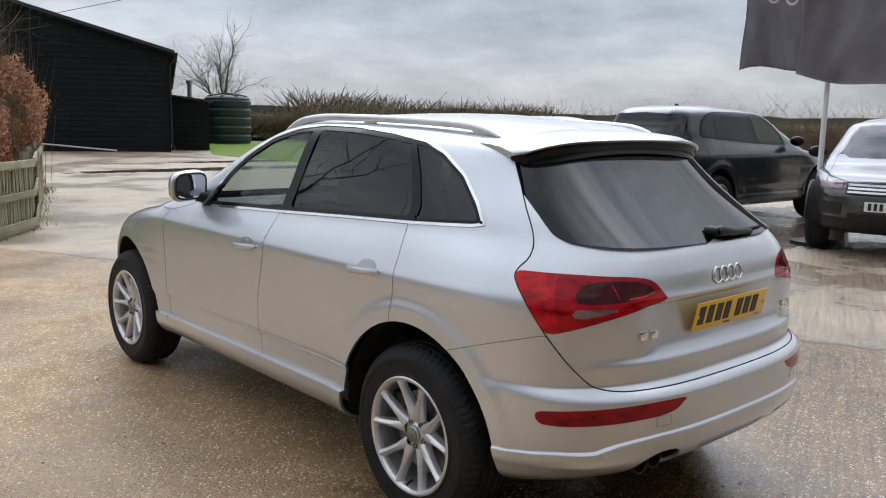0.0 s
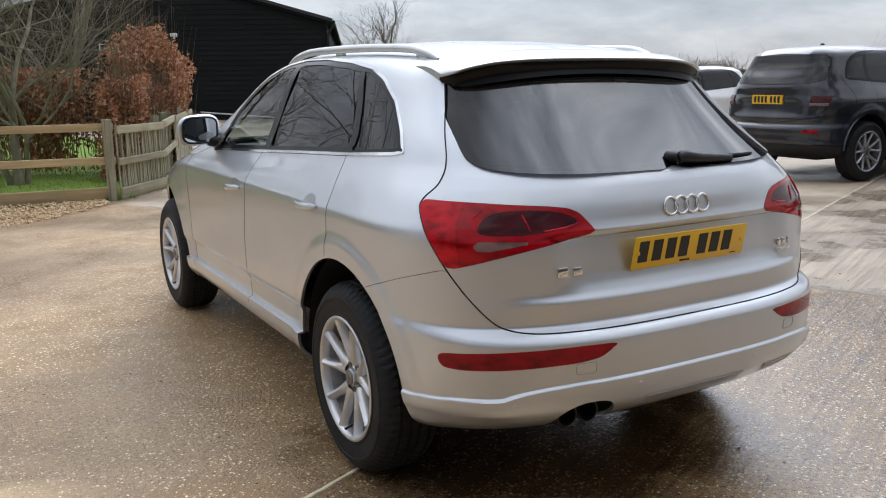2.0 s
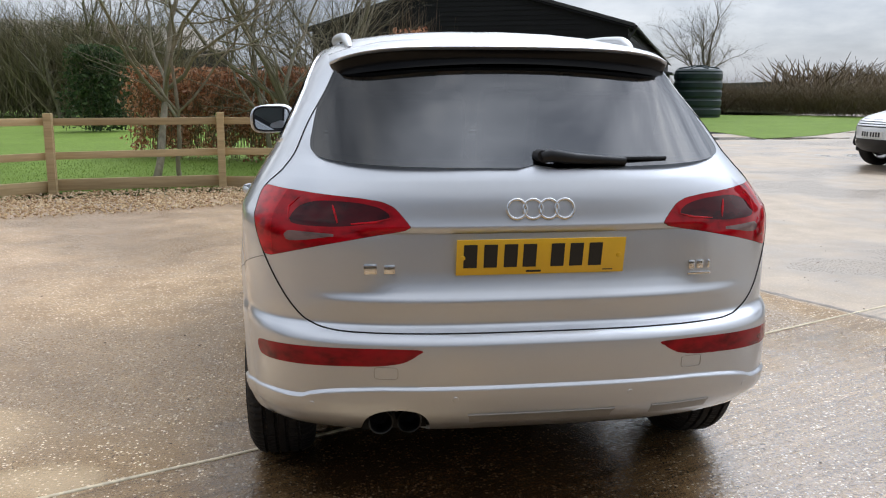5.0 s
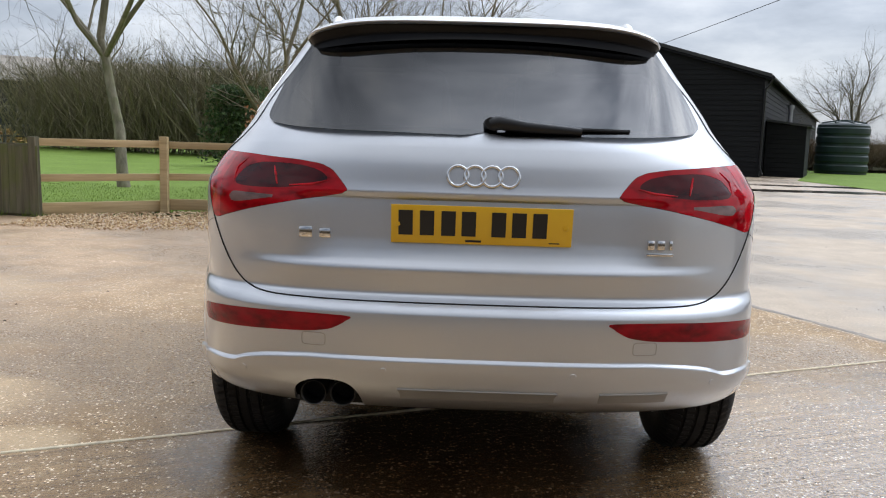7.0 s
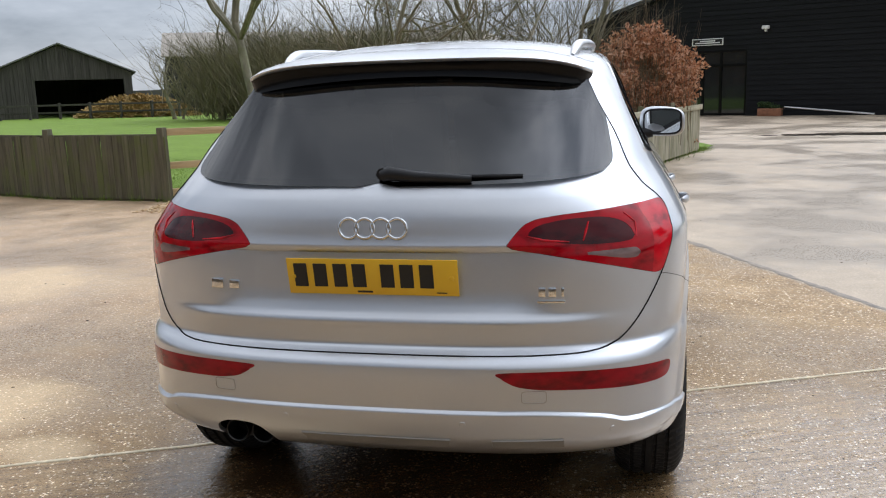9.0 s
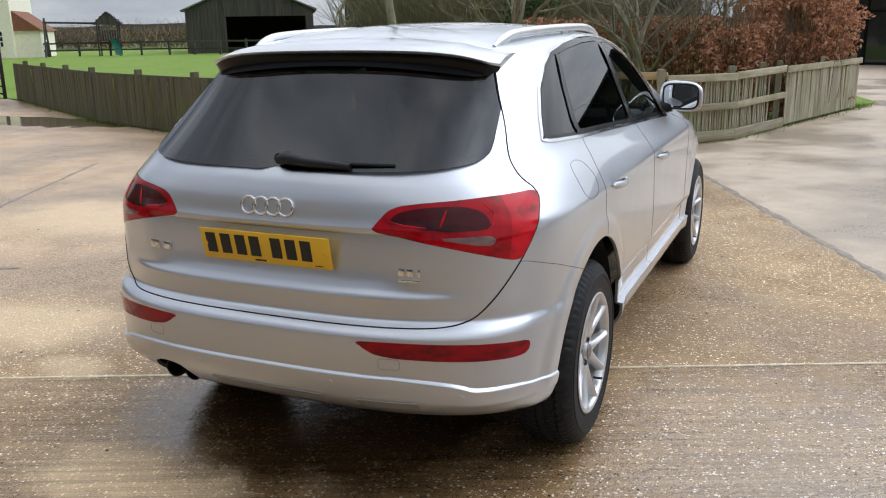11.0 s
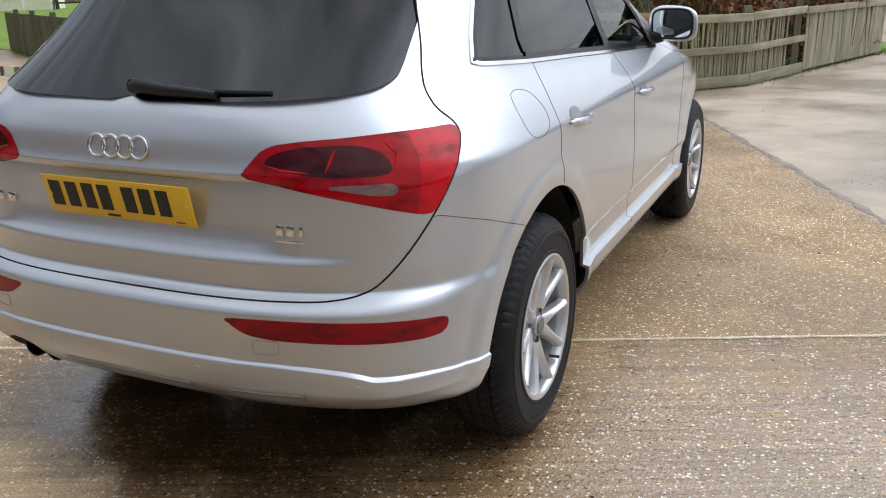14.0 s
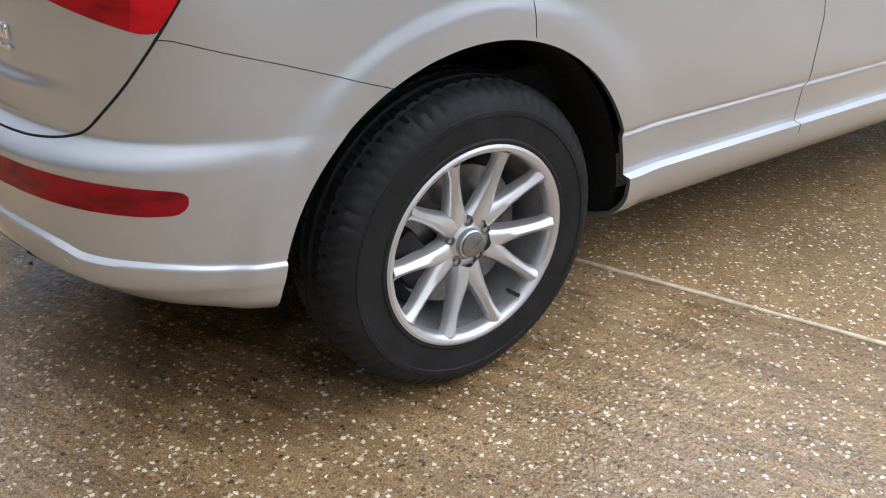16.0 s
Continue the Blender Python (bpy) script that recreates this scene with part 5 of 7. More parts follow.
    for x in (-.36, .36):
        for y, lean in ((1.05, 12), (.05, 18)):
            bmc = bmesh.new()
            box(bmc, (x, y + .20, .80), (.50, .50, .16), bev=.05)
            box(bmc, (0, 0, 0), (.48, .14, .62), Matrix.Translation((x, y - .12, 1.08)) @ Matrix.Rotation(radians(lean), 4, "X"), .05)
            seat = part("seat", bmc, SEATM, car, "grey leather seat")
            bmc = bmesh.new()
            box(bmc, (x, y - .24, 1.44), (.26, .10, .16), bev=.04)
            part("headrest", bmc, SEATM, seat)
    bmc = bmesh.new()
    box(bmc, (0, 2.0, 1.0), (1.36, .42, .20), bev=.06)
    part("dashboard", bmc, BLACK_PL, car)
    bmc = bmesh.new()
    lathe(bmc, [(.18 + .014 * math.cos(q), .014 * math.sin(q)) for q in np.linspace(0, 2 * math.pi, 9)[:-1]], 40, True, m=pose(.37, 1.72, 1.06, 0, 0, 90) @ pose(0, 0, 0, 0, 25, 0))
    part("steering_wheel", bmc, BLACK_PL, car)
    return car


build_silver_car()

# ---- ground ----
def sheet(name, outline, z, mat, label, parent=None):
    bm = bmesh.new()
    vs = [bm.verts.new((x, y, z)) for x, y in outline]
    f = bm.faces.new(vs)
    bmesh.ops.triangulate(bm, faces=[f])
    bm.normal_update()
    for f in bm.faces:
        if f.normal.z < 0:
            f.normal_flip()
    ob = part(name, bm, mat, parent, "", 0)
    return tagged(ob, label, kind="structure")


FENCE_RAIL = ((-.30, 8.56), (-1.98, 8.80), (-4.05, 8.30), (-5.38, 7.40))
FENCE_SLAT = ((-.30, 8.56), (.47, 9.55), (1.01, 11.26), (2.13, 14.75))
FENCE_BOARD = ((-5.38, 7.40), (-7.30, 7.65), (-10.5, 8.85), (-13.8, 10.7), (-17.1, 12.6))
sheet("ground", ((-900, -900), (900, -900), (900, 900), (-900, 900)), -.03, FIELD, "rough winter field grass reaching the horizon")
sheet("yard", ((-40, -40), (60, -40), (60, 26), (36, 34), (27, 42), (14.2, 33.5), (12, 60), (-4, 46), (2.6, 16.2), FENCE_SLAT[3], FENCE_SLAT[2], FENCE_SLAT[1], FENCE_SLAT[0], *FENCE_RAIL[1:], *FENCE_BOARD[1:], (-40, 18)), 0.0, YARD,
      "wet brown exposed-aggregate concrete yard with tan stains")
sheet("lawn", ((2.1, 14.85), (2.6, 16.2), (-4, 46), (-20, 60), (-70, 75), (-75, 40), (-40, 18), (-17.2, 12.7), *[(x, y + .06) for x, y in FENCE_BOARD[::-1][1:]], *[(x, y + .06) for x, y in FENCE_RAIL[::-1][1:]], *[(x - .05, y + .04) for x, y in FENCE_SLAT[1:3]]), .012, LAWN,
      "bright green mown lawn behind the fence")


sheet("grass_verge", ((11.6, 19.2), (11.9, 22.7), (11.6, 26.5), (14.6, 33.2), (17, 40), (26, 38.5), (29.5, 30), (24, 27.5), (18, 24.2), (14, 20.6)), .010, LAWN, "rough green grass verge running up to the hedgerow")


def strip(name, a, b, width, z, mat, label, wobble=0.0, seed=1):
    rng = random.Random(seed)
    a, b = Vector((*a, 0)), Vector((*b, 0))
    d = (b - a).normalized()
    n = Vector((-d.y, d.x, 0))
    k = max(2, int((b - a).length / .12))
    bm = bmesh.new()
    prev = None
    for i in range(k + 1):
        p = a + (b - a) * (i / k)
        w0, w1 = width / 2 * (1 + wobble * rng.uniform(-1, 1)), width / 2 * (1 + wobble * rng.uniform(-1, 1))
        row = [bm.verts.new(p + n * w0 + Vector((0, 0, .001))), bm.verts.new(p + n * w0 * .7 + Vector((0, 0, z))), bm.verts.new(p - n * w1 * .7 + Vector((0, 0, z))), bm.verts.new(p - n * w1 + Vector((0, 0, .001)))]
        if prev:
            for j in range(3):
                bm.faces.new((prev[j], row[j], row[j + 1], prev[j + 1]))
        prev = row
    bmesh.ops.recalc_face_normals(bm, faces=bm.faces)
    return tagged(part(name, bm, mat, None, "", 30), label, kind="structure")


U, V = Vector((.913, .408)), Vector((-.408, .913))
P0 = Vector((2.11, 1.31))
strip("slab_joint_1", P0 - U * 9.5, P0 + U * .62, .018, .005, SEALANT, "thin pale sealed joint between concrete slabs", .35)
strip("slab_joint_2", P0 + U * .62, P0 + U * 14, .02, .005, SEALANT, "thin pale sealed joint between concrete slabs", .35, 2)
strip("slab_joint_3", P0 + U * .62 - V * 8, P0 + U * .62 + V * 6.8, .062, .004, JOINT, "rough dark crumbled joint between two pours of concrete", .75, 3)
strip("slab_joint_4", P0 - U * 6.2 - V * 1.0, P0 - U * 6.6 + V * 7, .05, .0045, JOINT, "rough dark joint in the concrete", .5, 4)
strip("slab_joint_5", P0 - U * 5.2 + V * 2.0, P0 - U * 12 + V * 1.7, .04, .0045, JOINT, "rough dark joint in the concrete", .5, 5)


def along(path, step):
    """Points with their direction, at even steps along a bent line."""
    out = []
    left = 0.0
    for (x0, y0), (x1, y1) in zip(path, path[1:]):
        d = math.hypot(x1 - x0, y1 - y0)
        s = left
        while s < d:
            out.append((x0 + (x1 - x0) * s / d, y0 + (y1 - y0) * s / d, math.degrees(math.atan2(y1 - y0, x1 - x0))))
            s += step
        left = s - d
    return out


def scatter_gravel():
    rng = random.Random(4)
    bm = bmesh.new()
    edge = ((-.45, 8.30), (-.56, 8.10), (-1.08, 7.42), (-2.22, 6.66), (-3.85, 6.15), (-5.2, 6.35))
    for _ in range(5600):
        t = rng.random()
        x = -.45 - 4.8 * t
        yf = np.interp(-x, [-p[0] for p in FENCE_RAIL], [p[1] for p in FENCE_RAIL])
        ye = np.interp(-x, [-p[0] for p in edge], [p[1] for p in edge])
        y = ye + (yf + .1 - ye) * rng.random() ** .8 + rng.gauss(0, .05)
        r = rng.uniform(.008, .022)
        vs = []
        for dx, dy, dz in ((1, 0, 0), (-1, 0, 0), (0, 1, 0), (0, -1, 0), (0, 0, 1), (0, 0, -1)):
            vs.append(bm.verts.new((x + r * dx * rng.uniform(.7, 1.4), y + r * dy * rng.uniform(.7, 1.4), r * .7 + .012 * rng.random() + r * dz * rng.uniform(.5, .9))))
        for a, b, c in ((0, 2, 4), (2, 1, 4), (1, 3, 4), (3, 0, 4), (2, 0, 5), (1, 2, 5), (3, 1, 5), (0, 3, 5)):
            bm.faces.new((vs[a], vs[b], vs[c]))
    tagged(part("gravel", bm, GRAVEL, None, "", 0), "tan gravel strip spilling along the fence foot", "gravel", kind="stuff")


scatter_gravel()


def scatter_debris():
    """Bits of dead leaf, chippings and mud blown over the yard."""
    rng = random.Random(19)
    bm = bmesh.new()
    for _ in range(420):
        a, d = rng.uniform(0, 6.283), 1.2 + 8 * rng.random() ** 1.3
        x, y, r = d * math.cos(a) + .3, d * math.sin(a) + .6, rng.uniform(.003, .009)
        if abs(x) < 1.0 and -.5 < y < 3.4:
            continue
        k = rng.uniform(0, 3.14)
        top = bm.verts.new((x, y, r * .8))
        ring = [bm.verts.new((x + r * rng.uniform(.6, 1.6) * math.cos(k + q), y + r * rng.uniform(.6, 1.6) * math.sin(k + q), .001)) for q in (0, 1.3, 2.5, 3.8, 5.0)]
        for i in range(5):
            bm.faces.new((ring[i], ring[(i + 1) % 5], top))
    tagged(part("yard_debris", bm, leaf_material("leaf_litter", (.02, .014, .010), (.06, .04, .025), (.14, .10, .06), (.40, .34, .26)), None, "", 0), "small bits of leaf, mud and stone", "debris", kind="stuff")


scatter_debris()


def grass_blades():
    rng = random.Random(6)
    bm = bmesh.new()
    def blade(x, y, h):
        a = rng.uniform(0, 6.28)
        w = rng.uniform(.003, .006)
        lx, ly = rng.gauss(0, .35) * h, rng.gauss(0, .35) * h
        bm.faces.new([bm.verts.new(p) for p in ((x - w * math.cos(a), y - w * math.sin(a), .008), (x + w * math.cos(a), y + w * math.sin(a), .008), (x + lx, y + ly, h))])
    for _ in range(26000):
        x = rng.uniform(-9.5, .6)
        path = FENCE_BOARD[::-1] + FENCE_RAIL[::-1][1:] + FENCE_SLAT[1:2]
        yf = np.interp(x, [p[0] for p in path], [p[1] for p in path])
        y = yf + .1 + 6.0 * rng.random() ** 1.8
        blade(x, y, rng.uniform(.02, .055))
    for _ in range(2600):
        x, y, _ = rng.choice(TUFT_SPOTS)
        blade(x + rng.gauss(0, .10), y + rng.gauss(0, .06), rng.uniform(.03, .11))
    tagged(part("grass", bm, BLADES, None, "", 0), "short green grass blades and tufts along the fences", "grass", kind="stuff")


TUFT_SPOTS = [p for p in along(FENCE_SLAT, .35)] + [(x, y - .05, a) for x, y, a in along(FENCE_BOARD, .5)] + [(2.2, 14.9, 0), (2.3, 15.2, 0), (2.0, 14.4, 0)] * 3
grass_blades()


# ---- fences ----
def plank_mesh(name, sx, sy, sz, mat, bev=.004, top=0.0):
    """A board, its foot at the origin, its top cut aslant by top."""
    bm = bmesh.new()
    box(bm, (0, 0, sz / 2), (sx, sy, sz), bev=bev)
    if top:
        for v in bm.verts:
            if v.co.z > sz * .9:
                v.co.z += top * v.co.x / sx
    return mesh_of(name, bm, mat)


def rail_piece(parent, name, a, b, z, mat, h=.095, t=.038, off=0.0, drop=0.0):
    a, b = Vector((*a, z)), Vector((*b, z + drop))
    d = b - a
    ang = math.atan2(d.y, d.x)
    bm = bmesh.new()
    box(bm, (d.length / 2, 0, 0), (d.length + .02, t, h), bev=.005)
    ob = part(name, bm, mat, parent, "", 30)
    ob.matrix_basis = Matrix.Translation(a + Vector((math.sin(ang) * off, -math.cos(ang) * off, 0))) @ Matrix.Rotation(ang, 4, "Z") @ Matrix.Rotation(-math.atan2(d.z, math.hypot(d.x, d.y)), 4, "Y")
    return ob


rng = random.Random(11)
fence_a = thing("post_and_rail_fence", label="new pale timber post and rail fence with three rails", category="fence")
post_new = plank_mesh("post", .10, .10, 1.04, NEW_WOOD, .006)
for x, y in FENCE_RAIL[1:3]:
    piece("post", post_new, fence_a, pose(x, y, 0, rng.uniform(-1, 1), rng.uniform(-1, 1), rng.uniform(-8, 8)))
for (x0, y0), (x1, y1) in zip(FENCE_RAIL, FENCE_RAIL[1:]):
    for z, h in ((.93, .095), (.50, .095), (.10, .15)):
        rail_piece(fence_a, "rail", (x0, y0), (x1, y1), z + rng.uniform(-.01, .01), NEW_WOOD, h, off=.07, drop=rng.uniform(-.01, .01))

fence_b = thing("slatted_fence", label="weathered grey cleft-slat fence, mossy, with a broken gap", category="fence")
post_old = plank_mesh("post", .09, .09, 1.02, OLD_WOOD, .006)
slats = [plank_mesh("slat", rng.uniform(.028, .045), .014, h, OLD_WOOD, .003, rng.uniform(-.012, .012)) for h in (.80, .83, .78, .81)]
for x, y, a in along(FENCE_SLAT[:3], .047)[2:]:
    if 1.0 > x > .86:
        continue
    piece("slat", rng.choice(slats), fence_b, pose(x + rng.uniform(-.004, .004), y, .10, rng.uniform(-1.5, 1.5), rng.uniform(-2.4, 2.4), a))
wide = [plank_mesh("slat", rng.uniform(.085, .115), .016, h, OLD_WOOD, .003, rng.uniform(-.01, .01)) for h in (.78, .80, .82, .77)]
for x, y, a in along(FENCE_SLAT[2:], .108)[1:]:
    piece("slat", rng.choice(wide), fence_b, pose(x + .05 * math.sin(radians(a)), y - .05 * math.cos(radians(a)), .05, rng.uniform(-1, 1), rng.uniform(-1.4, 1.4), a))
for x, y in (FENCE_SLAT[0], FENCE_SLAT[1], (.80, 10.55), FENCE_SLAT[2], (1.60, 13.0), FENCE_SLAT[3]):
    piece("post", post_old, fence_b, pose(x - .06, y + .03, 0, rng.uniform(-2, 2), rng.uniform(-2, 2), rng.uniform(0, 30)))
for i, ((x0, y0), (x1, y1)) in enumerate(zip(FENCE_SLAT, FENCE_SLAT[1:])):
    rail_piece(fence_b, "rail", (x0, y0), (x1, y1), .89, OLD_RAIL, .10, .035, .055 if i < 2 else .075, rng.uniform(-.02, .02))
    rail_piece(fence_b, "rail", (x0, y0), (x1, y1), .49, OLD_RAIL, .09, .035, .055 if i < 2 else .0, rng.uniform(-.02, .02))
    rail_piece(fence_b, "rail", (x0, y0), (x1, y1), .09, OLD_RAIL, .14, .03, .055 if i < 2 else .0)

fence_c = thing("close_boarded_fence", label="dark mossy close-boarded timber fence with stained boards", category="fence")
boards = [plank_mesh("board", rng.uniform(.088, .105), .016, h, MOSSY, .003, rng.uniform(-.008, .008)) for h in (.86, .87, .85, .88)]
for x, y, a in along(FENCE_BOARD, .098):
    piece("board", rng.choice(boards), fence_c, pose(x, y, .03, rng.uniform(-1, 1), rng.uniform(-.8, .8), a + rng.uniform(-2, 2)))
post_m = plank_mesh("post", .10, .10, 1.0, MOSSY, .008)
for x, y, a in along(FENCE_BOARD, 1.93):
    piece("post", post_m, fence_c, pose(x, y + .04, 0, rng.uniform(-1.5, 1.5), rng.uniform(-1.5, 1.5), a))
for (x0, y0), (x1, y1) in zip(FENCE_BOARD, FENCE_BOARD[1:]):
    for z, h in ((.87, .09), (.45, .08), (.06, .12)):
        rail_piece(fence_c, "rail", (x0, y0), (x1, y1), z, MOSSY_RAIL, h, .03, .03)

gate = thing("field_gate", pose(-17.3, 12.4, 0, 0, 0, 205), "rusty dark steel field gate standing ajar", "gate")
bm = bmesh.new()
for x in (0, 2.9):
    tube(bm, [(x, 0, .05), (x, 0, 1.35 if x == 0 else 1.15)], .045, 10)
part("gate_post", bm, simple("rusty_steel", (.035, .03, .027), .7, .4, vary=.4), gate)
for z in (.18, .36, .56, .80, 1.05):
    bm = bmesh.new()
    tube(bm, [(0, 0, z), (2.9, 0, z)], .018, 8)
    part("gate_bar", bm, bpy.data.materials["rusty_steel"], gate)
bm = bmesh.new()
tube(bm, [(.05, 0, .15), (1.4, 0, 1.05), (2.85, 0, .15)], .015, 8)
part("gate_brace", bm, bpy.data.materials["rusty_steel"], gate)


# ---- plants ----
def grow(rng, big, small, p, d, length, r, depth, top, droop=0.0, split=(2, 3), cut=3):
    """Branches as tapered tubes: stout ones into one mesh, twigs into another."""
    n = 4 if depth > 1 else 3
    pts, rad = [p], [r]
    for i in range(n):
        d = (d + Vector((rng.gauss(0, .19), rng.gauss(0, .19), rng.gauss(0, .13) + .05 - droop))).normalized()
        p = p + d * length / n
        pts.append(p)
        rad.append(r * (1 - .42 * (i + 1) / n))
    tube(big if depth >= cut else small, pts, rad, 7 if depth >= cut else 3, False)
    if depth == 0:
        return
    for k in range(rng.randint(*split)):
        i = rng.randint(1, n)
        a = rng.uniform(0, 6.283)
        e = d.orthogonal().normalized()
        e.rotate(Matrix.Rotation(a, 3, d))
        nd = (d * rng.uniform(.5, .95) + e * rng.uniform(.45, .9)).normalized()
        grow(rng, big, small, pts[i], nd, length * rng.uniform(.55, .78), rad[i] * rng.uniform(.5, .68), depth - 1, top, droop, split, cut)
    grow(rng, big, small, p, (d + Vector((0, 0, .1))).normalized(), length * .72, rad[-1] * .8, depth - 1, top, droop, split, cut)


def bare_tree(name, m, height, r, seed, depth=5, label="", stems=((0, 0),), group="", droop=0.0, split=(2, 3), clear=.30, lean=0.0):
    t = thing(name, m, label, "tree", group)
    rng = random.Random(seed)
    big, small = bmesh.new(), bmesh.new()
    for k, (sx, sy) in enumerate(stems):
        h = height * (1 if k == 0 else rng.uniform(.6, .85))
        d = Vector((lean + rng.gauss(0, .12), rng.gauss(0, .12), 1)).normalized()
        p = Vector((sx, sy, -.02))
        rr = r * (1 if k == 0 else .6)
        pts, rad = [p], [rr * 1.25]
        for i in range(8):
            d = (d + Vector((rng.gauss(0, .085), rng.gauss(0, .085), .05))).normalized()
            p = p + d * h * clear / 8
            pts.append(p)
            rad.append(rr * (1 - .045 * i) * rng.uniform(.93, 1.07))
        tube(big, pts, rad, 10)
        for q in range(rng.randint(3, 4)):
            a = 6.283 * q / 3.5 + rng.uniform(-.5, .5)
            nd = Vector((math.cos(a) * .75, math.sin(a) * .75, rng.uniform(.5, 1.1))).normalized()
            grow(rng, big, small, pts[-1 - rng.randint(0, 1)], nd, h * .26, rr * .55, depth - 1, h, droop, split)
        grow(rng, big, small, pts[-1], d, h * .30, rr * .75, depth - 1, h, droop, split)
    part("trunk", big, BARK, t, "bare mossy trunk and limbs")
    part("crown", small, TWIG, t, "bare winter twigs", 0)
    return t


def tops(path, height, n):
    """Heights at n even steps along a line, from one height or one for each of its corners."""
    if not isinstance(height, tuple):
        return [height] * n
    far = np.concatenate([[0], np.cumsum([math.hypot(b[0] - a[0], b[1] - a[1]) for a, b in zip(path, path[1:])])])
    return [float(q) for q in np.interp(np.linspace(0, far[-1], n), far, height)]


def brush_mass(bm, rng, path, tall, depth_y, count, lean=.35, thin=.006, seg=3):
    """Upright tangled twigs along a line."""
    pts = along(path, .05)
    crest = tops(path, tall, len(pts))
    for _ in range(count):
        k = rng.randrange(len(pts))
        (x, y, a), height = pts[k], crest[k]
        x, y = x + rng.gauss(0, depth_y), y + rng.gauss(0, depth_y)
        h = height * rng.uniform(.35, 1.05) * (1.25 if rng.random() < .06 else 1)
        z0 = rng.uniform(0, height * .7)
        d = Vector((rng.gauss(0, lean * 1.7), rng.gauss(0, lean * 1.7), 1))
        p = Vector((x, y, z0))
        q = p + d * (h - z0) * .5
        e = q + (d + Vector((rng.gauss(0, lean), rng.gauss(0, lean), 0))) * max(.05, h - z0) * .5
        tube(bm, [p, q, e], [thin * 1.6, thin, thin * .35], seg, False)


def leaf_mass(bm, rng, path, tall, depth_y, count, size=.035, low=.1, swell=0.0):
    pts = along(path, .05)
    crest = tops(path, tall, len(pts))
    for _ in range(count):
        k = rng.randrange(len(pts))
        (x, y, a), height = pts[k], crest[k]
        z = low + (height - low) * rng.random() ** .85
        w = depth_y * (1 + swell * math.sin(3.1 * z / height)) * (.8 + .35 * noise.noise(Vector((x * .9, y * .9, z * .9))))
        r = w * math.sqrt(rng.random()) * (1.06 if rng.random() < .2 else 1)
        q = rng.uniform(0, 6.283)
        c = Vector((x + r * math.cos(q), y + r * math.sin(q), z + .25 * noise.noise(Vector((x * 1.3, y * 1.3, 7)))))
        if noise.noise(c * 1.6) < -.28:
            continue
        s = size * rng.uniform(.6, 1.3)
        u = Vector((rng.gauss(0, 1), rng.gauss(0, 1), rng.gauss(0, 1))).normalized()
        v = u.orthogonal().normalized() * .55
        w2 = u.cross(v) * .35
        a0, a1, b0, b1 = c - u * s, c + u * s, c + (v + w2) * s, c + (-v + w2) * s
        v0, v1, v2, v3 = (bm.verts.new(k) for k in (a0, b0, a1, b1))
        bm.faces.new((v0, v1, v2))
        bm.faces.new((v0, v2, v3))


def hedge(name, path, height, width, leaves, twigs, leaf_mat, label, seed, size=.035, tall=0.0):
    h = thing(name, label=label, category="hedge")
    rng = random.Random(seed)
    if leaves:
        bm = bmesh.new()
        leaf_mass(bm, rng, path, height, width, leaves, size)
        part("foliage", bm, leaf_mat, h, "", 0)
    bm = bmesh.new()
    brush_mass(bm, rng, path, tuple(q * (1.0 + tall) for q in height) if isinstance(height, tuple) else height * (1.0 + tall), width * .36, twigs, .06, .0035)
    part("stem_mass", bm, TWIG_R if leaf_mat is not EVERGREEN else TWIG, h, "", 0)
    return h


hedge("beech_hedge", ((.50, 12.1), (1.04, 12.8), (1.40, 13.7), (1.75, 14.6)), (1.85, 2.5, 2.1, 1.7), .55, 20000, 1000, BEECH, "tall copper-brown beech hedge holding its dead leaves", 21, .045, .12)
hedge("beech_hedge", ((.15, 10.9), (.45, 11.6), (.60, 12.0)), 1.62, .45, 8000, 420, BEECH, "clipped copper-brown beech hedge behind the slatted fence", 24, .045, .22)
hedge("beech_hedge", ((-.2, 12.2), (-2.5, 13.6), (-4.1, 14.3)), 1.72, .5, 12000, 1500, BEECH, "lower copper-brown beech hedge behind the lawn", 22, .048, .15)
bm_label = "slender bare garden tree with mossy bark"
bare_tree("garden_tree", pose(-6.5, 13.1, 0), 12.0, .105, 3, 5, bm_label, clear=.25, lean=-.1)
bare_tree("garden_tree", pose(-2.95, 9.25, 0), 7.0, .060, 8, 6, "thin two-stemmed bare garden tree", ((0, 0), (.28, .1)), split=(2, 3), clear=.22)
bare_tree("garden_tree", pose(-1.25, 11.2, 0), 7.5, .075, 14, 6, "many-stemmed bare garden tree", ((0, 0), (.12, .06), (-.10, .12)), split=(2, 3), clear=.16)
bare_tree("garden_tree", pose(-.6, 14.0, 0), 6.6, .08, 15, 5, "many-stemmed bare garden tree", ((0, 0), (.25, -.1), (-.2, .2)), split=(2, 3), clear=.18)
hedge("evergreen_bush", ((-7.6, 24.0), (-6.8, 24.4)), 2.6, .9, 6000, 200, EVERGREEN, "dark evergreen bush at the edge of the lawn", 23, .07)
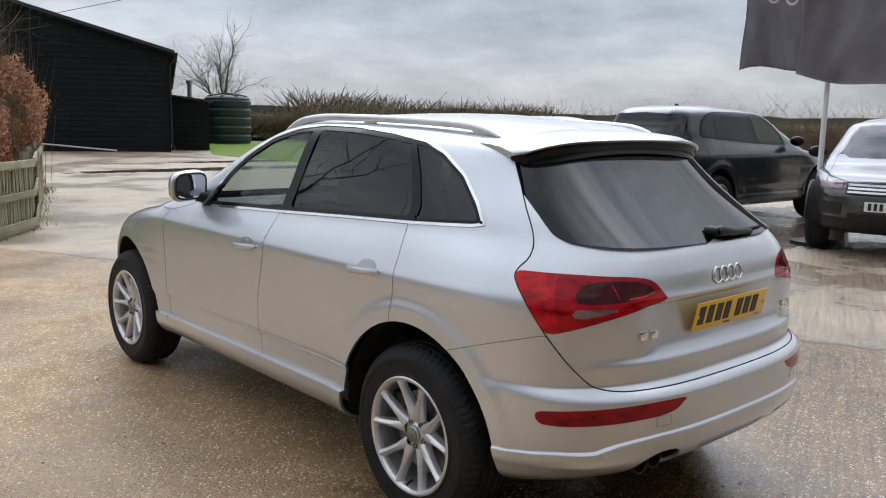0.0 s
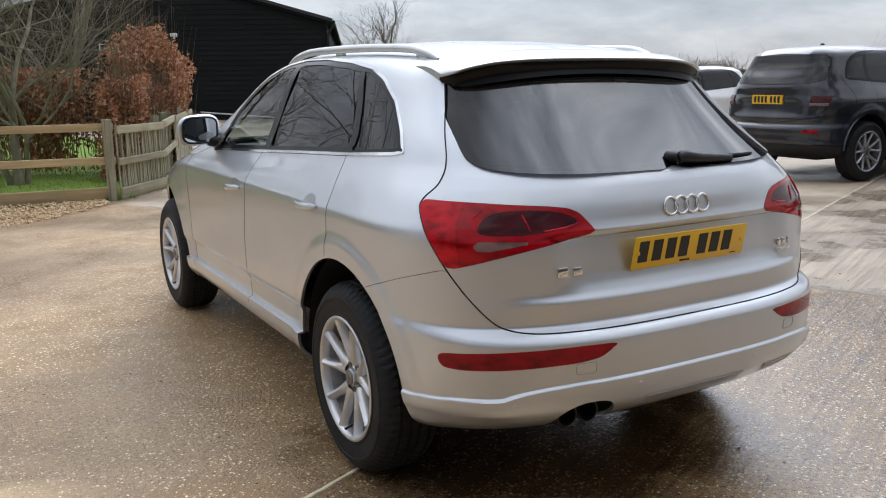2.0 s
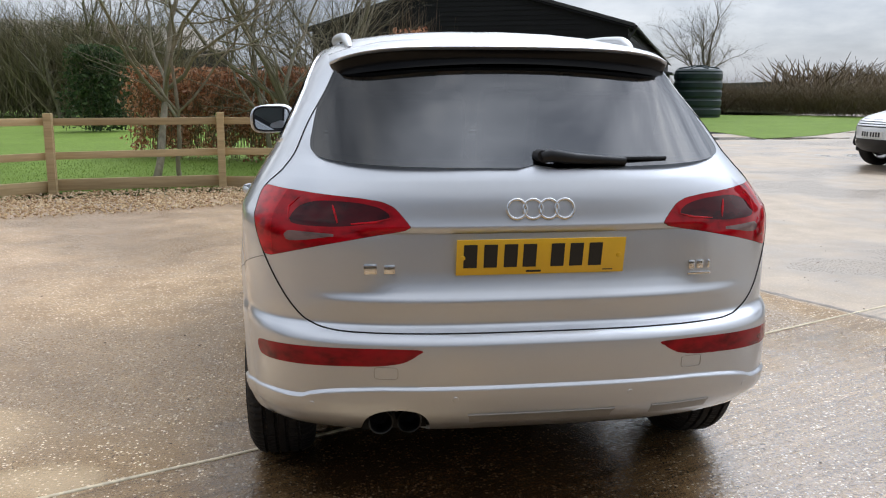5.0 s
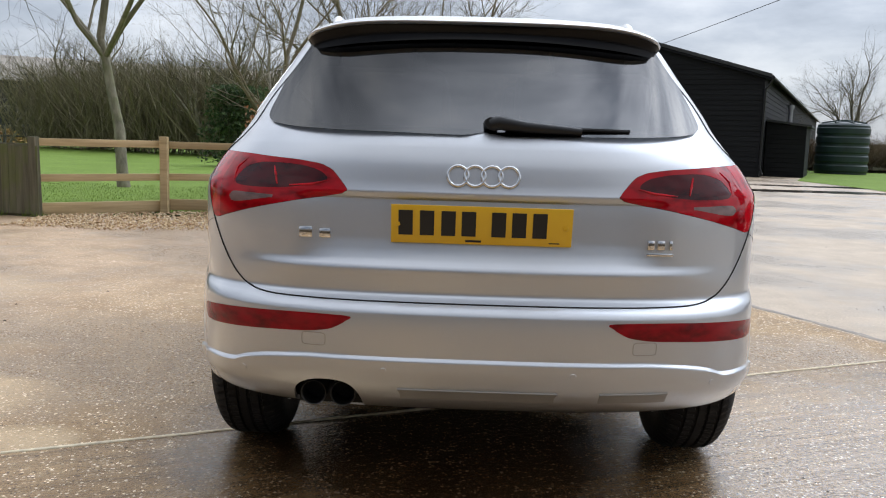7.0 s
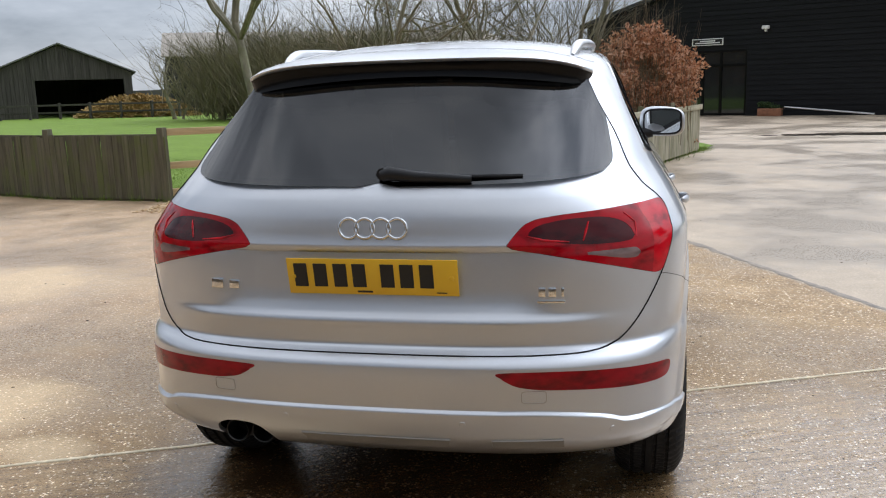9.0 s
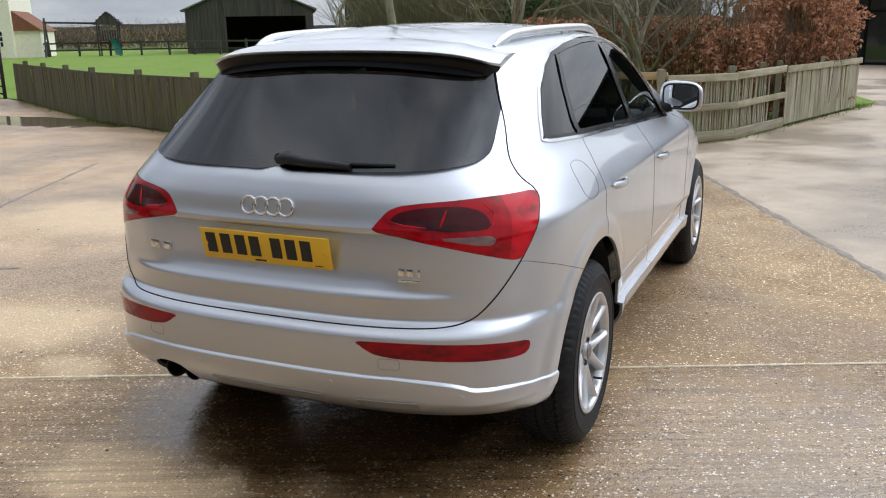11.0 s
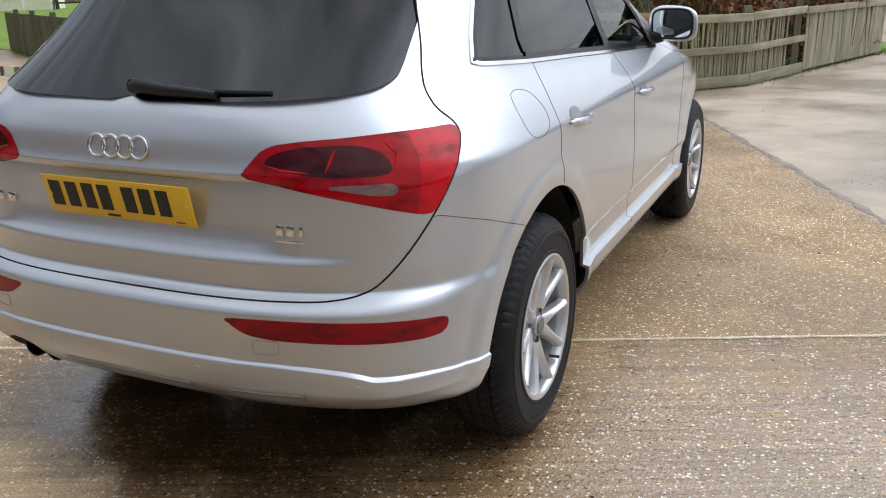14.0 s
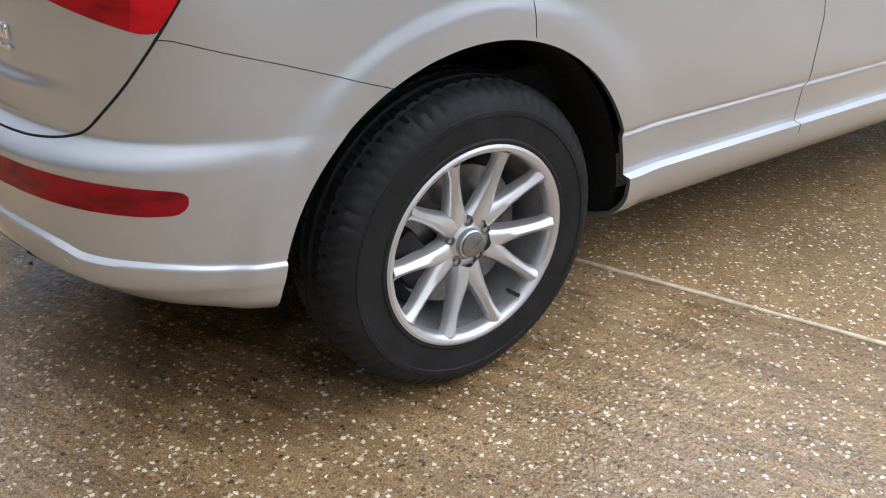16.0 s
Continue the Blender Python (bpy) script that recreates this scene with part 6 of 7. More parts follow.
# far trees
far_a = bare_tree("roadside_tree", pose(22.4, 46.3, 0), 8.2, .16, 51, 6, "bare broad tree beyond the tank", clear=.16, split=(2, 4))
bare_tree("roadside_tree", pose(18.0, 50.0, 0), 6.2, .12, 52, 5, "bare shrubby tree beyond the tank", ((0, 0), (.8, .3), (-.7, .2)), clear=.14, split=(3, 4))
wood = bare_tree("woodland_tree", pose(-25, 43, 0), 6.4, .13, 61, 5, "bare winter tree of the wood", ((0, 0), (.4, .2)), "trees of the wood", clear=.25, split=(2, 3))
wood2 = bare_tree("woodland_tree", pose(-21, 41, 0), 7.2, .14, 62, 5, "bare winter tree of the wood", ((0, 0),), "trees of the wood", clear=.3, split=(2, 3))
rng = random.Random(77)
for i in range(13):
    t = i / 12
    x, y = -21.5 + 14 * t + rng.gauss(0, .8), 43 - 8 * t + rng.gauss(0, 1.8)
    if x > -9 and y < 34:
        y += 2
    s = rng.uniform(.75, 1.15)
    c = copy_thing(rng.choice((wood, wood2)), pose(x, y, 0, 0, 0, rng.uniform(0, 360)))
    c.scale = (s, s, s * rng.uniform(.9, 1.1))


def brush(name, path, height, depth_y, count, thin, label, seed, mat=None, lean=.30):
    bm = bmesh.new()
    brush_mass(bm, random.Random(seed), path, height, depth_y, count, lean, thin)
    tagged(part(name, bm, mat or TWIG_R, None, "", 0), label, "undergrowth", kind="stuff")


brush("woodland_scrub", ((-21.6, 41.5), (-15, 37.5), (-7.8, 34.5)), 4.2, 1.1, 11000, .011, "brown leafless undergrowth of the wood", 71, leaf_material("wood_brush", (.13, .115, .068), (.20, .175, .105), (.28, .24, .15)))
brush("hedgerow_scrub", ((15.5, 44), (24, 40), (31, 30), (33, 20), (30, 8), (27, -4), (25, -16)), 1.6, .5, 46000, .0065, "brown leafless hedgerow round the yard", 72, None, .55)
brush("hedgerow_scrub", ((15.5, 44), (24, 40), (31, 30), (33, 20), (30, 8), (27, -4), (25, -16)), 2.5, .6, 5000, .004, "thin tall shoots standing out of the hedgerow", 76)
brush("hedgerow_scrub", ((27, 45), (45, 60), (80, 70)), 3.0, 1.0, 2500, .04, "far brown hedgerow", 73)
brush("hedgerow_scrub", ((-56, 74), (-100, 72), (-160, 40)), 2.6, 2.0, 9000, .03, "far brown hedgerow across the fields", 74)
# out of view: added behind the camera to darken what the car's tail reflects
brush("hedgerow_scrub", ((26, -20), (8, -24), (-10, -22), (-22, -10), (-25, 6)), 5.5, .9, 9000, .03, "unseen tall brown brush behind the camera, added to darken reflections", 75)

# low far hills
for i, (x, y, w, h) in enumerate(((-260, 420, 420, 9), (200, 520, 520, 8), (520, 60, 380, 7), (-520, 120, 400, 10))):
    bm = bmesh.new()
    r2 = random.Random(90 + i)
    d = Vector((-y, x, 0)).normalized()
    prev = None
    for k in range(81):
        t = k / 80
        p = Vector((x, y, 0)) + d * (t - .5) * 2 * w
        hh = h * (.55 + .45 * noise.noise(Vector((t * 9, i, 0)))) + r2.uniform(0, .9)
        row = [bm.verts.new(p + Vector((0, 0, -1))), bm.verts.new(p * 1.0 + Vector((0, 0, max(1.5, hh)))), bm.verts.new(p * 1.15 + Vector((0, 0, -1)))]
        if prev:
            for j in range(2):
                bm.faces.new((prev[j], row[j], row[j + 1], prev[j + 1]))
        prev = row
    tagged(part("backdrop", bm, simple("far_woods", (.10, .10, .085), .9, vary=.3, scale=.05) if i == 0 else bpy.data.materials["far_woods"], None, "", 0), "low line of far wooded country", "backdrop", kind="structure")

# ---- buildings ----
def local(origin, ang):
    return pose(*origin, 0, 0, ang)


def boarded_gable(parent, width, eave, ridge, board, mat, gaps=(), name="board"):
    """Lapped boards on a gable wall in the x, z plane, from x = 0 to -width, each cut to the roof's slope; gaps are (x0, x1, top) left open at the foot."""
    z = .0
    while z < ridge - .05:
        top = min(z + board, ridge)

        def reach(h):
            k = 0 if h <= eave else (h - eave) / (ridge - eave)
            return -width * .5 * k, -width + width * .5 * k
        spans = [(-width, 0)]
        for g0, g1, gt in gaps:
            if z < gt:
                spans = [s for a, b in spans for s in ((a, min(b, g0)), (max(a, g1), b)) if s[1] - s[0] > .02]
        for a, b in spans:
            r0, l0 = reach(z)
            r1, l1 = reach(top)
            xa0, xb0, xa1, xb1 = max(a, l0), min(b, r0), max(a, l1), min(b, r1)
            if xb0 - xa0 < .05:
                continue
            bm = bmesh.new()
            pts = [(xa0, -.030, z), (xb0, -.030, z), (xb1, -.008, top + .02), (xa1, -.008, top + .02), (xa0, .0, z), (xb0, .0, z), (xb1, .0, top + .02), (xa1, .0, top + .02)]
            v = [bm.verts.new(p) for p in pts]
            for f in ((0, 1, 2, 3), (5, 4, 7, 6), (4, 5, 1, 0), (3, 2, 6, 7), (4, 0, 3, 7), (1, 5, 6, 2)):
                bm.faces.new([v[i] for i in f])
            part(name, bm, mat, parent, "", 0)
        z = top


ANG = -24.1
barn = thing("black_barn", local((11.1, 29.0, 0), ANG), "long black weatherboarded barn with a low gable and glazed door", "barn")
BW, BE, BR, BD = 13.1, 3.72, 5.60, 58.0
bm = bmesh.new()
wall = [(0, 0), (0, BE), (-BW / 2, BR), (-BW, BE), (-BW, 0), (-9.15, 0), (-9.15, 2.5), (-6.42, 2.5), (-6.42, 0)]
prism(bm, wall[::-1], .2, Matrix.Translation((0, .002, 0)))
part("gable_wall", bm, BLACK_BOARD, barn, "black gable wall", 0)
boarded_gable(barn, BW, BE, BR, .19, BLACK_BOARD, ((-9.15, -6.42, 2.5),))
for x in (-.1, -BW + .1):
    bm = bmesh.new()
    box(bm, (x, BD / 2 + .2, BE / 2), (.2, BD, BE))
    part("side_wall", bm, BLACK_BOARD, barn, "", 0)
bm = bmesh.new()
box(bm, (-BW / 2, BD + .1, BE / 2), (BW - .4, .2, BE))
part("back_wall", bm, BLACK_BOARD, barn, "", 0)
z = 0
while z < BE - .05:
    bm = bmesh.new()
    v = [bm.verts.new(p) for p in ((.032, 0, z), (.032, BD, z), (.010, BD, z + .21), (.010, 0, z + .21), (.001, 0, z), (.001, BD, z), (.001, BD, z + .21), (.001, 0, z + .21))]
    for f in ((0, 1, 2, 3), (5, 4, 7, 6), (4, 5, 1, 0), (3, 2, 6, 7), (4, 0, 3, 7), (1, 5, 6, 2)):
        bm.faces.new([v[i] for i in f])
    part("board", bm, BLACK_BOARD, barn, "", 0)
    z += .19
for s in (0, 1):
    bm = bmesh.new()
    x0, x1 = (.25, -BW / 2) if s == 0 else (-BW - .25, -BW / 2)
    z0 = BE + .03 - .25 * (BR - BE) / (BW / 2)
    prism(bm, [(x0, z0), (x1, BR + .03), (x1, BR + .15), (x0, z0 + .12)], BD + .7, Matrix.Translation((0, -.22, 0)))
    bmesh.ops.recalc_face_normals(bm, faces=bm.faces)
    part("roof", bm, ROOFING, barn, "dark sheet roof slope", 0)
    bm = bmesh.new()
    prism(bm, [(x0, z0 - .10), (x1, BR - .07), (x1, BR + .02), (x0, z0 - .01)], .04, Matrix.Translation((0, -.19, 0)))
    bmesh.ops.recalc_face_normals(bm, faces=bm.faces)
    part("barge_board", bm, BLACK_GL, barn, "", 0)
bm = bmesh.new()
tube(bm, [(.30, -.2, BE - .05), (.30, BD, BE - .05)], .06, 10)
part("gutter", bm, BLACK_PL, barn)
bm = bmesh.new()
tube(bm, [(.30, -.12, BE - .08), (.22, -.10, BE - .28), (.06, -.10, BE - .5), (.06, -.10, .35), (.16, -.14, .10)], .045, 10)
part("downpipe", bm, BLACK_PL, barn)
door = new("glazed_door")
door.parent = barn
bm = bmesh.new()
for x in (-9.12, -8.12, -7.42, -6.45):
    box(bm, (x, .05, 1.25), (.09, .12, 2.5), bev=.008)
for z in (.06, 1.92, 2.46):
    box(bm, (-7.785, .052, z), (2.70, .11, .09), bev=.008)
part("door_frame", bm, BLACK_GL, door, "black door frame", 0)
for a, b in ((-9.08, -8.16), (-8.08, -7.46), (-7.38, -6.49)):
    for z0, z1 in ((.10, 1.88), (1.97, 2.42)):
        bm = bmesh.new()
        box(bm, ((a + b) / 2, .06, (z0 + z1) / 2), (b - a, .02, z1 - z0))
        part("pane", bm, DARK_GLASS, door, "", 0)
bm = bmesh.new()
box(bm, (-7.8, 1.2, 1.3), (3.2, .1, 2.8))
part("dark_room", bm, BLACK_IN, barn, "", 0)
sign = thing("barn_sign", local((11.1, 29.0, 0), ANG) @ pose(-7.95, -.035, 2.82), "small white-framed black sign with pale unreadable lines", "sign")
bm = bmesh.new()
box(bm, (0, 0, 0), (1.22, .03, .26), bev=.005)
part("sign_frame", bm, WHITE_W, sign, "", 0)
bm = bmesh.new()
box(bm, (0, -.018, 0), (1.13, .01, .19))
part("sign_face", bm, INK, sign, "", 0)
for z, w in ((.035, .6), (-.035, .95)):
    bm = bmesh.new()
    box(bm, (0, -.026, z), (w, .006, .045))
    part("text_bar", bm, WHITE_W, sign, "pale bar for a line of writing", 0)
lampb = thing("wall_lamp", local((11.1, 29.0, 0), ANG) @ pose(-5.76, -.12, 3.19), "small white floodlight on the barn", "lamp")
bm = bmesh.new()
box(bm, (0, 0, .05), (.26, .16, .14), bev=.03)
part("lamp_housing", bm, WHITE_W, lampb)
bm = bmesh.new()
box(bm, (0, .05, -.05), (.08, .12, .10), bev=.01)
part("lamp_bracket", bm, WHITE_W, lampb)
planter = thing("planter", local((11.1, 29.0, 0), ANG) @ pose(-5.4, -.4, 0), "terracotta trough with small winter plants", "planter")
bm = bmesh.new()
box(bm, (0, 0, .14), (.85, .32, .28), bev=.02)
part("trough", bm, TERRA, planter)
bm = bmesh.new()
leaf_mass(bm, random.Random(5), ((-.35, 0), (.35, 0)), .48, .16, 260, .05, .26)
part("plants", bm, EVERGREEN, planter, "", 0)
plank = thing("leaning_pipe", local((11.1, 29.0, 0), ANG), "long pale pipe lying against the barn", "pipe")
bm = bmesh.new()
tube(bm, [(-4.95, -.18, .32), (-1.9, -.25, .05)], .03, 10)
part("pipe", bm, POLE_M, plank)

lean = thing("lean_to_shed", local((11.1, 29.0, 0), ANG) @ pose(.06, 1.6, 0), "small black boarded lean-to with a flue", "shed")
bm = bmesh.new()
prism(bm, [(0, 0), (1.45, 0), (1.45, 1.92), (0, 2.10)], 3.4)
bmesh.ops.recalc_face_normals(bm, faces=bm.faces)
part("shed_wall", bm, BLACK_BOARD, lean, "", 0)
for k in range(11):
    bm = bmesh.new()
    box(bm, (.725, -.018, .10 + .18 * k), (1.45, .03, .17), Matrix.Rotation(0, 4, "X"), .004)
    part("board", bm, BLACK_BOARD, lean, "", 0)
bm = bmesh.new()
prism(bm, [(-.02, 2.12), (1.62, 1.92), (1.62, 2.0), (-.02, 2.20)], 3.7, Matrix.Translation((0, -.15, 0)))
bmesh.ops.recalc_face_normals(bm, faces=bm.faces)
part("shed_roof", bm, ROOFING, lean, "", 0)
bm = bmesh.new()
tube(bm, [(0.75, 1.2, 2.05), (0.75, 1.2, 2.65)], .09, 14)
tube(bm, [(0.75, 1.2, 2.65), (0.75, 1.2, 2.80)], .13, 14)
part("flue", bm, GALV, lean, "steel flue")

tank = thing("water_tank", pose(17.5, 36.6, 0), "large dark green ribbed plastic tank", "tank")
bm = bmesh.new()
prof = [(0, 0), (1.10, 0)]
for k in range(5):
    z = .10 + .42 * k
    prof += [(1.10, z), (1.14, z + .06), (1.14, z + .28), (1.10, z + .34)]
prof += [(1.10, 2.20), (1.02, 2.28), (.4, 2.38), (.38, 2.46), (0, 2.46)]
lathe(bm, [(r, z) for r, z in prof], 48, m=Matrix.Rotation(-math.pi / 2, 4, "Y"))
part("tank_shell", bm, TANK, tank, "", 30)
bm = bmesh.new()
for k in range(8):
    a = 6.283 * k / 8
    tube(bm, [(.42 * math.cos(a), .42 * math.sin(a), 2.40), (1.0 * math.cos(a), 1.0 * math.sin(a), 2.31)], .035, 6)
part("lid_ribs", bm, TANK, tank)

# overhead cable, from the barn's gable over the yard to a pole on its near side
bm = bmesh.new()
tube(bm, [(7.6 + 6.4 * t, 30.5 - 44.5 * t, 4.95 + 2.6 * t - 1.2 * t * (1 - t)) for t in np.linspace(0, 1, 25)], .011, 5)
tagged(part("overhead_cable", bm, BLACK_PL, None), "thin black overhead cable from the barn", "cable")
pole = thing("cable_pole", pose(14, -14, 0), "tall timber pole carrying the cable", "pole")
bm = bmesh.new()
tube(bm, [(0, 0, 0), (0, 0, 7.7)], [.14, .10], 12)
part("mast", bm, GREY_BOARD, pole)


# far old barn, open in front
def far_building(name, m, w, d, eave, ridge, wall_mat, roof_mat, label, open_bay=None, over=.3):
    """Ridge along y of its own space; gable to the front at y = 0."""
    b = thing(name, m, label, "barn")
    bm = bmesh.new()
    pts = [(0, 0), (0, eave), (w / 2, ridge), (w, eave), (w, 0)]
    if open_bay:
        x0, x1, zt = open_bay
        pts += [(x1, 0), (x1, zt), (x0, zt), (x0, 0)]
    prism(bm, pts, .15)
    bmesh.ops.recalc_face_normals(bm, faces=bm.faces)
    part("front_wall", bm, wall_mat, b, "", 0)
    for x in (.07, w - .07):
        bm = bmesh.new()
        box(bm, (x, d / 2 + .15, eave / 2), (.14, d, eave))
        part("side_wall", bm, wall_mat, b, "", 0)
    bm = bmesh.new()
    box(bm, (w / 2, d, eave / 2), (w - .3, .14, eave))
    part("back_wall", bm, wall_mat, b, "", 0)
    n = int(w / .28)
    for i in range(n):
        x = (i + .5) * w / n
        if open_bay and open_bay[0] - .1 < x < open_bay[1] + .1:
            z0 = open_bay[2]
        else:
            z0 = 0
        z1 = eave + (ridge - eave) * (1 - abs(x - w / 2) / (w / 2)) - .05
        bm = bmesh.new()
        box(bm, (x, -.02, (z0 + z1) / 2), (w / n * .9, .04, z1 - z0))
        part("cladding_board", bm, wall_mat, b, "", 0)
    for s in (0, 1):
        x0, x1 = (-over, w / 2) if s == 0 else (w + over, w / 2)
        z0 = eave - over * (ridge - eave) / (w / 2)
        bm = bmesh.new()
        prism(bm, [(x0, z0 + .04), (x1, ridge + .04), (x1, ridge + .14), (x0, z0 + .14)], d + .6, Matrix.Translation((0, -.3, 0)))
        bmesh.ops.recalc_face_normals(bm, faces=bm.faces)
        part("roof", bm, roof_mat, b, "", 0)
    return b


far_building("old_timber_barn", pose(-43.2, 50.2, 0, 0, 0, 33), 9.6, 14, 3.2, 5.2, GREY_BOARD, FIBRE, "old grey boarded barn, open-fronted under a sheet roof", (3.0, 9.0, 2.7))
far_building("long_dark_shed", pose(-41.3, 72.3, 0, 0, 0, -62), 18.0, 28, 4.2, 6.4, simple("dark_cladding", (.035, .034, .034), .8), simple("tan_sheet_roof", (.34, .30, .25), .8, vary=.2, scale=.6), "long dark clad shed with a pale sheet roof behind the wood", None)

# cream house
house = thing("cream_house", pose(-62.5, 33.6, 0, 0, 0, 36.9), "cream rendered two-storey house with white windows", "house")
bm = bmesh.new()
prism(bm, [(0, 0), (13.6, 0), (13.6, 5.4), (0, 5.4)], 7)
bmesh.ops.recalc_face_normals(bm, faces=bm.faces)
part("wall", bm, CREAM, house, "", 0)
bm = bmesh.new()
prism(bm, [(-.4, 5.4), (14.0, 5.4), (11.0, 8.4), (3.0, 8.4)], 7.6, Matrix.Translation((0, -.3, 0)))
bmesh.ops.recalc_face_normals(bm, faces=bm.faces)
part("roof", bm, TILES, house, "", 0)
bm = bmesh.new()
prism(bm, [(13.6, 0), (15.3, 0), (15.3, 1.95), (13.6, 1.95)], 5, Matrix.Translation((0, .6, 0)))
bmesh.ops.recalc_face_normals(bm, faces=bm.faces)
part("side_wing", bm, CREAM, house, "low cream side wing", 0)
bm = bmesh.new()
v = [bm.verts.new(p) for p in ((13.6, .4, 3.3), (15.5, .4, 1.9), (15.5, 5.8, 1.9), (13.6, 5.8, 3.3), (13.6, .4, 1.9), (13.6, 5.8, 1.9))]
for f in ((0, 1, 2, 3), (0, 4, 1), (3, 2, 5), (4, 5, 2, 1), (0, 3, 5, 4)):
    bm.faces.new([v[i] for i in f])
bmesh.ops.recalc_face_normals(bm, faces=bm.faces)
part("wing_roof", bm, TILES, house, "red tiled roof of the wing", 0)


def window(parent, x0, x1, z0, z1, cols, rows, name="window"):
    w = new(name)
    w.parent = parent
    bm = bmesh.new()
    for x in np.linspace(x0, x1, cols + 1):
        box(bm, (x, -.03, (z0 + z1) / 2), (.07, .08, z1 - z0))
    for z in np.linspace(z0, z1, rows + 1):
        box(bm, ((x0 + x1) / 2, -.031, z), (x1 - x0 + .07, .07, .07))
    part("frame", bm, WHITE_W, w, "", 0)
    for i in range(cols):
        for j in range(rows):
            a, b = x0 + (x1 - x0) * i / cols, x0 + (x1 - x0) * (i + 1) / cols
            c, d = z0 + (z1 - z0) * j / rows, z0 + (z1 - z0) * (j + 1) / rows
            bm = bmesh.new()
            box(bm, ((a + b) / 2, -.012, (c + d) / 2), (b - a - .06, .02, d - c - .06))
            part("pane", bm, DARK_GLASS, w, "", 0)


window(house, 9.5, 11.6, 3.5, 4.7, 6, 3)
window(house, 10.1, 11.75, .1, 2.0, 4, 4, "french_window")
window(house, 12.45, 12.95, .8, 1.9, 2, 3)
window(house, 8.6, 9.2, .8, 1.9, 2, 3)
window(house, 6.0, 7.2, .7, 1.9, 3, 3)
window(house, 4.5, 6.4, 3.5, 4.7, 6, 3)
window(house, 2.5, 4.5, .7, 1.9, 4, 3)

# play tower with swing beam and slide
play = thing("play_tower", pose(-46.9, 46.1, 0, 0, 0, 38), "weathered timber play tower with a swing beam and green slide", "play tower")
for x in (-.7, .7):
    for y in (-.6, .6):
        bm = bmesh.new()
        box(bm, (x, y, 1.15), (.10, .10, 2.3), bev=.01)
        part("post", bm, GREY_BOARD, play)
bm = bmesh.new()
box(bm, (0, 0, 1.15), (1.5, 1.3, .08))
part("deck", bm, GREY_BOARD, play, "", 0)
for k in range(9):
    bm = bmesh.new()
    box(bm, (-.68 + .17 * k, -.64, 1.5), (.12, .03, .7))
    part("rail_board", bm, GREY_BOARD, play, "", 0)
bm = bmesh.new()
v = [bm.verts.new(p) for p in ((-1.0, -.85, 2.25), (1.0, -.85, 2.25), (1.0, .85, 2.25), (-1.0, .85, 2.25), (0, -.85, 3.15), (0, .85, 3.15))]
for f in ((0, 4, 5, 3), (1, 2, 5, 4)):
    bm.faces.new([v[i] for i in f])
bmesh.ops.solidify(bm, geom=list(bm.faces), thickness=.06)
part("roof", bm, GREY_BOARD, play, "boarded pitched roof", 0)
for y in (-.78, .78):
    for k in range(8):
        x = -.84 + .24 * k
        bm = bmesh.new()
        box(bm, (x, y, 2.25 + .43 * (1 - abs(x))), (.22, .03, .86 * (1 - abs(x)) + .04))
        part("gable_board", bm, GREY_BOARD, play, "", 0)
bm = bmesh.new()
prev = None
for k in range(13):
    t = k / 12
    y, z = -.65 - 2.0 * t, 1.18 - 1.05 * t - .10 * math.sin(2 * math.pi * t)
    row = [bm.verts.new((x + .35 + .5 * t, y, z + dz)) for x, dz in ((-.26, .16), (-.22, 0), (.22, 0), (.26, .16))]
    if prev:
        for j in range(3):
            bm.faces.new((prev[j], row[j], row[j + 1], prev[j + 1]))
    prev = row
bmesh.ops.solidify(bm, geom=list(bm.faces), thickness=.03)
part("slide", bm, SLIDE_M, play, "green plastic slide")
bm = bmesh.new()
tube(bm, [(-.7, 0, 2.35), (-4.4, 0, 2.45)], .07, 8)
part("swing_beam", bm, GREY_BOARD, play)
for y in (-.7, .7):
    bm = bmesh.new()
    tube(bm, [(-4.3, 0, 2.75), (-4.3, y * 1.2, 0)], .07, 8)
    part("swing_leg", bm, GREY_BOARD, play)
# paddock fence far off
pad = thing("paddock_fence", label="low far paddock fence of grey posts and rails", category="fence")
pp = plank_mesh("post", .14, .14, 1.1, GREY_BOARD)
PAD = ((-62, 37), (-44, 48), (-30, 49), (-18, 47))
for x, y, a in along(PAD, 2.2):
    piece("post", pp, pad, pose(x, y, 0, 0, 0, a))
for (x0, y0), (x1, y1) in zip(PAD, PAD[1:]):
    for z in (.45, .95):
        rail_piece(pad, "rail", (x0, y0), (x1, y1), z, GREY_BOARD, .12, .05)
bm = bmesh.new()
r5 = random.Random(9)
for k in range(2600):
    a, rr = r5.uniform(0, 6.283), math.sqrt(r5.random())
    x, y = -32 + 4.5 * rr * math.cos(a), 50.5 + 1.6 * rr * math.sin(a)
    z = 1.25 * (1 - rr ** 2) + r5.uniform(0, .12)
    d = Vector((r5.gauss(0, 1), r5.gauss(0, 1), r5.gauss(0, .5))).normalized() * .35
    tube(bm, [Vector((x, y, z)) - d, Vector((x, y, z)) + d], .05, 3, False)
tagged(part("straw_heap", bm, STRAW, None, "", 0), "heap of golden straw by the barn", "straw", kind="stuff")

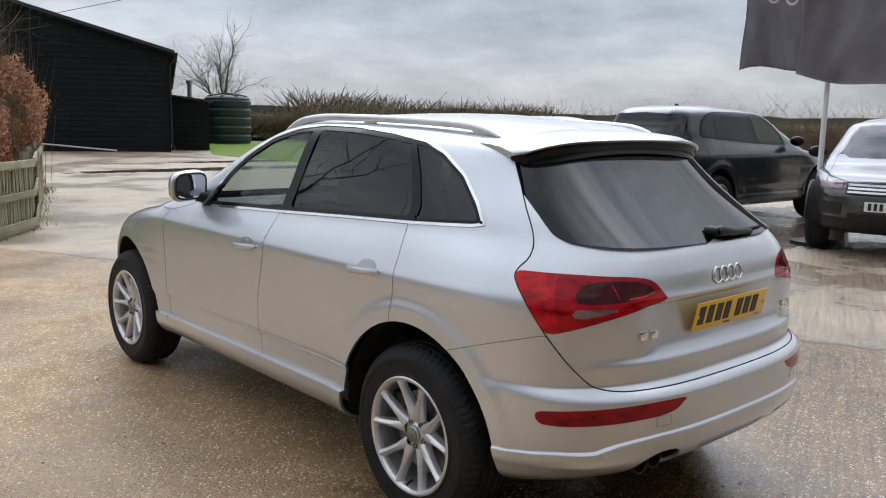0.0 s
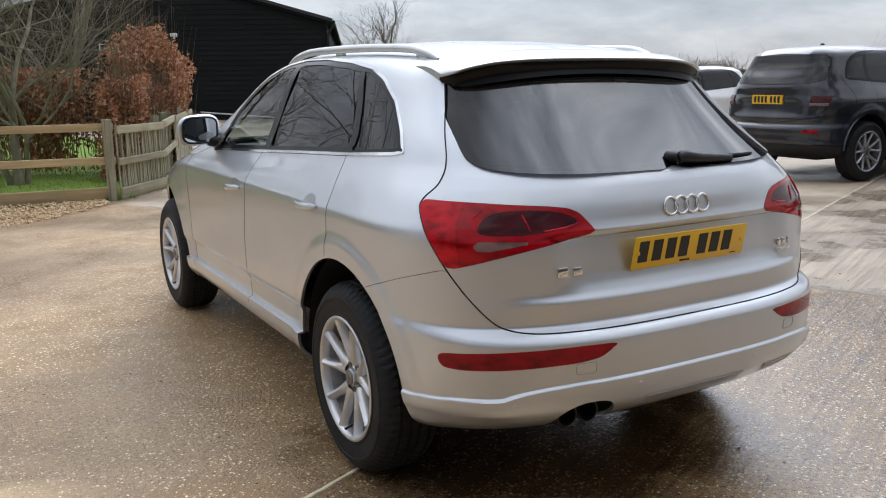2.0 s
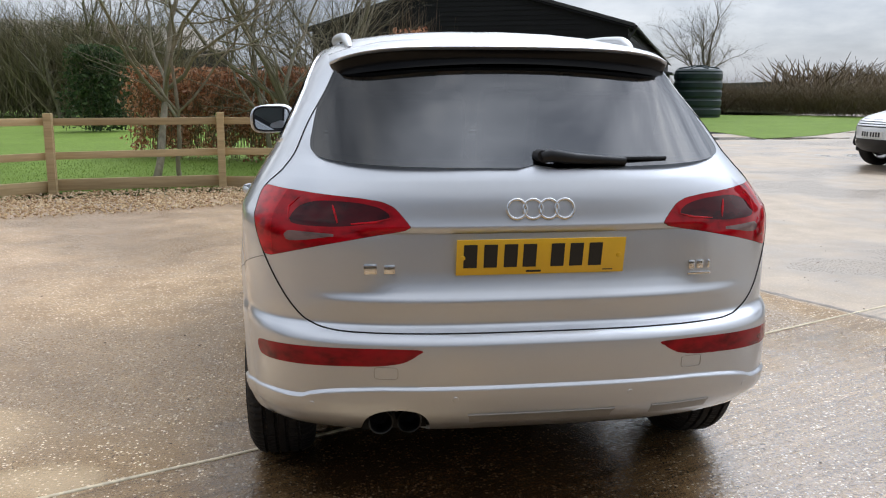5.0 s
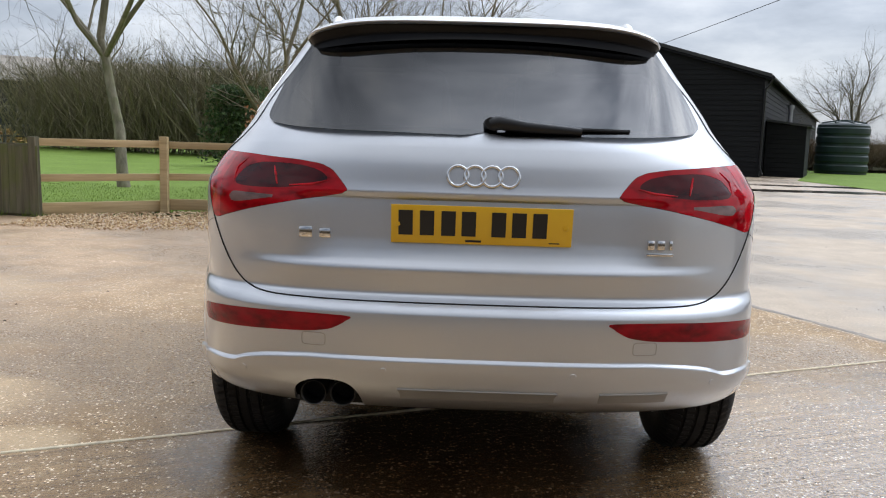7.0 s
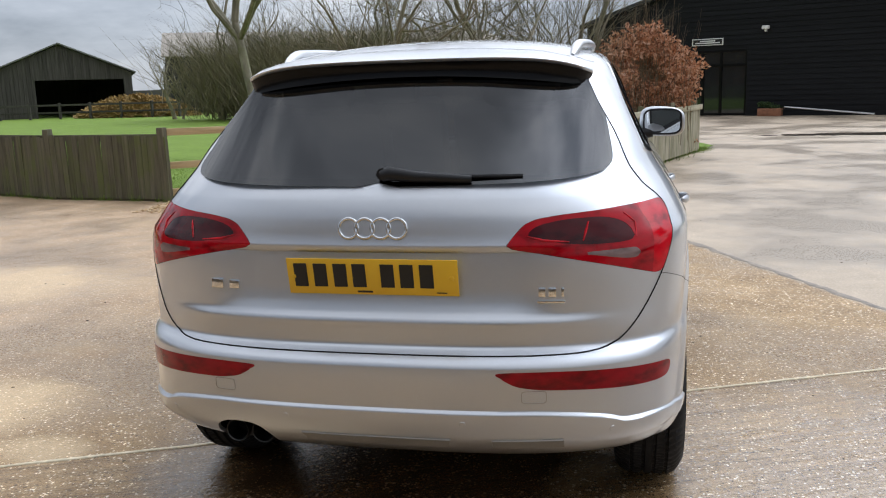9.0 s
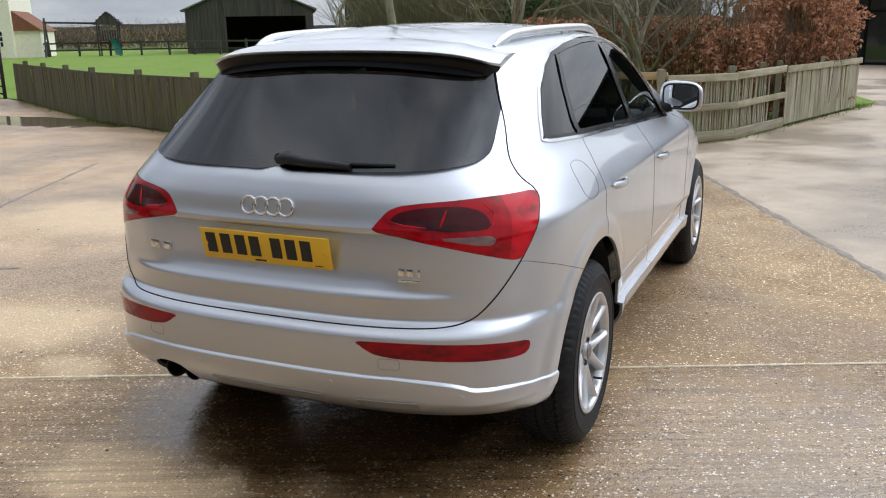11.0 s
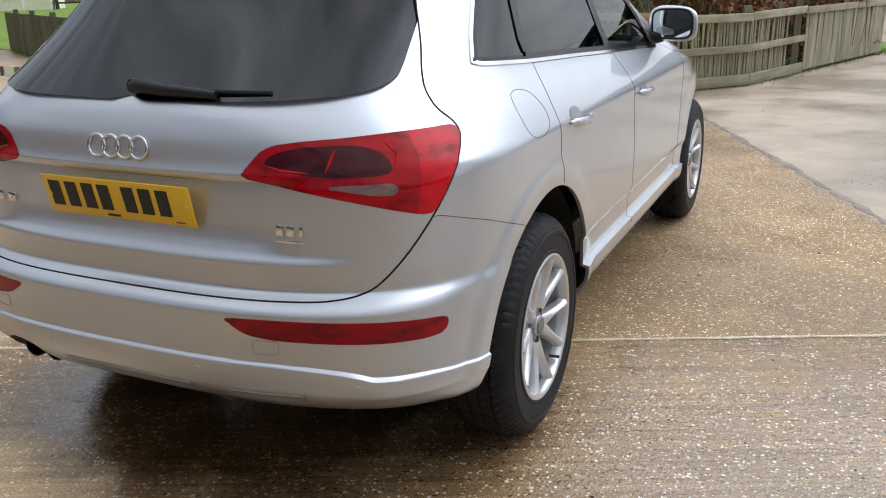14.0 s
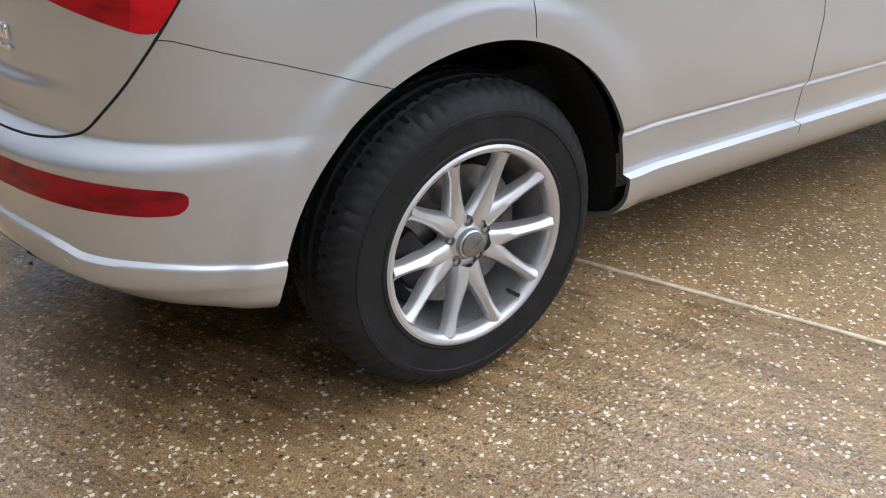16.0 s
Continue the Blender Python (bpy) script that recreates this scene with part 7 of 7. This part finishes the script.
# ---- parked cars ----
def cut_plain():
    bm = skin_mesh(76, False)
    lay = bm.faces.layers.int.new("panel")

    def go(field, name, among=("body",), snap=.06):
        cut_region(bm, field, L[name], [L[a] for a in among], lay, snap)

    for hy in (0, WHEELBASE):
        go(lambda P: np.maximum(np.hypot(P[:, 1] - hy, P[:, 2] - HUB_Z) - ARCH_R, .55 - np.abs(P[:, 0])), "arch")
    go(lambda P: np.maximum(outline_sd(((-.1, 1.148), (.56, 1.162), (.668, 1.20), (.645, 1.33), (.58, 1.46), (-.1, 1.49)), np.stack([np.abs(P[:, 0]), P[:, 2]], 1)), P[:, 1] - .05), "rear_glass")
    go(both(yz(FRONT_DOOR), side_only), "front_door")
    go(both(yz(REAR_DOOR), side_only), "rear_door")
    dlo = both(yz(DLO), lambda P: .30 - np.abs(P[:, 0]))
    go(dlo, "surround", ("body", "front_door", "rear_door"))
    for n, poly in WINDOWS.items():
        go(both(grown(dlo, .026), yz(poly)), "win_" + n, ("surround",))
    go(both(lambda P: outline_sd(((-.1, 1.115), (.62, 1.115), (.66, 1.16), (.545, 1.47), (.40, 1.505), (-.1, 1.515)), np.stack([np.abs(P[:, 0]), P[:, 2]], 1)), lambda P: 1.0 - P[:, 1]), "windscreen")
    go(lambda P: P[:, 2] - .46, "bumper")
    go(lambda P: np.maximum(P[:, 1] + .3, np.abs(P[:, 0]) * .15 + P[:, 2] * 0 + np.maximum(P[:, 2] - 1.5, .68 - P[:, 2]) + 0 * P[:, 1]), "tailgate")
    go(both(lambda P: np.abs(P[:, 0]) - .70, lambda P: 2.05 - P[:, 1], lambda P: .80 - P[:, 2]), "bonnet")
    return bm, lay


PLAIN, PLAIN_LAY = cut_plain()
PLAIN_TREE = BVHTree.FromBMesh(PLAIN)
ALLOY_D = simple("grey_alloy", (.42, .42, .43), .3, .85)


def parked_car(name, m, coat, label, size):
    """A five-door off-road car; its own space is that of the silver car, stretched by size."""
    car = thing(name, m, label, "car")
    S = Matrix.Diagonal((*size, 1))

    def panel(pname, labels, mat, plabel="", shrink=.003, push=0.0, test=None, thick=.0):
        ids = {L[x] for x in labels}
        nb = take(PLAIN, PLAIN_LAY, lambda n, x: n in ids and (test is None or test(x)), shrink, push, thick)
        upright(nb)
        bmesh.ops.transform(nb, matrix=S, verts=nb.verts)
        return part(pname, nb, mat, car, plabel, 50)

    def upright(nb):
        """A boxier tail and a flatter roof than the silver car's."""
        for v in nb.verts:
            up = min(max((v.co.z - 1.05) / .45, 0), 1)
            k = float(smooth(1.3, -.3, v.co.y))
            v.co.y -= .26 * up * k
            v.co.z += .05 * up * k + .03 * up * float(smooth(.9, 1.6, v.co.y))

    panel("body_shell", ("body",), coat)
    panel("bonnet", ("bonnet",), coat)
    panel("tailgate", ("tailgate",), coat)
    panel("sill_cladding", ("bumper",), BLACK_PL, "black lower cladding")
    panel("rear_window", ("rear_glass",), PRIVACY, "dark glass", .001)
    panel("windscreen", ("windscreen",), CLEAR, "windscreen reflecting the sky", 0)
    for test in (lambda x: x.calc_center_median().x < 0, lambda x: x.calc_center_median().x > 0):
        panel("front_door", ("front_door",), coat, test=test)
        panel("rear_door", ("rear_door",), coat, test=test)
        panel("window_surround", ("surround",), BLACK_GL, test=test, shrink=0)
        panel("front_window", ("win_front",), CLEAR, test=test, shrink=0)
        panel("rear_side_window", ("win_rear",), PRIVACY, test=test, shrink=0)
        panel("quarter_window", ("win_quarter",), PRIVACY, test=test, shrink=0)
    keep_out = {L[x] for x in ("arch", "rear_glass", "win_front", "win_rear", "win_quarter", "windscreen")}
    nb = take(PLAIN, PLAIN_LAY, lambda n, x: n not in keep_out, 0, -.02)
    upright(nb)
    bmesh.ops.transform(nb, matrix=S, verts=nb.verts)
    part("inner_shell", nb, BLACK_IN, car, "", 60)
    bm = bmesh.new()
    box(bm, (0, 1.4 * size[1], .36), (1.2, 4.0, .14), bev=.02)
    for x in (-.36, .36):
        for y in (1.05, .05):
            box(bm, (x, y, 1.05 * size[2]), (.46, .2, .75), bev=.05)
    part("underbody_and_seats", bm, BLACK_IN, car)

    def on(x, z, back=True):
        d = 1 if back else -1
        loc, nor, _, _ = PLAIN_TREE.ray_cast(Vector((x / size[0], -4 * d if back else 7, z / size[2])), Vector((0, d, 0)))
        return S @ loc if loc else Vector((x, -.8 if back else 3.6, z))

    def slab(pname, x0, x1, z0, z1, mat, back=True, t=.02, plabel="", parent=car):
        bm = bmesh.new()
        n = 8
        prev = None
        sg = -1 if back else 1
        for i in range(n + 1):
            x = x0 + (x1 - x0) * i / n
            row = []
            for z in (z0, (z0 + z1) / 2, z1):
                p = on(x, z, back)
                row.append(bm.verts.new(p + Vector((0, sg * t, 0))))
            if prev:
                for j in range(2):
                    bm.faces.new((prev[j], row[j], row[j + 1], prev[j + 1]))
            prev = row
        bmesh.ops.recalc_face_normals(bm, faces=bm.faces)
        r = bmesh.ops.solidify(bm, geom=list(bm.faces), thickness=.03)
        return part(pname, bm, mat, parent, plabel, 30)

    W, Hh = size[0], size[2]
    for s in (-1, 1):
        slab("tail_lamp", s * .60 * W, s * .80 * W, .955 * Hh, 1.035 * Hh, RED_D if coat is NAVY else RED, True, .012, "red and clear tail lamp")
        slab("reversing_light", s * .60 * W, s * .79 * W, .915 * Hh, .950 * Hh, PALE, True, .012)
        slab("rear_reflector", s * .58 * W, s * .74 * W, .60 * Hh, .64 * Hh, RED, True, .010)
        slab("head_lamp", s * .50 * W, s * .78 * W, .79 * Hh, .86 * Hh, PALE, False, .012, "clear head lamp")
        slab("fog_lamp_recess", s * .50 * W, s * .72 * W, .50 * Hh, .64 * Hh, BLACK_PL, False, .012, "black fog lamp recess")
        # mirrors
        bm = bmesh.new()
        bmesh.ops.create_uvsphere(bm, u_segments=16, v_segments=10, radius=1, matrix=Matrix.Translation((s * .98 * W, 1.9 * size[1], 1.17 * Hh)) @ Matrix.Diagonal((.12, .07, .08, 1)))
        part("door_mirror", bm, BLACK_GL, car, "gloss black door mirror")
        for hy in (0, WHEELBASE):
            wheel = new("wheel")
            wheel.parent = car
            wheel.matrix_basis = pose(s * (.905 * W - .115), hy * size[1], HUB_Z * Hh, 0, 0, 0 if s > 0 else 180)
            k = HUB_Z * Hh
            if not WHEEL_MADE:
                wheel_parts(wheel, k, .262, .25, 5, ALLOY_D)
                WHEEL_MADE.append((wheel, k))
            else:
                for o in WHEEL_MADE[0][0].children:
                    c = o.copy()
                    scene.collection.objects.link(c)
                    c.parent = wheel
                    c.scale = (1, k / WHEEL_MADE[0][1], k / WHEEL_MADE[0][1])
                    for q in o.children:
                        e = q.copy()
                        scene.collection.objects.link(e)
                        e.parent = c
            bm = bmesh.new()
            n = 24
            prev = None
            for i in range(n + 1):
                a = math.pi * i / n
                row = [bm.verts.new((s * x * W, (hy + (ARCH_R + .02) * math.cos(a)) * size[1], (HUB_Z + (ARCH_R + .02) * math.sin(a)) * Hh)) for x in (.89, .5)]
                mid = bm.verts.new((s * .5 * W, hy * size[1], HUB_Z * Hh))
                if prev:
                    bm.faces.new((prev[0], prev[1], row[1], row[0]))
                    bm.faces.new((prev[1], prev[2], row[1]))
                prev = row + [mid]
            part("wheel_housing", bm, BLACK_IN, car)
            # black arch trim
            bm = bmesh.new()
            pts = []
            for i in range(25):
                a = math.pi * (.02 + .96 * i / 24)
                y, z = hy + (ARCH_R + .01) * math.cos(a), HUB_Z + (ARCH_R + .01) * math.sin(a)
                pts.append((s * .905 * W, y * size[1], z * Hh))
            tube(bm, pts, .022, 6)
            part("arch_trim", bm, coat if coat is NAVY else BLACK_PL, car)
    plate = slab("number_plate", -.26, .26, .93 * Hh, 1.04 * Hh, YELLOW, True, .02, "yellow plate with bars for characters")
    for k in range(7):
        x = -.20 + .062 * k + (.03 if k > 3 else 0)
        slab("character_bar", x - .018, x + .018, .945 * Hh, 1.025 * Hh, INK, True, .024, "", plate)
    grille = slab("grille", -.46 * W, .46 * W, .74 * Hh, .87 * Hh, BLACK_PL, False, .012, "black front grille")
    for z in (.77, .81, .85):
        slab("grille_bar", -.44 * W, .44 * W, z * Hh - .012, z * Hh + .012, SATIN, False, .03, "satin bar", grille)
    plate = slab("number_plate", -.26, .26, .56 * Hh, .67 * Hh, WHITE_PLATE, False, .022, "white plate with bars for characters")
    for k in range(7):
        x = -.20 + .062 * k + (.03 if k > 3 else 0)
        slab("character_bar", x - .018, x + .018, .575 * Hh, .655 * Hh, INK, False, .026, "", plate)
    slab("lower_grille", -.42 * W, .42 * W, .44 * Hh, .53 * Hh, BLACK_PL, False, .012)
    # roof spoiler and aerial fin
    bm = bmesh.new()
    prev = None
    for i in range(21):
        x = (-.58 + 1.16 * i / 20) * W
        t = abs(x) / (.58 * W)
        z = (1.50 - .04 * t ** 2.5) * Hh
        y = -.43 + .10 * t ** 2
        row = [bm.verts.new(p) for p in ((x, y + .25, z + .035), (x, y, z), (x, y + .02, z - .03), (x, y + .16, z - .06))]
        if prev:
            for j in range(3):
                bm.faces.new((prev[j], row[j], row[j + 1], prev[j + 1]))
        prev = row
    bmesh.ops.recalc_face_normals(bm, faces=bm.faces)
    part("roof_spoiler", bm, BLACK_GL if coat is NAVY else coat, car, "", 30)
    bm = bmesh.new()
    prism(bm, [(-.09, 0), (.07, 0), (-.05, .07), (-.08, .07)], .03, pose(.015, .25, 1.60 * Hh, 0, 0, 90))
    bmesh.ops.recalc_face_normals(bm, faces=bm.faces)
    part("aerial_fin", bm, BLACK_GL, car)
    return car


WHEEL_MADE = []
# rear axle's middle and heading of each
parked_car("navy_car", pose(8.63, 5.27, 0, 0, 0, -92), NAVY, "dark navy off-road estate car with grey alloy wheels", (1.09, 1.06, 1.12))
parked_car("white_car", pose(12.31, 10.71, 0, 0, 0, 94), WHITEP, "white off-road car with black arches and grey alloy wheels", (1.04, .95, 1.0))
parked_car("grey_car", pose(11.0, 2.6, 0, 0, 0, 108), GREYP, "dark grey off-road car seen from its silver grille", (1.05, .98, 1.04))
PLAIN.free()

# ---- flags ----
pole = thing("flag_pole", pose(8.32, 2.68, 0), "white flag pole on a black weighted base", "flag pole", "flag poles")
bm = bmesh.new()
tube(bm, [(0, 0, .05), (0, 0, 4.6)], [.038, .026], 14)
part("mast", bm, POLE_M, pole, "white mast")
bm = bmesh.new()
lathe(bm, [(0, .0), (.30, .0), (.30, .05), (.06, .07), (.055, .42), (0, .42)], 28, m=Matrix.Rotation(-math.pi / 2, 4, "Y"))
part("base", bm, BLACK_PL, pole, "black base with a socket")


def flag(m, w, h, seed, marks, hem):
    """Cloth hung by its edge at x = 0, folding more towards the free edge; hem lowers the free corner."""
    f = thing("flag", m, "dark grey cloth flag, folded by the wind, with pale ring marks" if marks else "dark grey cloth flag bellying in the wind", "flag", "flags")

    def at(u, v):
        y = .13 * math.sin(4.2 * u + 2.2 * v + seed) * (.25 + u) + .045 * math.sin(13 * u - 5 * v + seed) * u + .03 * math.sin(10 * v + 7 * u) + .012 * math.sin(31 * u + 17 * v)
        z = -v * h - hem * u * h * (.3 + .7 * v) + .05 * h * math.sin(3.1 * u) * v * math.cos(seed) + .02 * math.sin(9 * u + seed)
        return Vector((u * w * (1 - .06 * v) + .03 * math.sin(7 * v + seed), y, z))

    bm = bmesh.new()
    nx, nz = 44, 52
    rows = [[bm.verts.new(at(i / nx, j / nz)) for i in range(nx + 1)] for j in range(nz + 1)]
    for j in range(nz):
        for i in range(nx):
            bm.faces.new((rows[j][i], rows[j][i + 1], rows[j + 1][i + 1], rows[j + 1][i]))
    bmesh.ops.solidify(bm, geom=list(bm.faces), thickness=.003)
    cloth = part("cloth", bm, FLAG_M, f, "", 180)
    for k in range(3 if marks else 0):
        # an oval ring printed on the cloth
        bm = bmesh.new()
        prev = None
        for i in range(29):
            a = 2 * math.pi * i / 28
            row = [bm.verts.new(at(.27 + .215 * k + r * math.cos(a), .555 + .72 * r * math.sin(a)) + Vector((0, .006, 0))) for r in (.082, .062)]
            if prev:
                bm.faces.new((prev[0], row[0], row[1], prev[1]))
            prev = row
        part("pale_ring_mark", bm, POLE_M, cloth)


flag(pose(8.32, 2.70, 4.45, 0, 0, 117), 1.12, 2.28, .6, True, -.05)
flag(pose(8.05, 2.99, 4.55, 0, 0, -62), 1.75, 2.33, 2.4, False, .03)
